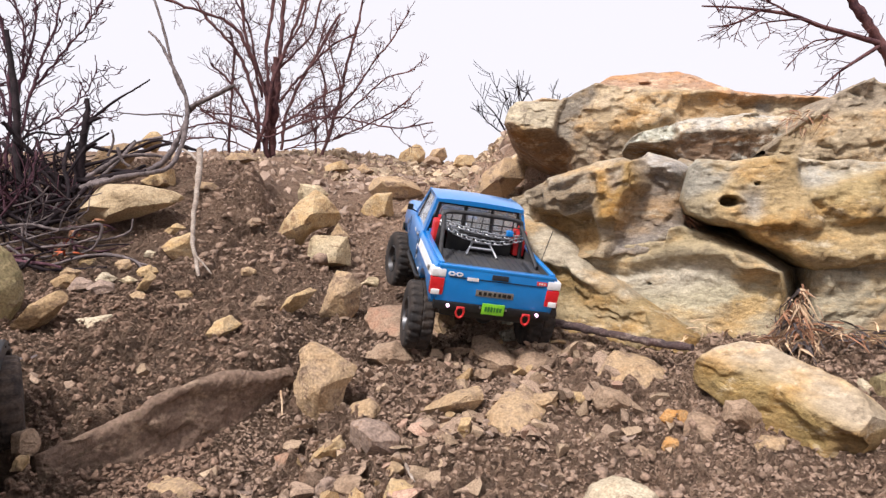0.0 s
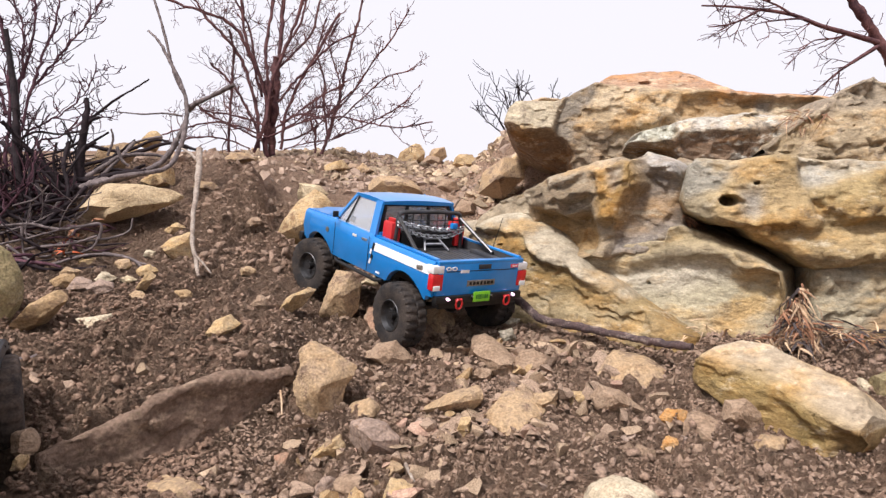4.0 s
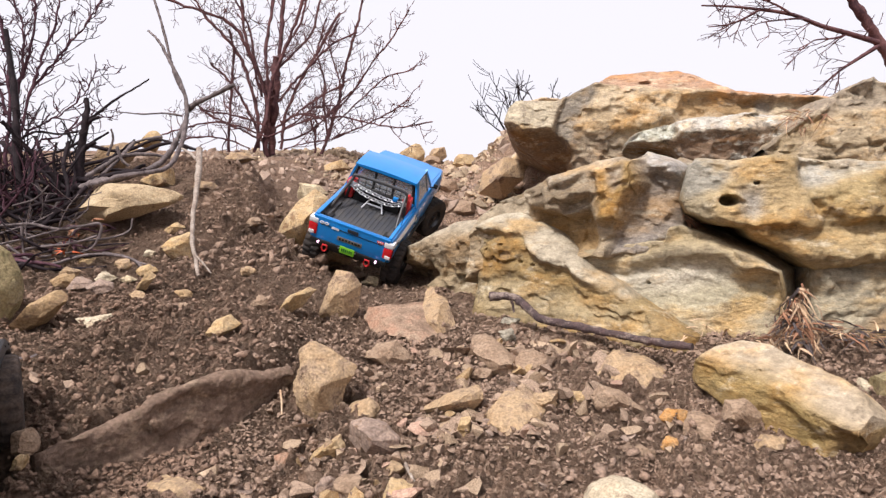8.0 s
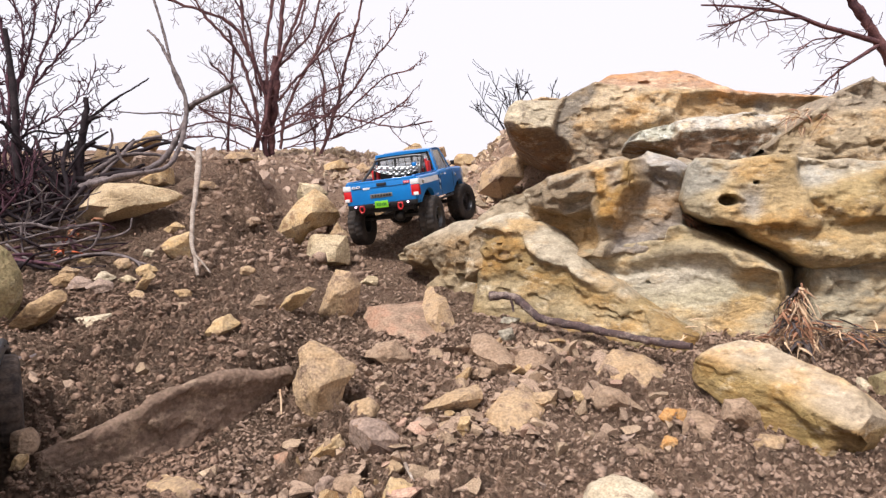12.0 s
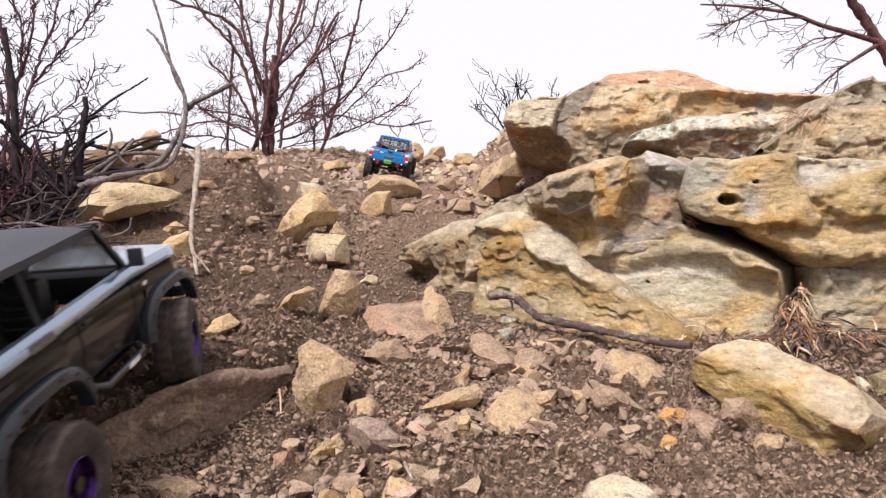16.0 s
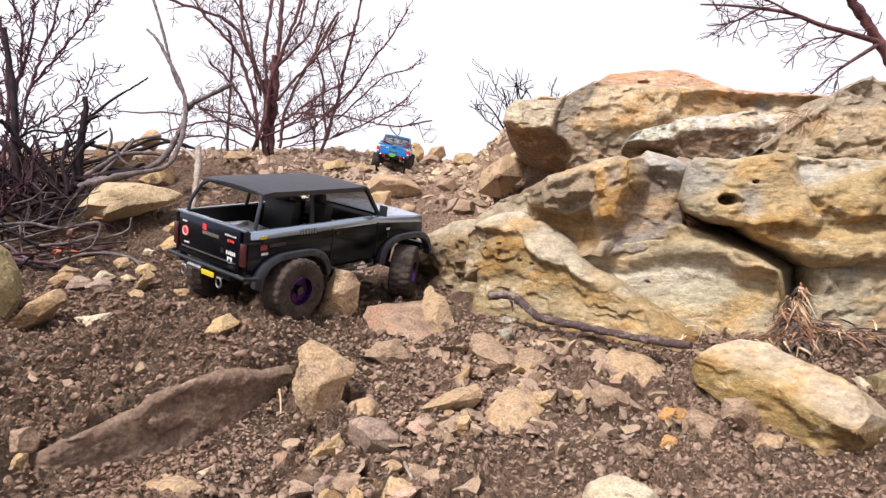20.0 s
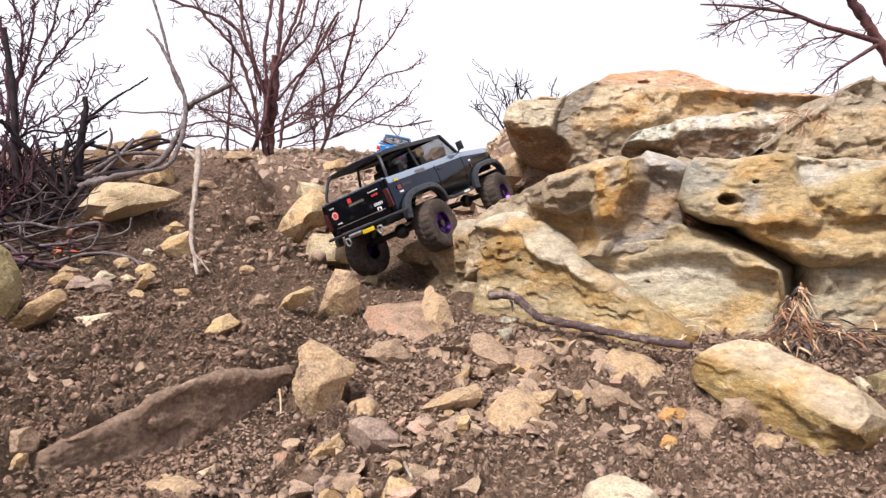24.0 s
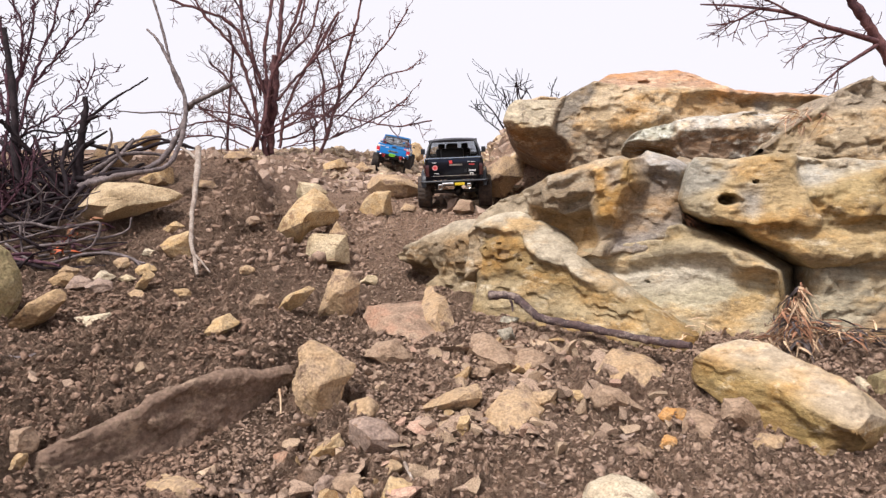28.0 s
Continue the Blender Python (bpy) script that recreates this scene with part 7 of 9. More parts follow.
bush("small_bush", "small bare bush behind the outcrop", [
    (0.40, 3.90, 0.86, 0.0, 0, 0.24, 0.010), (0.39, 3.92, 0.86, -0.9, 0, 0.24, 0.007), (0.42, 3.90, 0.86, -0.3, 0, 0.3, 0.006), (0.38, 3.9, 0.86, -1.6, 0, 0.22, 0.005)],
    52, DARKWOOD, 2, 0.0019, (3, 5))
bush("small_bush", "small bare bush with upright twigs", [
    (0.64, 4.00, 0.88, 0.1, 0, 0.24, 0.008), (0.66, 4.02, 0.88, 0.8, 0, 0.26, 0.007), (0.62, 4.0, 0.88, -0.35, 0, 0.34, 0.005)],
    57, DARKWOOD, 2, 0.0019, (2, 4))


def blade(length, wide, droop, twist, seed):
    """A dry leaf blade: a folded strip that arches over."""
    rng, left, right, keel = random.Random(seed), [], [], []
    for k in range(8):
        f = k / 7
        w = wide * (0.5 + f * 1.6 if f < 0.3 else (1 - f) * 1.4 + 0.05)
        x, z = length * f * (1 - 0.15 * droop * f), length * (0.35 * f - droop * f * f)
        a = twist * f
        s = Vector((0, math.cos(a), math.sin(a))) * w
        c = Vector((x, 0, z)) + Vector([rng.uniform(-1, 1) * 0.002 for _ in range(3)])
        left.append(c + s)
        right.append(c - s)
        keel.append(c + Vector((0, 0, -w * 0.5)))
    v = [tuple(p) for p in left + keel + right]
    f = []
    for k in range(7):
        f += [(k, k + 1, 9 + k, 8 + k), (8 + k, 9 + k, 17 + k, 16 + k)]
    return v, f


def dry_clump(name, label, at, count, length, seed, spread=(-180, 180), looks=None, droop=(0.5, 1.4), wide=0.0028, scatter=0.02, heap=0.6):
    rng = random.Random(seed)
    root = thing(name, label, "dry grass")
    root.location = at
    shapes = []
    for k in range(6):
        v, f = blade(1.0, wide / length, rng.uniform(*droop), rng.uniform(-1.5, 1.5), seed + k)
        shapes.append([mesh_of("blade", v, f, m, 60) for m in (looks or (STRAW,))])
    for _ in range(count):
        ob = new("blade", rng.choice(rng.choice(shapes)))
        ob.parent = root
        s = length * rng.uniform(0.5, 1.2)
        ob.matrix_basis = pose(rng.gauss(0, scatter), rng.gauss(0, scatter), rng.gauss(0, scatter * heap), rng.uniform(-60, 60), rng.uniform(-15, 40), rng.uniform(*spread)) @ Matrix.Scale(s, 4)
    return root


REDLEAF = material("red_dry_leaf", (0.42, 0.05, 0.025), 0.7, second=(0.50, 0.15, 0.04), size=0.02, grain=0.003)
dry_clump("dry_leaf", "curled red dry leaf caught in twigs", (-0.861, 1.52, 0.304), 5, 0.030, 41, (0, 360), (REDLEAF,), (0.2, 0.8), 0.007, 0.012, 0.2)
dry_clump("dry_leaf", "curled orange dry leaf caught in twigs", (-0.84, 1.56, 0.337), 4, 0.026, 42, (0, 360), (RUST, REDLEAF), (0.2, 0.8), 0.006, 0.010, 0.2)
dry_clump("dry_grass", "tuft of rusty dry grass hanging from a crack", (0.556, 1.060, 0.262), 18, 0.022, 5, (190, 350), (STRAW, RUST, GREYWOOD), (1.6, 3.0), 0.0026, 0.006)
dry_clump("dry_grass", "dry tan leaves tangled below the crack", (0.550, 1.060, 0.240), 60, 0.026, 15, (0, 360), (STRAW, STRAW, RUST, GREYWOOD), (1.4, 3.2), 0.0020, 0.009)
dry_clump("dry_grass", "dry grass trailing down to the soil", (0.542, 1.052, 0.212), 90, 0.028, 16, (0, 360), (STRAW, RUST, GREYWOOD, RUST), (1.2, 3.0), 0.0020, 0.013)
dry_clump("dry_grass", "dry tan leaves heaped below the crack", (0.530, 1.045, 0.186), 60, 0.036, 6, (0, 360), (STRAW, STRAW, GREYWOOD, RUST), (0.4, 1.6), 0.0024, 0.022, 0.2)
dry_clump("dry_grass", "dry grass and roots along the outcrop foot", (0.60, 1.045, 0.200), 70, 0.042, 7, (0, 360), (STRAW, GREYWOOD, RUST), (0.2, 0.8), 0.002, 0.026, 0.2)
dry_clump("dry_grass", "matted dry roots and grass on dark soil", (0.665, 1.035, 0.192), 70, 0.042, 17, (0, 360), (STRAW, GREYWOOD, GREYWOOD, RUST), (0.2, 0.8), 0.0018, 0.028, 0.2)
dry_clump("dry_grass", "few dry blades by the outcrop foot", (0.415, 1.13, 0.185), 12, 0.05, 8, (0, 360), (STRAW,), (0.3, 0.9), 0.0015, 0.015)
dry_clump("dry_grass", "rusty dry needles caught between boulders", (0.80, 1.55, 0.60), 40, 0.07, 9, (160, 300), (RUST, STRAW), (0.5, 1.2), 0.0018, 0.022)
dry_clump("dry_grass", "rusty dry needles in a crack", (0.435, 1.24, 0.375), 16, 0.035, 10, (200, 340), (RUST,), (0.5, 1.8), 0.0016, 0.008)
dry_clump("dead_leaves", "few red dead leaves under the twigs", (-0.86, 1.62, 0.345), 12, 0.03, 11, (0, 360), (RUST,), (0.2, 0.8), 0.005, 0.035)


# ---- loose stones, gravel and clods ----
def lump(seed, sub=1, flat=0.72, cuts=8):
    bm = bmesh.new()
    bmesh.ops.create_icosphere(bm, subdivisions=sub, radius=1.0)
    v = np.array([tuple(q.co) for q in bm.verts])
    f = np.array([[q.index for q in face.verts] for face in bm.faces])
    bm.free()
    rng = np.random.default_rng(seed)
    v = v * (1.0 + 0.25 * fractal(v[:, 0] + seed * 5, v[:, 1], v[:, 2], 0.9, 2, seed))[:, None] + rng.normal(size=v.shape) * (0.22 if sub == 0 else 0.10 if sub == 1 else 0.0)
    for _ in range(cuts):
        w = rng.normal(size=3)
        w /= np.linalg.norm(w)
        d = v @ w
        over = d - d.max() * rng.uniform(0.32, 0.66)
        v = v - np.where(over > 0, over, 0)[:, None] * w
    return v * (rng.uniform(0.75, 1.25), rng.uniform(0.75, 1.1), flat * rng.uniform(0.8, 1.2)), f


def turns(n, rng, tilt):
    """Random rotations: any heading, some tilt."""
    a, b, c = rng.uniform(0, 2 * math.pi, n), rng.normal(0, tilt, n), rng.normal(0, tilt, n)
    ca, sa, cb, sb, cc, sc = np.cos(a), np.sin(a), np.cos(b), np.sin(b), np.cos(c), np.sin(c)
    m = np.empty((n, 3, 3))
    m[:, 0] = np.stack([ca * cb, ca * sb * sc - sa * cc, ca * sb * cc + sa * sc], 1)
    m[:, 1] = np.stack([sa * cb, sa * sb * sc + ca * cc, sa * sb * cc - ca * sc], 1)
    m[:, 2] = np.stack([-sb, cb * sc, cb * cc], 1)
    return m


def strewn(name, label, category, count, sizes, area, weight, material_of, seed, sub=1, sink=0.35, tilt=0.5, skew=2.2, soft=False):
    """One object of many small pieces lying on the ground."""
    rng = np.random.default_rng(seed)
    x, y = rng.uniform(area[0], area[1], count * 6), rng.uniform(area[2], area[3], count * 6)
    keep = rng.random(count * 6) < weight(x, y)
    x, y = x[keep][:count], y[keep][:count]
    n = len(x)
    s = sizes[0] * (sizes[1] / sizes[0]) ** (rng.random(n) ** skew)
    z = slope_height(x, y) + clod_height(x, y) + s * (0.7 - 2 * sink) * 0.6
    m = turns(n, rng, tilt)
    kinds = [lump(seed * 10 + k, sub) for k in range(8)]
    vs, fs, base = [], [], 0
    pick = rng.integers(0, 8, n)
    for k, (v, f) in enumerate(kinds):
        i = np.where(pick == k)[0]
        if not len(i):
            continue
        w = np.einsum("nij,vj->nvi", m[i], v) * s[i][:, None, None] + np.stack([x[i], y[i], z[i]], 1)[:, None, :]
        vs.append(w.reshape(-1, 3))
        fs.append((f[None] + (np.arange(len(i)) * len(v))[:, None, None] + base).reshape(-1, 3))
        base += len(i) * len(v)
    v, f = np.vstack(vs), np.vstack(fs)
    me = bpy.data.meshes.new(name)
    me.vertices.add(len(v))
    me.vertices.foreach_set("co", v.ravel())
    me.loops.add(f.size)
    me.loops.foreach_set("vertex_index", f.ravel().astype(np.int32))
    me.polygons.add(len(f))
    me.polygons.foreach_set("loop_start", np.arange(0, f.size, 3))
    me.polygons.foreach_set("use_smooth", np.full(len(f), soft))
    me.update(calc_edges=True)
    me.materials.append(material_of)
    return tagged(new(name, me), label, category, kind="stuff")


def by_bank(x, y):
    left = smooth((-0.12 - x) / 0.25)
    patch = 0.55 + 0.45 * fractal(x, y, 0 * x, 0.25, 2, 77)
    return np.clip((0.62 + 0.38 * left) * patch, 0.05, 1.0) * np.clip(1.6 - y * 0.35, 0.15, 1) * (0.30 + 0.70 * smooth((1.28 - y) / 0.3 + 0.5))


def by_track(x, y):
    middle = np.exp(-((x - 0.16) / 0.36) ** 2)
    patch = 0.5 + 0.5 * fractal(x, y, 0 * x, 0.2, 2, 78)
    return np.clip((0.2 * smooth((x + 0.3) / 0.3) + 0.01 + 0.8 * middle) * patch, 0.006, 1.0) * np.clip(1.7 - y * 0.45, 0.15, 1) * (0.35 + 0.65 * smooth((1.35 - y) / 0.3 + 0.5))


fine = lambda x, y: np.clip(by_bank(x, y) * 1.4, 0, 1)
strewn("soil_clods", "crumbled darker brown soil clods on the bank", "soil", 3800, (0.0040, 0.014), (-1.15, -0.28, 0.6, 2.6), by_bank, DARKCLOD, 3, 1, 0.15, soft=True)
strewn("soil_clods", "crumbled brown soil clods along the track", "soil", 4600, (0.0040, 0.013), (-0.28, 0.9, 0.6, 2.6), by_bank, CLOD, 13, 1, 0.15, soft=True)
strewn("soil_crumbs", "fine darker brown soil crumbs", "soil", 26000, (0.0022, 0.0065), (-1.1, -0.28, 0.6, 2.2), fine, DARKCLOD, 5, 0, 0.2)
strewn("soil_crumbs", "fine brown soil crumbs", "soil", 34000, (0.0022, 0.006), (-0.28, 0.95, 0.6, 2.2), fine, CLOD, 15, 0, 0.2)
strewn("gravel", "angular brown gravel along the track", "gravel", 2000, (0.0045, 0.014), (-0.9, 1.0, 0.6, 2.6), by_track, PEBBLE, 4, 1, 0.3, 0.5, 1.7)
strewn("fine_gravel", "fine brown gravel along the track", "gravel", 9000, (0.002, 0.005), (-0.9, 1.0, 0.6, 2.2), lambda x, y: np.clip(by_track(x, y) * 1.5, 0, 1), PEBBLE, 8, 0, 0.2)
strewn("soil_clods", "broken brown clods on the side of the mound", "soil", 1500, (0.005, 0.026), (-0.66, -0.20, 1.50, 2.45), lambda x, y: 0.5 + 0.45 * fractal(x, y, 0 * x, 0.14, 2, 83), CLOD, 23, 1, 0.3, 0.5, 2.6, soft=True)
strewn("far_gravel", "stony rubble up the slope", "gravel", 5200, (0.006, 0.05), (-1.9, 0.9, 2.3, 5.4), lambda x, y: 0.55 + 0.4 * fractal(x, y, 0 * x, 0.5, 2, 79), PALEGRAVEL, 6, 1, 0.3)

strewn("ridge_rubble", "tan angular rubble along the ridge", "rubble", 900, (0.014, 0.07), (-1.5, 0.6, 3.3, 5.3), lambda x, y: 0.35 + 0.5 * fractal(x, y, 0 * x, 0.4, 2, 80) + 0.3 * smooth((y - 4.2) / 0.8), RUBBLE, 16, 1, 0.25, 0.4)
strewn("bank_rubble", "brown rubble under the overhanging boulder", "rubble", 500, (0.010, 0.06), (0.08, 0.65, 2.45, 3.8), lambda x, y: 0.5 + 0 * x, RUBBLE, 17, 1, 0.25, 0.5)


def loose_stones():
    """Countable stones of two to five centimetres, each a thing of its own."""
    rng = np.random.default_rng(91)
    meshes = {}
    looks = ("tan", "brown", "brown", "brown", "purple", "tan", "brown", "brown", "tan", "brown", "ochre", "red", "tan")
    made = 0
    while made < 290:
        x, y = (rng.normal(0.08, 0.13), rng.uniform(0.86, 1.16)) if rng.random() < 0.5 else (rng.normal(-0.10, 0.07), rng.uniform(0.70, 0.86)) if rng.random() < 0.55 else (rng.uniform(-0.6, 0.75), rng.uniform(0.68, 1.6))
        if rng.random() > by_track(np.array([x]), np.array([y]))[0] * 1.2 + (0.35 if x < 0.04 and y < 0.96 else 0.0):
            continue
        look_of, kind = looks[rng.integers(len(looks))], int(rng.integers(7))
        if (look_of, kind) not in meshes:
            v, f = lump(400 + kind, 2, 0.62, 8)
            meshes[(look_of, kind)] = mesh_of("loose_stone", v, f, STONE_SMALL[look_of], 16)
        s = 0.0075 * (0.026 / 0.0075) ** (rng.random() ** 1.5)
        ob = new("small_stone", meshes[(look_of, kind)])
        z = float(slope_height(x, y)) + 0.5 * float(clod_height(np.array(x), np.array(y))) + s * 0.34
        ob.matrix_world = pose(x, y, z, rng.normal(0, 22), rng.normal(0, 22), rng.uniform(0, 360)) @ Matrix.Diagonal((s * rng.uniform(0.9, 1.3), s, s * rng.uniform(0.8, 1.1), 1))
        tagged(ob, {"tan": "small angular tan stone in gravel", "brown": "small angular brown stone in gravel", "purple": "small grey purple stone in gravel", "ochre": "small ochre stone in gravel", "red": "small reddish stone in gravel", "pale": "small pale stone in gravel"}[look_of], "stone", "loose stones")
        made += 1


STONE_SMALL = {
    "tan": material("small_tan_stone", (0.30, 0.212, 0.140), 0.9, second=(0.36, 0.262, 0.178), size=0.8, grain=0.1, bump=0.0012, bump_size=0.3, spec=0.25, vary=0.2),
    "brown": material("small_brown_stone", (0.245, 0.170, 0.120), 0.9, second=(0.315, 0.225, 0.162), size=0.8, grain=0.1, bump=0.0012, bump_size=0.3, spec=0.25, vary=0.25),
    "purple": material("small_purple_stone", (0.245, 0.178, 0.140), 0.88, second=(0.28, 0.205, 0.158), size=0.8, grain=0.1, bump=0.0010, bump_size=0.3, spec=0.3, vary=0.2),
    "ochre": material("small_ochre_stone", (0.34, 0.215, 0.105), 0.9, second=(0.38, 0.28, 0.165), size=0.8, grain=0.1, bump=0.0012, bump_size=0.3, spec=0.25, vary=0.2),
    "red": material("small_reddish_stone", (0.33, 0.20, 0.145), 0.9, second=(0.38, 0.26, 0.19), size=0.8, grain=0.1, bump=0.0012, bump_size=0.3, spec=0.25, vary=0.2),
    "pale": material("small_pale_stone", (0.36, 0.275, 0.19), 0.9, second=(0.36, 0.26, 0.17), size=0.8, grain=0.1, bump=0.0010, bump_size=0.3, spec=0.25, vary=0.15),
}
loose_stones()


# ---- the two model off-road vehicles: x to their right, y ahead, z up from the ground ----
BLUE = material("blue_paint", (0.005, 0.205, 0.58), 0.28, metal=0.1, second=(0.005, 0.18, 0.51), size=0.05, grain=0, coat=0.6)
BLACK = material("charcoal_metallic_paint", (0.022, 0.029, 0.047), 0.11, metal=0.9, second=(0.018, 0.023, 0.036), size=0.05, grain=0, coat=0.15)
# black paint turned grey blue: the sky's sheen put into the colour
SKYSHEEN = material("sky_sheen_on_black_paint", (0.30, 0.37, 0.46), 0.14, metal=0.75, second=(0.32, 0.38, 0.45), size=0.03, grain=0, coat=0.7)
CARGO = material("grey_cargo_cover", (0.17, 0.18, 0.20), 0.35, second=(0.11, 0.115, 0.13), size=0.02, grain=0.002, bump=0.003, bump_size=0.02)
# dark metallic hood coloured pale: the sky it mirrors is put into the colour
HOODSHEEN = material("sky_reflection_hood_paint", (0.46, 0.51, 0.57), 0.12, metal=0.9, second=(0.36, 0.42, 0.49), size=0.025, grain=0, coat=0.7)
CANVAS = material("black_canvas", (0.017, 0.018, 0.024), 0.5, second=(0.026, 0.026, 0.032), size=0.03, grain=0.002, bump=0.0006, bump_size=0.002)
PLASTIC = material("black_plastic", (0.008, 0.008, 0.009), 0.45, second=(0.016, 0.015, 0.014), size=0.03, grain=0, spec=0.3)
FLARE = material("grey_plastic", (0.013, 0.015, 0.021), 0.40, second=(0.022, 0.024, 0.030), size=0.03, grain=0)
LINER = material("bed_liner", (0.04, 0.042, 0.05), 0.5, second=(0.06, 0.056, 0.054), size=0.03, grain=0.002)
WHITE = material("white_decal", (0.75, 0.75, 0.76), 0.4, second=(0.6, 0.58, 0.55), size=0.02, grain=0)
RED = material("red_lens", (0.55, 0.015, 0.02), 0.2, second=(0.45, 0.01, 0.015), size=0.01, grain=0, coat=0.5)
DARKRED = material("dark_red_lens", (0.045, 0.008, 0.010), 0.25, grain=0, coat=0.5)
CANRED = material("red_plastic_can", (0.55, 0.02, 0.02), 0.4, second=(0.42, 0.02, 0.02), size=0.02, grain=0)
STEEL = material("bright_steel", (0.62, 0.63, 0.65), 0.3, metal=1.0, second=(0.45, 0.45, 0.46), size=0.01, grain=0)
DARKSTEEL = material("dark_steel", (0.09, 0.09, 0.095), 0.42, metal=0.9, second=(0.06, 0.055, 0.05), size=0.02, grain=0)
PURPLE = material("purple_anodised_rim", (0.075, 0.022, 0.15), 0.3, metal=0.9, second=(0.02, 0.012, 0.03), size=0.015, grain=0)
TYRE = material("dusty_rubber", (0.018, 0.016, 0.016), 0.85, second=(0.050, 0.038, 0.031), size=0.03, grain=0.003, spec=0.3)
MUDTYRE = material("muddy_rubber", (0.034, 0.027, 0.024), 0.9, second=(0.082, 0.058, 0.045), size=0.022, grain=0.003, spec=0.3)
GREEN = material("green_plate", (0.16, 0.48, 0.02), 0.4, second=(0.22, 0.55, 0.03), size=0.01, grain=0)
YELLOW = material("yellow_plate", (0.70, 0.52, 0.02), 0.4, second=(0.6, 0.42, 0.03), size=0.01, grain=0)
STICKER = material("red_sticker", (0.62, 0.05, 0.05), 0.4, grain=0)
REDDULL = material("dull_red_sticker", (0.22, 0.03, 0.035), 0.4, grain=0)
LED = material("lit_led", (1.0, 0.62, 0.9), 0.3, grain=0, emit=2.2)
BRASS = material("dull_badge", (0.30, 0.28, 0.25), 0.4, metal=0.6, second=(0.16, 0.14, 0.12), size=0.004, grain=0)
ALLOY = material("crumpled_silver_foil", (0.55, 0.56, 0.58), 0.35, metal=0.7, second=(0.35, 0.35, 0.36), size=0.02, grain=0, bump=0.003, bump_size=0.015)


def glass_material():
    m = bpy.data.materials.new("clear_plastic")
    m.use_nodes = True
    n, l = m.node_tree.nodes, m.node_tree.links
    clear, gloss, mix = n.new("ShaderNodeBsdfTransparent"), n.new("ShaderNodeBsdfGlossy"), n.new("ShaderNodeMixShader")
    clear.inputs[0].default_value = (0.78, 0.80, 0.82, 1)
    gloss.inputs[1].default_value = 0.08
    f, pw = n.new("ShaderNodeLayerWeight"), n.new("ShaderNodeMapRange")
    f.inputs[0].default_value = 0.3
    pw.inputs[1].default_value, pw.inputs[2].default_value, pw.inputs[3].default_value, pw.inputs[4].default_value = 0.1, 1.0, 0.14, 0.7
    l.new(f.outputs["Facing"], pw.inputs[0])
    l.new(pw.outputs[0], mix.inputs[0])
    l.new(clear.outputs[0], mix.inputs[1])
    l.new(gloss.outputs[0], mix.inputs[2])
    # scratches, and the sky's reflection put in as a whitish film
    sky_veil, film = n.new("ShaderNodeBsdfDiffuse"), n.new("ShaderNodeMixShader")
    sky_veil.inputs[0].default_value, film.inputs[0].default_value = (0.72, 0.73, 0.75, 1), 0.22
    l.new(mix.outputs[0], film.inputs[1])
    l.new(sky_veil.outputs[0], film.inputs[2])
    l.new(film.outputs[0], n["Material Output"].inputs[0])
    return m


GLASS = glass_material()


def pane(points, name, parent, thick=0.0012):
    a = [Vector(p) for p in points]
    w = (a[1] - a[0]).cross(a[2] - a[0]).normalized() * thick
    ob = part(name, prism(a, [p + w for p in a]), GLASS, parent, "clear plastic pane")
    ob.visible_shadow = False
    return ob


def beam(p, q, wide, deep, bm=None, ahead=(0, 1, 0)):
    """A square bar from p to q."""
    p, q = Vector(p), Vector(q)
    way = (q - p).normalized()
    a = Vector(ahead)
    a = (a - way * a.dot(way)).normalized()
    b = way.cross(a)
    ring = lambda o: [o + a * sa * deep / 2 + b * sb * wide / 2 for sa, sb in ((-1, -1), (1, -1), (1, 1), (-1, 1))]
    return prism(ring(p), ring(q), bm)


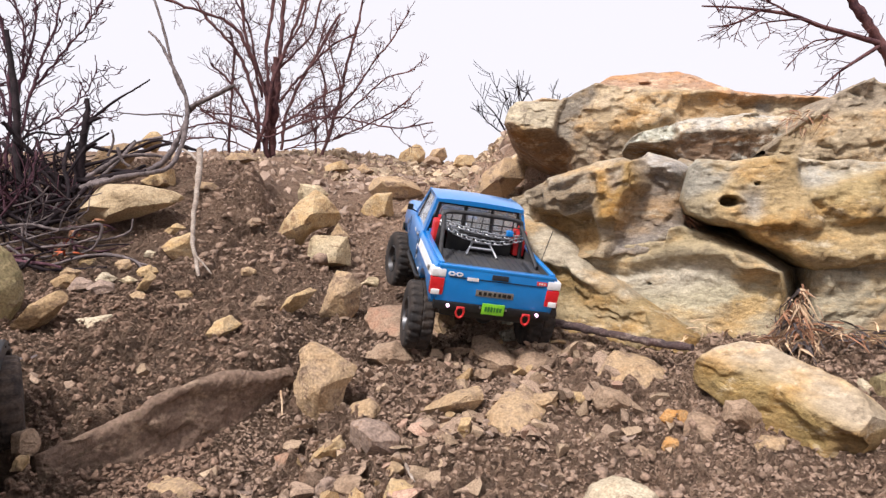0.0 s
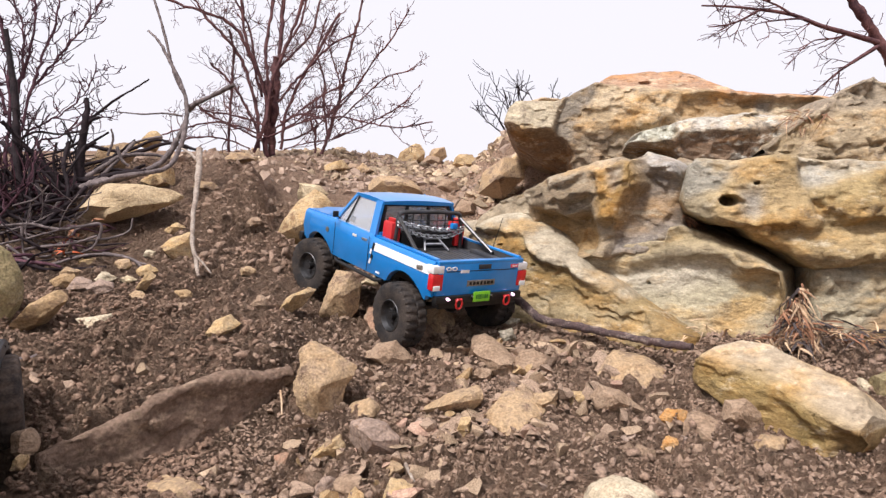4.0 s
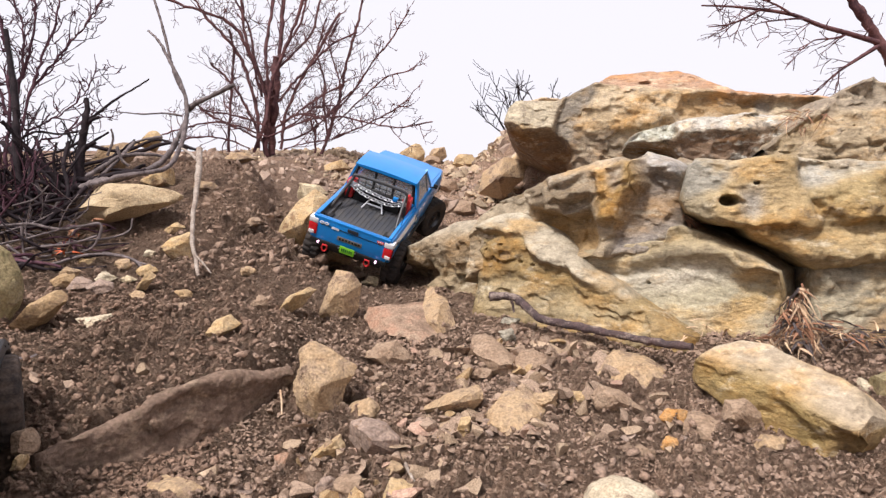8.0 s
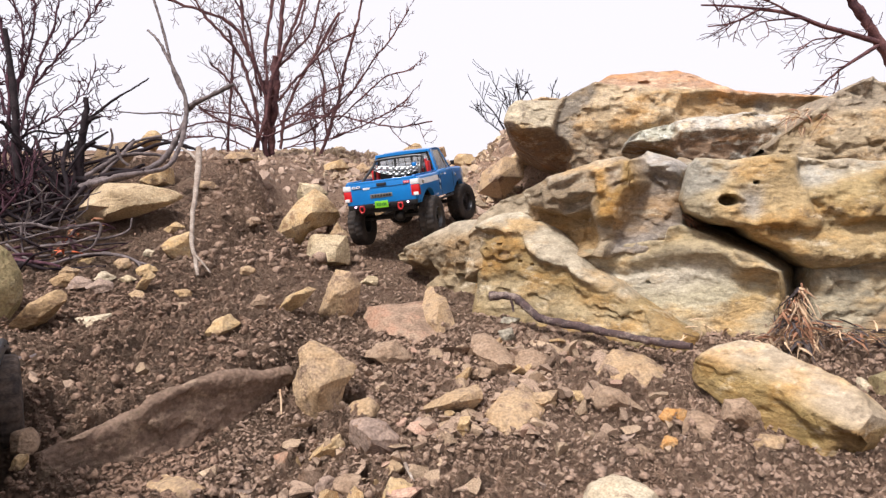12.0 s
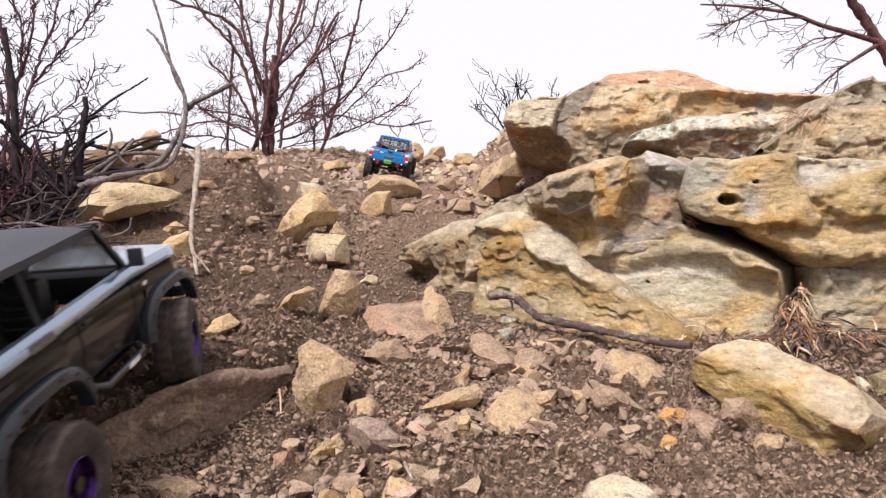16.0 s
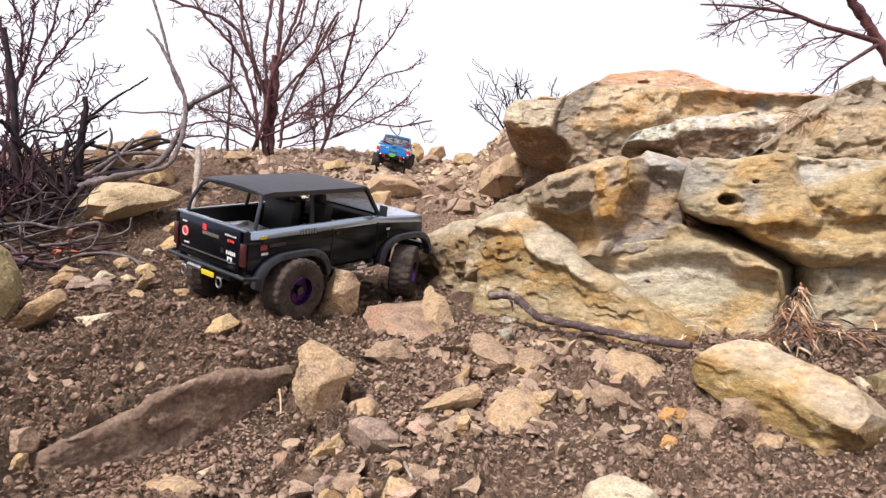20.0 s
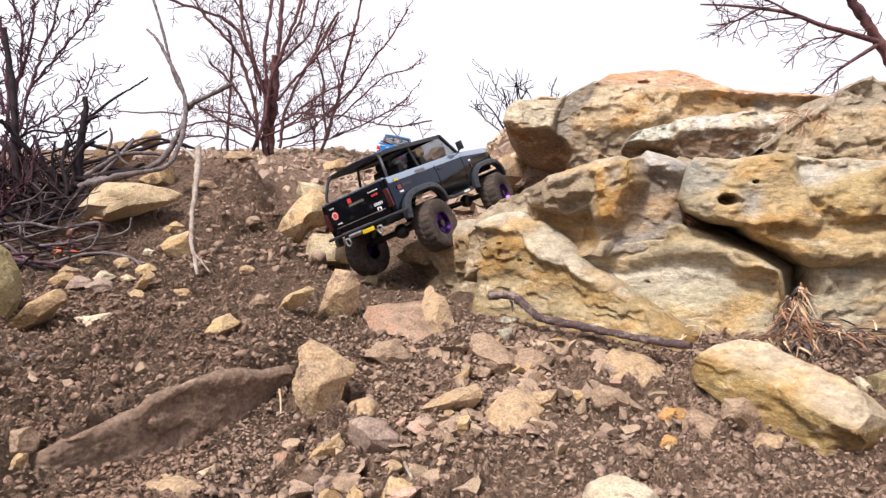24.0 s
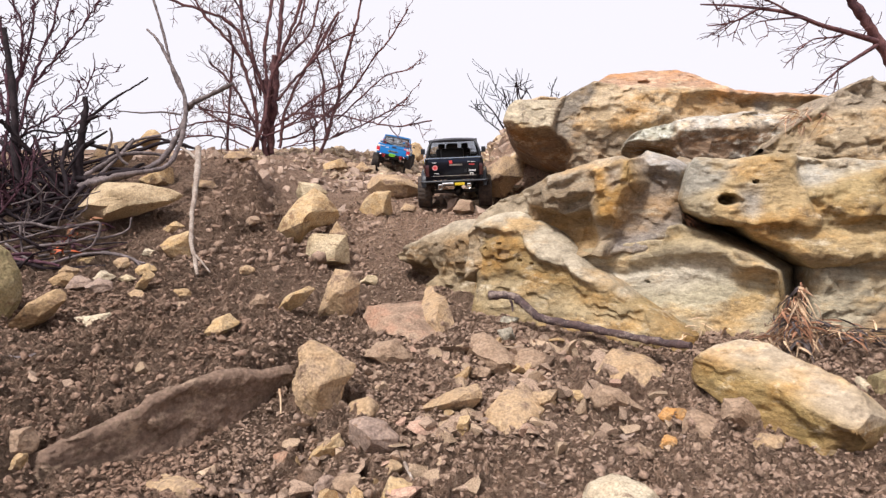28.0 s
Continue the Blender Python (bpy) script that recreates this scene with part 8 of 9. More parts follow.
def wheel(parent, at, r, w, tyre_look, rim_look, side, rim_size=1.0, lug=0.0026):
    """rim > tyre, hub; side is 1 on the right."""
    k = r / 0.056
    kr = k * rim_size
    rim = lathe_x([(side * x * w / 0.042, q * kr) for x, q in ((-0.018, 0.029), (0.019, 0.0315), (0.0205, 0.0295), (0.012, 0.026), (0.010, 0.010), (0.006, 0.010), (0.004, 0.024), (-0.016, 0.026))], 32)
    ob = part("wheel", rim, rim_look, parent)
    ob.location = at
    for i in range(6):
        a = 2 * math.pi * i / 6
        part("spoke", box((0.004, 0.006 * kr, 0.018 * kr), (side * 0.0095, -math.sin(a) * 0.018 * kr, math.cos(a) * 0.018 * kr), 0.0008, (math.degrees(a), 0, 0)), rim_look, ob)
    # one moulded body: sidewalls, shoulder lugs and two rows of slanting tread blocks
    section = [(-0.018, 0.0285 * rim_size, 0), (-0.0205, 0.033 * rim_size, 0), (-0.0214, 0.043, 0), (-0.0210, 0.0475, 0.5), (-0.0200, 0.0510, 1), (-0.0175, 0.0532, 1), (-0.0150, 0.0538, 1), (-0.0085, 0.0542, 1), (-0.0020, 0.0543, 1), (0.0, 0.0543, 0)]
    section += [(-x, q, up) for x, q, up in section[-2::-1]]
    t, rows, n = bmesh.new(), [], 144
    for i in range(n):
        ring = []
        for x, q, up in section:
            slant = 1.6 * abs(x) / 0.02
            raised = (i + (3 if x > 0 else 0) + slant) % 6 < 3.6
            r = (q + (up * lug if raised else 0.0)) * k
            a = 2 * math.pi * i / n
            ring.append(t.verts.new((x * w / 0.042, -math.sin(a) * r, math.cos(a) * r)))
        rows.append(ring)
    for i in range(n):
        for a, b, c, d in zip(rows[i], rows[i][1:] + rows[i][:1], rows[(i + 1) % n][1:] + rows[(i + 1) % n][:1], rows[(i + 1) % n]):
            t.faces.new((a, b, c, d))
    part("tyre", t, tyre_look, ob, "knobbly dusty rubber tyre")
    h = disc(0.0072 * k, 0.012, (side * 0.013, 0, 0), "X", 12)
    for i in range(6):
        a = 2 * math.pi * (i + 0.5) / 6
        disc(0.0015, 0.004, (side * 0.0115, math.cos(a) * 0.013 * k, math.sin(a) * 0.013 * k), "X", 6, h)
    part("hub", h, DARKSTEEL, ob)
    return ob


def panel_x(hw, zl, zt, z):
    """How far out a body side stands at height z."""
    return hw * float(np.interp((z - zl) / (zt - zl), (0, 0.25, 0.6, 0.94, 1.0), (0.955, 0.99, 1.02, 0.985, 0.955)))


def body_side(s, ys, width, low, top, inset=0.013):
    rings = []
    for y in ys:
        hw, zl, zt = width(y), low(y), top(y)
        ring = [(panel_x(hw, 0.088, zt, z), z) for z in (zl, zl + 0.2 * (zt - zl), zl + 0.45 * (zt - zl), zl + 0.7 * (zt - zl), zl + 0.9 * (zt - zl), zl + 0.97 * (zt - zl), zt)]
        ring += [(hw - inset, zt), (hw - inset, zl)]
        rings.append([(s * x, y, z) for x, z in ring])
    return loft(rings)


def arch(y, wheels, base, r, zc):
    z = base
    for c in wheels:
        if abs(y - c) < r:
            z = max(z, zc + math.sqrt(r * r - (y - c) ** 2))
    return z


def underbody(parent, front, rear, track, z):
    for y in (front, rear):
        bm = rod([(-track, y, z), (track, y, z)], 0.0065, 10)
        bmesh.ops.create_icosphere(bm, subdivisions=2, radius=0.017, matrix=Matrix.Translation((0.012, y, z)))
        part("axle", bm, DARKSTEEL, parent)
    for s in (-1, 1):
        part("chassis_rail", box((0.006, 0.40, 0.014), (s * 0.038, 0.0, 0.088), 0.001), PLASTIC, parent)
        for y in (front, rear):
            bm = rod([(s * 0.062, y - 0.012, z + 0.01), (s * 0.05, y + 0.012, z + 0.055)], 0.006, 10)
            part("shock_absorber", bm, DARKSTEEL, parent)
        part("link_rod", rod([(s * 0.055, rear + 0.008, z), (s * 0.035, rear + 0.12, z + 0.012)], 0.003, 8), STEEL, parent)
    part("skid_plate", box((0.06, 0.09, 0.022), (0, 0.0, 0.076), 0.004), PLASTIC, parent)
    part("drive_shaft", rod([(0.012, rear, z), (0, 0, 0.072), (0.012, front, z)], 0.0035, 8), DARKSTEEL, parent)


def chain(points, parent, link=0.0115, wire=0.00135):
    """Two-way links along a hanging line, one mesh."""
    pts = bent(points, 12)
    run = [0.0]
    for a, b in zip(pts, pts[1:]):
        run.append(run[-1] + (b - a).length)
    bm, n = bmesh.new(), int(run[-1] / (link * 0.72))
    for i in range(n):
        d = (i + 0.5) / n * run[-1]
        k = max(j for j in range(len(run)) if run[j] <= d)
        k = min(k, len(pts) - 2)
        c = pts[k].lerp(pts[k + 1], (d - run[k]) / (run[k + 1] - run[k]))
        way = (pts[k + 1] - pts[k]).normalized()
        turn = way.to_track_quat("X", "Z").to_matrix().to_4x4() @ pose(0, 0, 0, 90 * (i % 2) + 25, 0, 0)
        loop = []
        for q in range(12):
            a = 2 * math.pi * q / 12
            loop.append(Matrix.Translation(c) @ turn @ Vector((math.cos(a) * link * 0.36 + math.copysign(link * 0.14, math.cos(a)), math.sin(a) * link * 0.34, 0)))
        rod(loop, wire, 6, bm, closed=True)
    return part("chain", bm, STEEL, parent, "bright steel chain across the roll bar")


def shackle(at, look_of, parent):
    bm = rod([(at[0] + 0.0062 * math.cos(a), at[1] - 0.001, at[2] - 0.003 + 0.0085 * math.sin(a)) for a in np.linspace(-math.pi * 1.35, math.pi * 0.35, 12)], 0.0018, 8)
    rod([(at[0] - 0.006, at[1], at[2] + 0.004), (at[0] + 0.006, at[1], at[2] + 0.004)], 0.0018, 8, bm)
    return part("shackle", bm, look_of, parent)


def bars(parent, x0, x1, z, y, high, material_of, n, seed, name="lettering"):
    """Unreadable writing: a row of plain bars on a rear panel."""
    rng, bm = random.Random(seed), bmesh.new()
    step = (x1 - x0) / n
    for i in range(n):
        box((step * rng.uniform(0.5, 0.8), 0.0006, high * rng.uniform(0.8, 1.0)), (x0 + (i + 0.5) * step, y, z), 0, (0, 0, 0), bm)
    return part(name, bm, material_of, parent)


def build_pickup():
    t = thing("pickup_truck", "bright blue radio-controlled model pickup truck with a roll bar", "model truck")
    wheels = (-0.158, 0.160)
    low = lambda y: arch(y, wheels, 0.088 if -0.222 < y < 0.226 else 0.097, 0.067, 0.053)
    top = lambda y: float(np.interp(y, (-0.24, -0.05, -0.045, 0.09, 0.24), (0.1555, 0.1555, 0.159, 0.160, 0.154)))
    width = lambda y: float(np.interp(y, (-0.238, -0.22, 0.1, 0.2, 0.238), (0.0985, 0.1005, 0.1, 0.098, 0.093)))
    ys = np.linspace(-0.236, 0.238, 110)
    for s in (-1, 1):
        part("body_side", body_side(s, ys, width, low, top), BLUE, t)
        at = lambda y, z: s * (panel_x(width(y), 0.088, top(y), z) + 0.0009)
        # white stripe along the bed, with a dark graphic at its front end
        run = np.linspace(-0.232, -0.062, 18)
        stripe = loft([[(at(y, 0.1335), y, 0.1335), (at(y, 0.141), y, 0.141), (at(y, 0.1475), y, 0.1475), (at(y, 0.1475) - s * 0.002, y, 0.1475), (at(y, 0.1335) - s * 0.002, y, 0.1335)] for y in run])
        part("side_stripe", stripe, WHITE, t, "white side stripe")
        for k, (y, z, a, b) in enumerate(((-0.058, 0.140, 0.006, 0.013), (-0.053, 0.130, 0.005, 0.010), (-0.056, 0.121, 0.006, 0.008), (-0.050, 0.112, 0.005, 0.010))):
            part("graphic", box((0.0008, a, b), (at(y, z), y, z), 0, (18, 0, 0)), WHITE if k % 2 else PLASTIC, t)
        part("fender_graphic", box((0.0008, 0.016, 0.007), (at(-0.205, 0.139) + s * 0.0009, -0.205, 0.139), 0, (-8, 0, 0)), BRASS, t)
        part("fender_badge", disc(0.0055, 0.0012, (at(0.118, 0.135), 0.118, 0.135), "X", 16), BRASS, t)
        part("door_handle", box((0.003, 0.018, 0.004), (at(-0.025, 0.146), -0.025, 0.146), 0.001), STEEL, t)
        part("door_badge", box((0.0012, 0.014, 0.004), (at(0.012, 0.146), 0.012, 0.146), 0), WHITE, t)
        part("sill_badge", box((0.0012, 0.012, 0.003), (at(-0.075, 0.096), -0.075, 0.096), 0), WHITE, t)
        for y in (-0.042, 0.088):
            part("door_seam", box((0.0006, 0.0012, 0.062), (at(y, 0.125) - s * 0.0007, y, 0.124), 0), PLASTIC, t)
        part("rocker_guard", rod([(s * 0.093, -0.085, 0.084), (s * 0.098, -0.07, 0.081), (s * 0.098, 0.075, 0.081), (s * 0.093, 0.09, 0.084)], 0.0035, 8), PLASTIC, t)
        part("tail_light", box((0.021, 0.014, 0.027), (s * 0.0915, -0.2365, 0.1225), 0.002), RED, t, "red tail light lens")
        part("corner_cap", box((0.022, 0.020, 0.013), (s * 0.0915, -0.233, 0.1435), 0.002), WHITE, t, "white rear corner cap")
        part("reverse_light", box((0.013, 0.0030, 0.008), (s * 0.0935, -0.2435, 0.1135), 0.0006), WHITE, t)
        part("led", disc(0.0024, 0.005, (s * 0.071, -0.2485, 0.0955), "Y", 12), LED, t, "lit white LED lamp")
        shackle((s * 0.052, -0.2535, 0.0915), CANRED, t)
        part("bed_rail", box((0.008, 0.186, 0.004), (s * 0.0885, -0.142, 0.1578), 0.0014), BLUE, t)
        part("wheel_box", box((0.016, 0.085, 0.008), (s * 0.079, -0.160, 0.1425), 0.003), LINER, t)
        part("bed_wall", box((0.003, 0.184, 0.04), (s * 0.0865, -0.142, 0.136), 0), LINER, t)
        can = box((0.021, 0.030, 0.046), (s * 0.073, -0.068, 0.165), 0.005)
        box((0.006, 0.020, 0.006), (s * 0.073, -0.068, 0.191), 0.0015, (0, 0, 0), can)
        part("jerry_can", can, CANRED, t, "red plastic jerry can")
        mirror = box((0.011, 0.006, 0.012), (s * 0.108, 0.078, 0.173), 0.002)
        rod([(s * 0.094, 0.082, 0.164), (s * 0.106, 0.079, 0.170)], 0.0016, 6, mirror)
        part("wing_mirror", mirror, PLASTIC, t)
        # greenhouse
        b = beam((s * 0.0935, -0.040, 0.156), (s * 0.0775, -0.030, 0.2185), 0.005, 0.020)
        part("rear_pillar", b, BLUE, t)
        part("windscreen_pillar", beam((s * 0.0905, 0.100, 0.160), (s * 0.0772, 0.050, 0.2185), 0.005, 0.006), BLUE, t)
        part("window_post", beam((s * 0.0925, 0.062, 0.160), (s * 0.079, 0.042, 0.216), 0.0025, 0.002), PLASTIC, t)
        pane([(s * 0.092, -0.030, 0.159), (s * 0.0905, 0.096, 0.160), (s * 0.0775, 0.050, 0.217), (s * 0.078, -0.022, 0.217)], "side_window", t)
        part("seat", box((0.05, 0.028, 0.075), (s * 0.036, 0.0, 0.155), 0.006, (-8, 0, 0)), PLASTIC, t)
        part("headlight", box((0.026, 0.006, 0.014), (s * 0.07, 0.238, 0.138), 0.002), WHITE, t)
    # roof, hood, front
    rows = []
    for y in np.linspace(-0.044, 0.054, 9):
        sag = 0.0035 * (1 - ((y - 0.005) / 0.052) ** 2)
        across = [(x, y, 0.2185 + sag + 0.003 * (1 - (x / 0.08) ** 2)) for x in np.linspace(-0.0805, 0.0805, 11)]
        rows.append(across + [(p[0] * 0.985, y, 0.2135) for p in across[::-1]])
    part("roof", loft(rows), BLUE, t)
    rows = []
    for y in np.linspace(0.092, 0.238, 12):
        z = float(np.interp(y, (0.09, 0.238), (0.1600, 0.1545)))
        across = [(x, y, z + (0.0045 if abs(x) < 0.05 else 0.0015)) for x in np.linspace(-0.0865, 0.0865, 13)]
        rows.append(across + [(p[0], y, z - 0.012) for p in across[::-1]])
    part("hood", loft(rows), BLUE, t)
    for x in (-0.035, 0.035):
        part("hood_nozzle", box((0.008, 0.004, 0.003), (x, 0.125, 0.1662), 0.001), PLASTIC, t)
    part("grille", box((0.17, 0.006, 0.05), (0, 0.236, 0.128), 0.002), PLASTIC, t)
    part("front_bumper", box((0.19, 0.016, 0.018), (0, 0.247, 0.094), 0.003), PLASTIC, t)
    pane([(-0.087, 0.0985, 0.163), (0.087, 0.0985, 0.163), (0.0755, 0.0505, 0.217), (-0.0755, 0.0505, 0.217)], "windscreen", t)
    part("cab_floor", box((0.172, 0.14, 0.03), (0, 0.028, 0.108), 0.003), PLASTIC, t)
    part("dashboard", box((0.165, 0.03, 0.022), (0, 0.085, 0.152), 0.005), PLASTIC, t)
    part("cab_back", box((0.172, 0.005, 0.052), (0, -0.047, 0.138), 0.001), BLUE, t)
    frame_bm = bmesh.new()
    for p, q in (((-0.080, -0.0435, 0.1635), (0.080, -0.0435, 0.1635)), ((-0.0705, -0.0375, 0.2125), (0.0705, -0.0375, 0.2125)), ((-0.082, -0.0435, 0.162), (-0.0705, -0.0375, 0.2135)), ((0.082, -0.0435, 0.162), (0.0705, -0.0375, 0.2135)), ((-0.026, -0.043, 0.163), (-0.024, -0.037, 0.213)), ((0.026, -0.043, 0.163), (0.024, -0.037, 0.213))):
        beam(p, q, 0.005, 0.004, frame_bm)
    part("rear_window_frame", frame_bm, PLASTIC, t)
    pane([(-0.080, -0.0425, 0.164), (0.080, -0.0425, 0.164), (0.071, -0.036, 0.2125), (-0.071, -0.036, 0.2125)], "rear_window", t)
    # bed
    part("bed_floor", box((0.172, 0.186, 0.004), (0, -0.142, 0.1375), 0), LINER, t)
    for i in range(13):
        part("floor_rib", box((0.0045, 0.176, 0.0012), (-0.066 + i * 0.011, -0.144, 0.1398), 0.0004), LINER, t)
    gate = box((0.182, 0.009, 0.062), (0, -0.2375, 0.1265), 0.0025)
    box((0.184, 0.012, 0.006), (0, -0.2365, 0.1545), 0.002, (0, 0, 0), gate)
    part("tailgate", gate, BLUE, t)
    part("gate_groove", box((0.15, 0.0008, 0.0012), (0, -0.2424, 0.1395), 0), PLASTIC, t)
    part("gate_handle", box((0.026, 0.003, 0.008), (0.004, -0.243, 0.146), 0.001), FLARE, t)
    part("gate_badge", box((0.060, 0.0012, 0.010), (0.0, -0.2426, 0.1185), 0.0004), BRASS, t)
    bars(t, -0.027, 0.027, 0.1185, -0.2435, 0.006, PLASTIC, 7, 3)
    for x in (-0.072, -0.060):
        part("gate_ring", lathe_x([(-0.0005, 0.0042), (0.0005, 0.0042), (0.0005, 0.0022), (-0.0005, 0.0022)], 14), WHITE, t).matrix_basis = pose(x, -0.2432, 0.1445, 0, 0, 90) @ Matrix.Diagonal((1, 1.35, 0.8, 1))
    part("gate_emblem", box((0.018, 0.001, 0.005), (-0.038, -0.2428, 0.139), 0), WHITE, t)
    part("gate_sticker", box((0.016, 0.001, 0.006), (0.071, -0.2428, 0.145), 0), STICKER, t, "small red and white sticker")
    bars(t, 0.065, 0.077, 0.145, -0.2436, 0.003, WHITE, 3, 8)
    bump = box((0.186, 0.012, 0.013), (0, -0.2405, 0.0935), 0.003)
    box((0.16, 0.02, 0.018), (0, -0.228, 0.084), 0.003, (0, 0, 0), bump)
    part("rear_bumper", bump, PLASTIC, t)
    part("number_plate", box((0.036, 0.0016, 0.0175), (0, -0.2485, 0.0965), 0.0006), GREEN, t, "bright green plate with unreadable marks")
    bars(t, -0.014, 0.014, 0.0965, -0.2496, 0.008, material("dark_green_print", (0.03, 0.16, 0.02), 0.5, grain=0), 6, 5)
    for x in (-0.0205, 0.0205):
        part("plate_screw", disc(0.0016, 0.003, (x, -0.2485, 0.0975), "Y", 8), STEEL, t)
    hoop = bent([(-0.0765, -0.084, 0.120), (-0.0735, -0.083, 0.165), (-0.070, -0.081, 0.196), (-0.060, -0.080, 0.2055), (0, -0.080, 0.2075), (0.060, -0.080, 0.2055), (0.070, -0.081, 0.196), (0.0735, -0.083, 0.165), (0.0765, -0.084, 0.120)], 4)
    part("roll_bar", rod(hoop, 0.0038, 10), DARKSTEEL, t)
    for s in (-1, 1):
        part("roll_bar_brace", rod([(s * 0.069, -0.083, 0.196), (s * 0.0815, -0.170, 0.150), (s * 0.0815, -0.172, 0.138)], 0.0036, 10), DARKSTEEL, t)
        part("bed_foot", box((0.016, 0.024, 0.006), (s * 0.072, -0.196, 0.142), 0.002), PLASTIC, t)
    rack = bmesh.new()
    for z in (0.172, 0.182, 0.192):
        rod([(-0.068, -0.0785, z), (0.068, -0.0785, z)], 0.0011, 6, rack)
    for x in np.linspace(-0.055, 0.055, 7):
        rod([(x, -0.0785, 0.168), (x, -0.0785, 0.205)], 0.0011, 6, rack)
    part("headache_rack", rack, DARKSTEEL, t)
    chain([(-0.074, -0.089, 0.190), (-0.03, -0.092, 0.182), (0.03, -0.092, 0.176), (0.074, -0.089, 0.180)], t)
    chain([(-0.074, -0.089, 0.184), (-0.03, -0.093, 0.168), (0.03, -0.093, 0.164), (0.074, -0.089, 0.176)], t)
    part("tool_box", box((0.118, 0.030, 0.036), (0, -0.066, 0.152), 0.003), PLASTIC, t)
    jack = rod([(-0.026, -0.110, 0.142), (-0.014, -0.090, 0.160), (0.016, -0.090, 0.160), (0.028, -0.110, 0.142)], 0.0024, 8)
    rod([(-0.018, -0.099, 0.152), (0.021, -0.099, 0.152)], 0.0024, 8, jack)
    part("jack", jack, STEEL, t, "small steel jack")
    part("blue_strap", box((0.012, 0.010, 0.010), (0.048, -0.092, 0.184), 0.002), BLUE, t)
    part("antenna", rod([(0.090, -0.160, 0.156), (0.096, -0.170, 0.215)], 0.0007, 5), PLASTIC, t)
    underbody(t, 0.160, -0.158, 0.085, 0.056)
    made = []
    for y in (0.160, -0.158):
        for s in (-1, 1):
            made.append(wheel(t, (s * 0.099, y, 0.056), 0.056, 0.042, TYRE, DARKSTEEL, s, 0.9))
    return t, made


def build_offroader():
    t = thing("offroad_car", "glossy black radio-controlled model off-road car with a soft top", "model car")
    wheels = (-0.131, 0.169)
    low = lambda y: max([0.087 if -0.2 < y < 0.215 else 0.100] + [0.054 + 0.068 * (1 - (abs(y - c) / 0.075) ** 3.2) ** (1 / 3.2) for c in wheels if abs(y - c) < 0.075])
    bow = lambda q: math.copysign(abs(q) ** 0.625, q)
    top = lambda y: float(np.interp(y, (-0.226, 0.08, 0.22), (0.1685, 0.1705, 0.160)))
    width = lambda y: float(np.interp(y, (-0.226, -0.20, 0.1, 0.2, 0.222), (0.0935, 0.098, 0.099, 0.097, 0.094)))
    ys = np.linspace(-0.224, 0.222, 110)
    for s in (-1, 1):
        part("body_side", body_side(s, ys, width, low, top, 0.010), BLACK, t)
        at = lambda y, z: s * (panel_x(width(y), 0.088, top(y), z) + 0.0009)
        run = np.linspace(-0.220, 0.220, 40)
        # added strip: the shoulder's sky highlight, painted in
        part("belt_strip", loft([[(at(y, top(y) - 0.012), y, top(y) - 0.012), (at(y, top(y) - 0.003), y, top(y) - 0.003), (s * (width(y) * 0.955), y, top(y) + 0.001), (s * (width(y) - 0.011), y, top(y) + 0.001), (s * (width(y) - 0.008), y, top(y) - 0.012)] for y in run]), SKYSHEEN, t, "body's belt edge with the sky's sheen put into its colour")
        for c in wheels:
            ring = []
            for a in np.linspace(0.20, math.pi - 0.16, 34):
                ca, sa = bow(math.cos(a)), bow(math.sin(a))
                x0 = width(c) * 0.985
                rows = ((x0 - 0.004, 0.072, 0.0655), (x0 + 0.0105, 0.072, 0.0655), (x0 + 0.0118, 0.0735, 0.067), (x0 + 0.0095, 0.083, 0.0755), (x0 + 0.007, 0.0855, 0.0775), (x0 - 0.002, 0.0855, 0.0775))
                ring.append([(s * x, c + p * ca, 0.054 + q * sa) for x, p, q in rows])
            flare = part("fender_flare", loft(ring), FLARE, t, "dark grey plastic fender flare with bolts")
            for a in np.linspace(0.3, math.pi - 0.3, 8):
                bolt = bmesh.new()
                disc(0.0014, 0.0026, (s * (width(c) * 0.985 + 0.0104), c + 0.0785 * bow(math.cos(a)), 0.054 + 0.0716 * bow(math.sin(a))), "X", 8, bolt)
                part("bolt", bolt, PLASTIC, flare)
        for i in range(6):
            part("vent_slit", box((0.0008, 0.0024, 0.0095), (at(-0.118 + i * 0.0062, 0.1605) + s * 0.0006, -0.118 + i * 0.0062, 0.1605), 0, (10, 0, 0)), BRASS, t)
        part("side_sticker", box((0.0008, 0.012, 0.0048), (at(-0.198, 0.159) + s * 0.0006, -0.198, 0.159), 0), YELLOW, t, "small yellow sticker")
        part("side_sticker", box((0.0008, 0.013, 0.008), (at(-0.198, 0.143), -0.198, 0.143), 0), REDDULL, t, "small dull red sticker")
        part("side_sticker", box((0.0008, 0.013, 0.004), (at(-0.196, 0.133), -0.196, 0.133), 0), WHITE, t, "small white sticker")
        part("side_badge", box((0.0008, 0.034, 0.006), (at(-0.170, 0.145), -0.170, 0.145), 0), FLARE, t)
        part("fender_sticker", box((0.0008, 0.010, 0.004), (at(0.105, 0.145), 0.105, 0.145), 0), WHITE, t)
        part("fender_sticker", box((0.0008, 0.005, 0.009), (at(0.105, 0.132), 0.105, 0.132), 0), FLARE, t)
        for y in (-0.045, 0.075):
            part("door_seam", box((0.0006, 0.0012, 0.066), (at(y, 0.128) - s * 0.0006, y, 0.128), 0), PLASTIC, t)
        part("door_handle", box((0.003, 0.012, 0.004), (at(-0.030, 0.150), -0.030, 0.150), 0.001), DARKSTEEL, t)
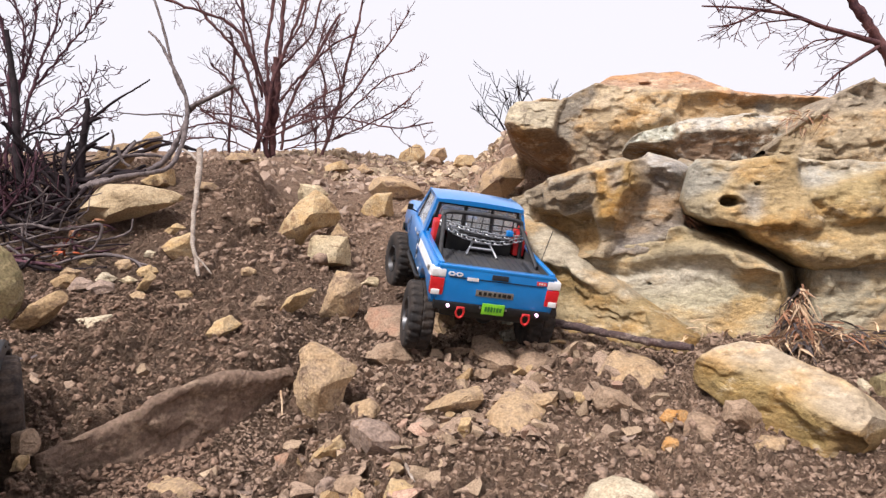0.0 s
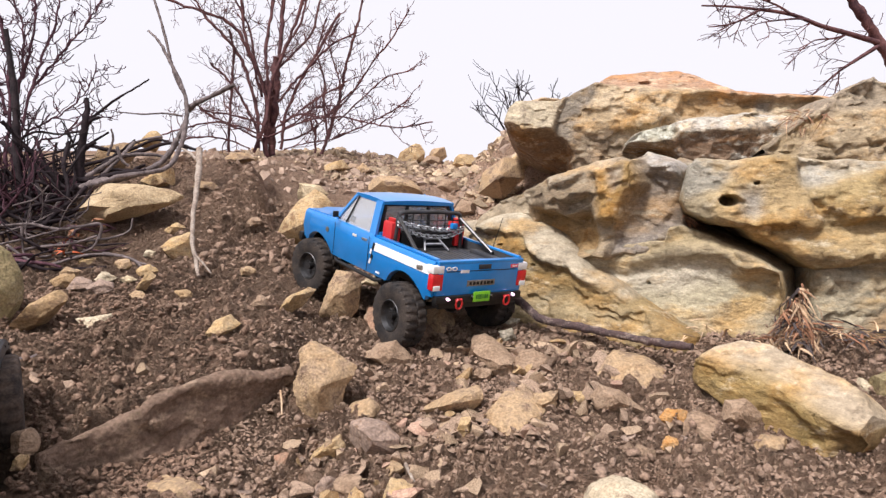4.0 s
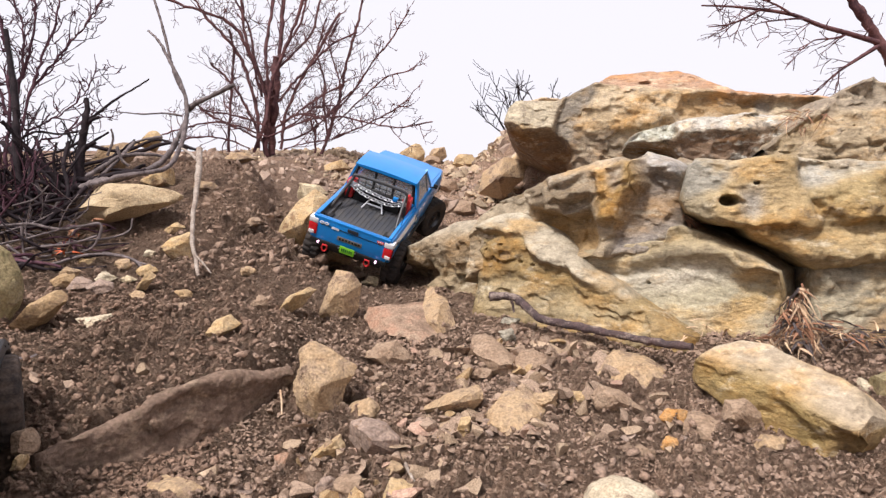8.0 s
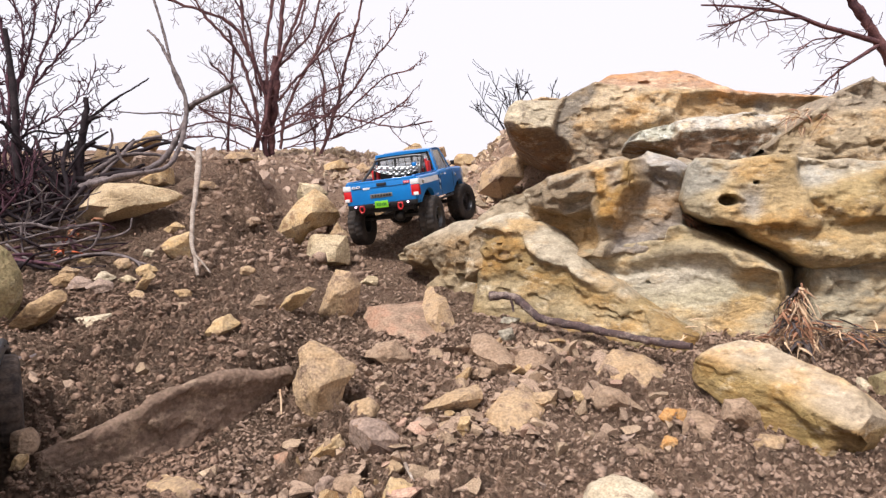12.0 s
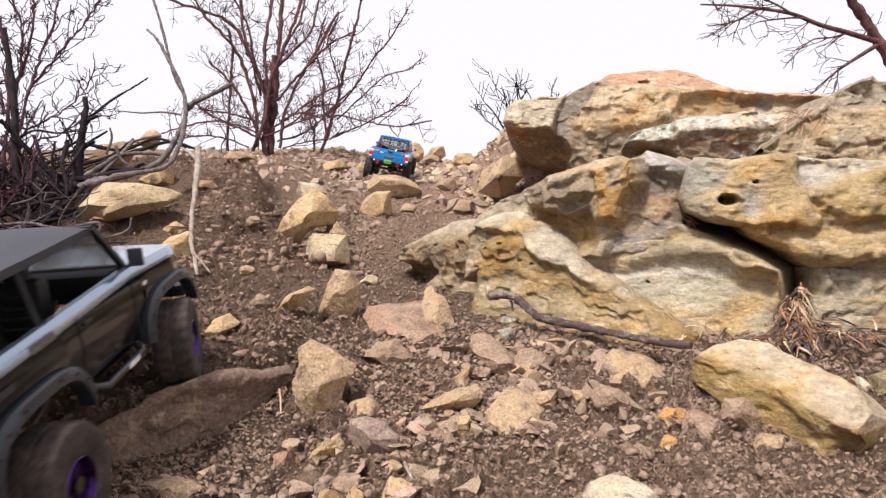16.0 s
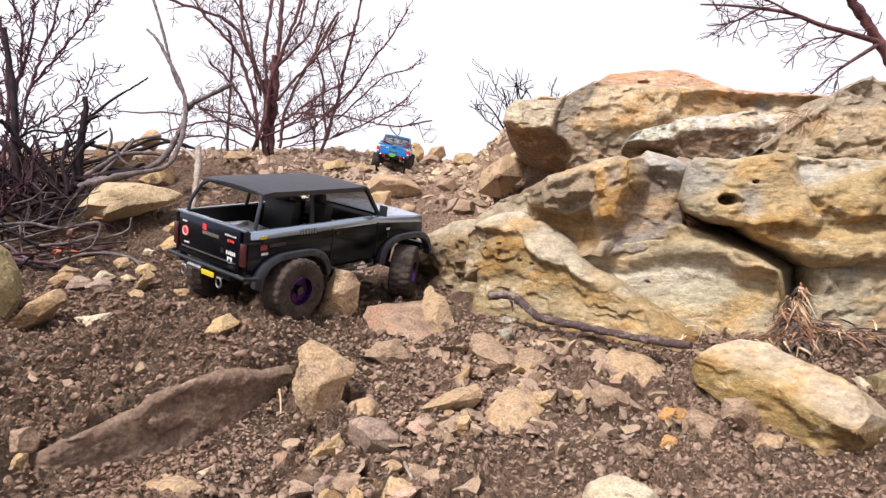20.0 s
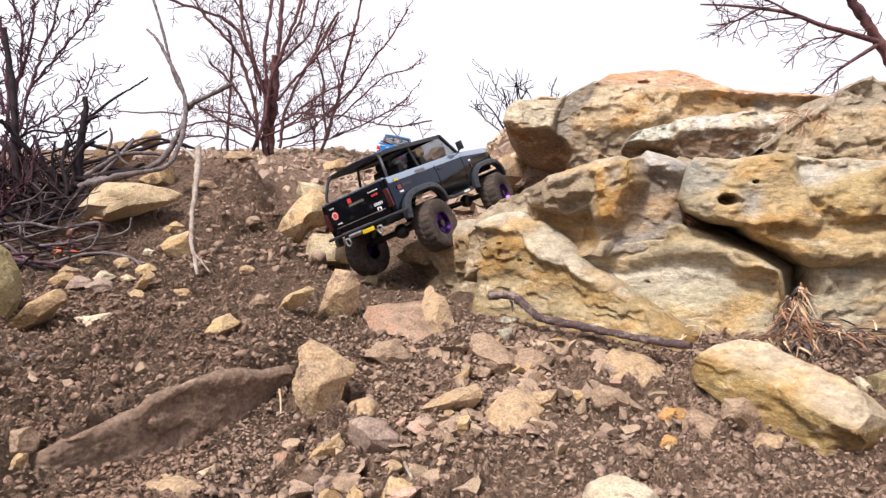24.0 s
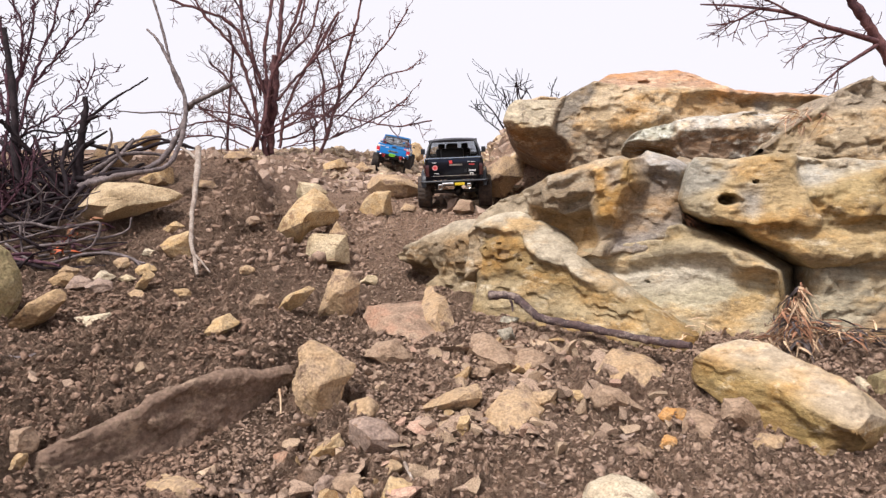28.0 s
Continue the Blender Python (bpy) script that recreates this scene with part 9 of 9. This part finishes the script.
        step = rod([(s * 0.090, -0.038, 0.086), (s * 0.104, -0.025, 0.080), (s * 0.104, 0.062, 0.080), (s * 0.090, 0.075, 0.086)], 0.004, 8)
        part("rock_slider", step, DARKSTEEL, t)
        part("slider_badge", box((0.001, 0.026, 0.005), (s * 0.1085, 0.03, 0.081), 0), WHITE, t)
        part("tail_light", box((0.0125, 0.006, 0.038), (s * 0.0865, -0.2265, 0.131), 0.002), DARKRED, t, "dark red tail light lens")
        mirror = box((0.016, 0.006, 0.020), (s * 0.110, 0.074, 0.184), 0.002)
        rod([(s * 0.094, 0.082, 0.171), (s * 0.108, 0.076, 0.178)], 0.002, 6, mirror)
        part("wing_mirror", mirror, FLARE, t)
        seat = box((0.042, 0.022, 0.062), (s * 0.040, -0.020, 0.163), 0.008, (-6, 0, 0))
        box((0.024, 0.014, 0.018), (s * 0.040, -0.024, 0.202), 0.006, (-6, 0, 0), seat)
        part("seat", seat, PLASTIC, t)
        part("headlight", disc(0.012, 0.006, (s * 0.072, 0.224, 0.135), "Y", 16), WHITE, t)
        part("rear_hoop_leg", rod(bent([(s * 0.0865, -0.206, 0.166), (s * 0.0855, -0.203, 0.185), (s * 0.077, -0.190, 0.212), (s * 0.066, -0.181, 0.2235)], 4), 0.0033, 8), FLARE, t)
        part("side_hoop_leg", rod([(s * 0.088, -0.085, 0.165), (s * 0.074, -0.080, 0.2225)], 0.0033, 8), PLASTIC, t)
        part("windscreen_post", beam((s * 0.0895, 0.088, 0.168), (s * 0.0785, 0.055, 0.2225), 0.006, 0.006), PLASTIC, t)
        part("inner_wall", box((0.003, 0.27, 0.055), (s * 0.086, -0.085, 0.141), 0), PLASTIC, t)
    # soft top
    rows = []
    for y in np.linspace(-0.186, 0.060, 14):
        z = float(np.interp(y, (-0.186, -0.17, 0.04, 0.060), (0.2235, 0.2265, 0.2255, 0.2225)))
        across = [(x * (1 + 0.03 * math.sin((y + 0.18) * 13)), y, z + 0.0045 * (1 - (x / 0.078) ** 2)) for x in np.linspace(-0.0785, 0.0785, 13)]
        rows.append([(across[0][0], y, z - 0.008)] + across + [(across[-1][0], y, z - 0.008)] + [(p[0] * 0.975, y, z - 0.006 if i in (0, 12) else p[2] - 0.003) for i, p in list(enumerate(across))[::-1]])
    part("soft_top", loft(rows), CANVAS, t, "black canvas soft top")
    part("rear_hoop", rod([(-0.068, -0.182, 0.2225), (0.068, -0.182, 0.2225)], 0.0033, 8), FLARE, t)
    part("middle_hoop", rod([(-0.074, -0.080, 0.2225), (0.074, -0.080, 0.2225)], 0.0033, 8), PLASTIC, t)
    part("windscreen_header", beam((-0.0785, 0.055, 0.2225), (0.0785, 0.055, 0.2225), 0.006, 0.006), PLASTIC, t)
    part("windscreen_base", beam((-0.0895, 0.088, 0.1700), (0.0895, 0.088, 0.1700), 0.007, 0.006), PLASTIC, t)
    pane([(-0.087, 0.087, 0.172), (0.087, 0.087, 0.172), (0.077, 0.0555, 0.2215), (-0.077, 0.0555, 0.2215)], "windscreen", t)
    rows = []
    for y in np.linspace(0.090, 0.222, 12):
        z = float(np.interp(y, (0.09, 0.222), (0.1705, 0.1600)))
        across = [(x, y, z + 0.003 * (1 - (x / 0.09) ** 2)) for x in np.linspace(-0.087, 0.087, 11)]
        rows.append(across + [(p[0], y, z - 0.012) for p in across[::-1]])
    part("hood", loft(rows), HOODSHEEN, t, "glossy dark hood with the sky's reflection put into its colour")
    part("grille", box((0.17, 0.006, 0.05), (0, 0.220, 0.131), 0.002), PLASTIC, t)
    part("front_bumper", box((0.19, 0.016, 0.016), (0, 0.234, 0.094), 0.003), DARKSTEEL, t)
    part("floor_pan", box((0.172, 0.300, 0.004), (0, -0.068, 0.116), 0), PLASTIC, t)
    part("dashboard", box((0.165, 0.03, 0.026), (0, 0.072, 0.158), 0.005), PLASTIC, t)
    wheel_rim = rod([(-0.038 + 0.014 * math.cos(a), 0.048, 0.172 + 0.014 * math.sin(a)) for a in np.linspace(0, 2 * math.pi, 14, endpoint=False)], 0.0016, 6, closed=True)
    part("steering_wheel", wheel_rim, PLASTIC, t)
    back = box((0.078, 0.020, 0.062), (-0.004, -0.074, 0.166), 0.009, (-6, 0, 0))
    box((0.040, 0.016, 0.020), (-0.004, -0.078, 0.203), 0.007, (-6, 0, 0), back)
    part("rear_seat", back, PLASTIC, t)
    for i in range(4):
        part("cage_bar", rod([(0.045, -0.066, 0.160 + 0.010 * i), (0.072, -0.066, 0.160 + 0.010 * i)], 0.0012, 6), DARKSTEEL, t)
    part("cargo_cover", box((0.110, 0.090, 0.006), (0.006, -0.150, 0.139), 0.003, (4, 5, 3)), CARGO, t, "sagging grey cargo cover")
    part("foil_bundle", box((0.052, 0.070, 0.026), (-0.044, -0.160, 0.134), 0.008, (6, -14, 12)), ALLOY, t, "crumpled silver bundle in the bed")
    gate = box((0.158, 0.007, 0.068), (0, -0.2245, 0.1345), 0.002)
    part("tailgate", gate, BLACK, t)
    # the gate's upper edge has the same painted sheen
    part("gate_top", box((0.176, 0.008, 0.005), (0, -0.2225, 0.1695), 0.0015), SKYSHEEN, t)
    part("rear_panel", box((0.186, 0.006, 0.068), (0, -0.2205, 0.134), 0.002), BLACK, t)
    part("gate_strip", box((0.140, 0.001, 0.002), (0, -0.2284, 0.1135), 0), STEEL, t)
    part("round_sticker", disc(0.0088, 0.0008, (-0.061, -0.2284, 0.140), "Y", 24), STICKER, t, "round red sticker with white marks")
    part("round_sticker_ring", lathe_x([(-0.0004, 0.0075), (0.0004, 0.0075), (0.0004, 0.0063), (-0.0004, 0.0063)], 24), WHITE, t).matrix_basis = pose(-0.061, -0.2291, 0.140, 0, 0, 90)
    part("shield_sticker", box((0.010, 0.0008, 0.010), (-0.010, -0.2284, 0.157), 0), STICKER, t, "red shield sticker")
    part("gate_badge", box((0.042, 0.001, 0.0055), (0.006, -0.2284, 0.1475), 0), BRASS, t)
    bars(t, -0.012, 0.026, 0.1475, -0.2292, 0.003, STEEL, 8, 4)
    bars(t, -0.070, -0.056, 0.1565, -0.2284, 0.003, WHITE, 3, 14)
    bars(t, -0.064, -0.050, 0.1215, -0.2284, 0.003, WHITE, 4, 15)
    bars(t, 0.042, 0.070, 0.156, -0.2284, 0.0028, WHITE, 7, 16)
    bars(t, 0.048, 0.066, 0.1475, -0.2284, 0.0045, STICKER, 3, 17)
    bars(t, 0.046, 0.070, 0.128, -0.2284, 0.0070, WHITE, 5, 18)
    bars(t, 0.033, 0.041, 0.128, -0.2284, 0.0085, FLARE, 2, 19)
    bars(t, -0.014, 0.012, 0.1095, -0.2270, 0.0050, STICKER, 3, 20)
    part("white_sticker", box((0.0115, 0.0008, 0.0095), (0.056, -0.2284, 0.1165), 0.0003), WHITE, t, "small white sticker")
    part("sticker_hole", disc(0.0026, 0.0006, (0.056, -0.2291, 0.1165), "Y", 12), PLASTIC, t)
    bump = rod([(-0.108, -0.212, 0.096), (-0.100, -0.2325, 0.096), (0.100, -0.2325, 0.096), (0.108, -0.212, 0.096)], 0.0034, 8)
    part("rear_bumper", bump, FLARE, t)
    part("tow_plate", box((0.12, 0.016, 0.013), (0, -0.222, 0.0885), 0.003), PLASTIC, t)
    part("number_plate", box((0.032, 0.0016, 0.0085), (0.016, -0.2385, 0.0865), 0.0005), YELLOW, t, "yellow plate with unreadable marks")
    part("winch_drum", rod([(-0.040, -0.234, 0.0885), (-0.004, -0.234, 0.0885)], 0.0045, 10), STEEL, t)
    shackle((-0.046, -0.2385, 0.082), STEEL, t)
    shackle((0.046, -0.2385, 0.082), STEEL, t)
    underbody(t, 0.169, -0.131, 0.09, 0.055)
    made = []
    for y in (0.169, -0.131):
        for s in (-1, 1):
            made.append(wheel(t, (s * 0.1005, y, 0.054), 0.0545, 0.044, MUDTYRE, PURPLE, s, 0.8, 0.0016))
    t.scale = (1.06, 1.06, 1.06)
    return t, made


pickup_truck, pickup_wheels = build_pickup()
offroader, offroader_wheels = build_offroader()


# ---- what moves: seconds, place and turn of each vehicle ----
PICKUP_STEER = [(0, 10), (0.8, 22), (2, 15), (3.5, 10), (5.5, 15), (6.5, -15), (8, -20), (9, -20), (10, 10), (11, -20), (12, -15), (12.5, 15), (14.5, -20), (15.5, 20), (16, 0), (28, 0)]
OFFROADER_STEER = [(0, 6), (12, 6), (14.5, -15), (15.5, 0), (16.0, 12), (16.5, 14), (17.0, 24), (17.5, 20), (18.0, 6), (18.5, -10), (19, -18), (19.5, 8), (20, 28), (20.5, 24), (21, 15), (21.3, 3), (21.5, 5), (23.5, 0), (24.5, 8), (26, -10), (27, 15), (28, 5)]
# the rear wheel that the ledge presses up into its arch
OFFROADER_PRESS = [(0, 0), (16.3, 0), (16.8, 0.03), (17.3, 0.03), (17.8, 0), (28, 0)]
PICKUP_PATH = [
    (0, 0.022, 1.304, 0.200, 14.1, 7.6, 10.5), (0.5, -0.038, 1.378, 0.201, 8.0, 6.4, 23.2), (1, -0.089, 1.388, 0.206, 8.4, 11.4, 23.9),
    (1.5, -0.143, 1.448, 0.212, 8.3, 4.8, 26.4), (2, -0.142, 1.445, 0.213, 9.3, 4.7, 27.3), (2.5, -0.165, 1.478, 0.220, 10.3, 0.5, 34.1),
    (3, -0.182, 1.456, 0.216, 7.0, -2.5, 38.8), (3.5, -0.135, 1.392, 0.204, 10.3, -2.0, 38.9), (5.5, -0.069, 1.310, 0.195, 12.9, 4.3, 28.8),
    (6, -0.204, 1.594, 0.260, 8.3, 7.4, 36.7), (6.5, -0.277, 1.704, 0.307, 32.0, 10.1, 26.8), (7, -0.223, 1.783, 0.354, 42.0, 10.5, 4.4),
    (7.5, -0.204, 1.778, 0.306, 25.7, 19.0, -2.5), (8, -0.185, 1.821, 0.321, 25.4, 19.5, -6.7), (8.5, -0.155, 1.803, 0.300, 16.6, 8.6, -15.8),
    (9, -0.186, 1.822, 0.306, 17.9, 10.7, -11.3), (9.5, -0.226, 1.830, 0.323, 20.4, 22.9, 1.2), (10, -0.289, 1.891, 0.354, 21.9, 27.1, 5.4),
    (10.5, -0.289, 1.852, 0.344, 19.2, 28.1, 7.0), (11, -0.257, 1.792, 0.326, 24.6, 20.6, -12.7), (11.5, -0.189, 1.759, 0.287, 19.9, 8.7, -12.2),
    (12, -0.076, 1.972, 0.354, 8.0, -5.5, -16.7), (12.5, -0.095, 2.256, 0.398, 12.2, 2.7, 3.3), (14.5, -0.531, 2.744, 0.534, 9.6, 20.1, 29.8),
    (15, -0.625, 3.149, 0.587, 7.1, 18.4, 2.3), (15.5, -0.375, 3.494, 0.591, 3.7, 14.9, -26.4), (16, -0.295, 3.746, 0.619, 7.1, 11.2, 0.1),
    (16.9, -0.328, 4.427, 0.713, 5.2, 10.5, 1.1), (28, -0.328, 4.427, 0.713, 5.2, 10.5, 1.1),
]
OFFROADER_PATH = [
    (0, -0.535, 0.590, 0.048, 10.0, -2.0, 26.0), (12.9, -0.535, 0.590, 0.048, 10.0, -2.0, 26.0), (14.5, -0.517, 0.612, 0.079, 14.6, 3.8, 23.6),
    (15, -0.549, 0.684, 0.070, 17.3, 3.0, 14.0), (15.5, -0.541, 0.540, 0.050, 12.8, 2.3, -7.4), (16, -0.455, 0.751, 0.108, 13.4, -4.0, 0.9),
    (16.5, -0.394, 0.854, 0.127, 13.8, 0.2, -12.2), (17, -0.364, 0.937, 0.143, 8.9, -6.5, -23.8), (17.5, -0.343, 1.066, 0.184, 14.7, -7.1, -18.1),
    (18, -0.359, 1.169, 0.186, 13.2, -0.8, -4.6), (18.5, -0.350, 1.238, 0.193, 13.8, -1.1, -6.7), (19, -0.310, 1.352, 0.206, 7.8, 4.2, -14.5),
    (19.5, -0.296, 1.379, 0.210, 7.3, 9.3, -26.2), (20, -0.281, 1.398, 0.215, 5.3, 11.9, -34.5), (20.5, -0.244, 1.410, 0.213, 5.1, 10.0, -45.2),
    (21, -0.235, 1.399, 0.215, 5.8, 9.6, -47.7), (21.5, -0.346, 1.321, 0.218, 7.1, 11.4, -27.5), (23.5, -0.089, 1.691, 0.287, 21.6, -0.5, -19.5),
    (24, -0.013, 1.700, 0.323, 15.1, -17.5, -35.4), (24.5, -0.013, 1.720, 0.310, 19.1, -15.1, -25.9), (25, -0.024, 1.722, 0.301, 22.4, -13.2, -30.6),
    (25.5, -0.026, 1.693, 0.304, 27.7, -6.6, -31.0), (26, -0.004, 1.753, 0.334, 15.6, -19.3, -43.0), (26.5, 0.050, 1.956, 0.367, 11.2, -16.1, -37.9),
    (27, 0.080, 2.383, 0.409, 6.6, -7.3, -10.3), (27.5, 0.086, 2.484, 0.424, 7.9, -3.6, -10.4), (28, 0.047, 2.590, 0.444, 8.0, -2.5, -1.0),
]


def along(path, t):
    """Place and turn on a path at t, straight between its rows."""
    k = max(i for i in range(len(path) - 1) if path[i][0] <= t or i == 0)
    a, b = path[k], path[k + 1]
    f = min(max((t - a[0]) / (b[0] - a[0]), 0.0), 1.0)
    p, q = pose(*a[1:]), pose(*b[1:])
    return Matrix.LocRotScale(p.translation.lerp(q.translation, f), p.to_quaternion().slerp(q.to_quaternion(), f), None)


def roll_wheels(path, wheels, size, radius, steer, press=()):
    """Wheels turn with the way gone, the front pair steers, and each follows the ground by its spring."""
    times = [round(0.1 * i, 1) for i in range(281)]
    poses = [along(path, t) for t in times]
    for w in wheels:
        home = w.location.copy()
        spin, rows, last = 0.0, [], None
        for i, (t, m) in enumerate(zip(times, poses)):
            m0 = poses[max(i - 1, 0)]
            step = m.translation - m0.translation
            ahead = m.to_3x3() @ Vector((0, 1, 0))
            spin -= max(-80.0, min(80.0, math.degrees(step.dot(ahead) / radius)))
            at = m @ (home * size)
            gap = float(slope_height(at.x, at.y)) + radius - at.z
            lift = max(-0.014, min(0.016, gap))
            if press and home.y < 0 < home.x:
                lift += float(np.interp(t, [s[0] for s in press], [s[1] for s in press]))
            left = np.interp(t, [s[0] for s in steer], [s[1] for s in steer]) if home.y > 0 else 0.0
            now = (round(spin, 2), round(float(left), 2), round(lift, 4))
            rows.append((t, now))
        keep = [r for i, r in enumerate(rows) if i in (0, len(rows) - 1) or not (rows[i - 1][1] == r[1] == rows[i + 1][1])]
        walk(w, [(t, pose(home.x, home.y, home.z + h, a, 0, b)) for t, (a, b, h) in keep])


def motions():
    walk(pickup_truck, [(r[0], pose(*r[1:])) for r in PICKUP_PATH])
    walk(offroader, [(r[0], pose(*r[1:])) for r in OFFROADER_PATH])
    roll_wheels(PICKUP_PATH, pickup_wheels, 1.0, 0.056, PICKUP_STEER)
    roll_wheels(OFFROADER_PATH, offroader_wheels, 1.06, 0.0578, OFFROADER_STEER, OFFROADER_PRESS)


motions()
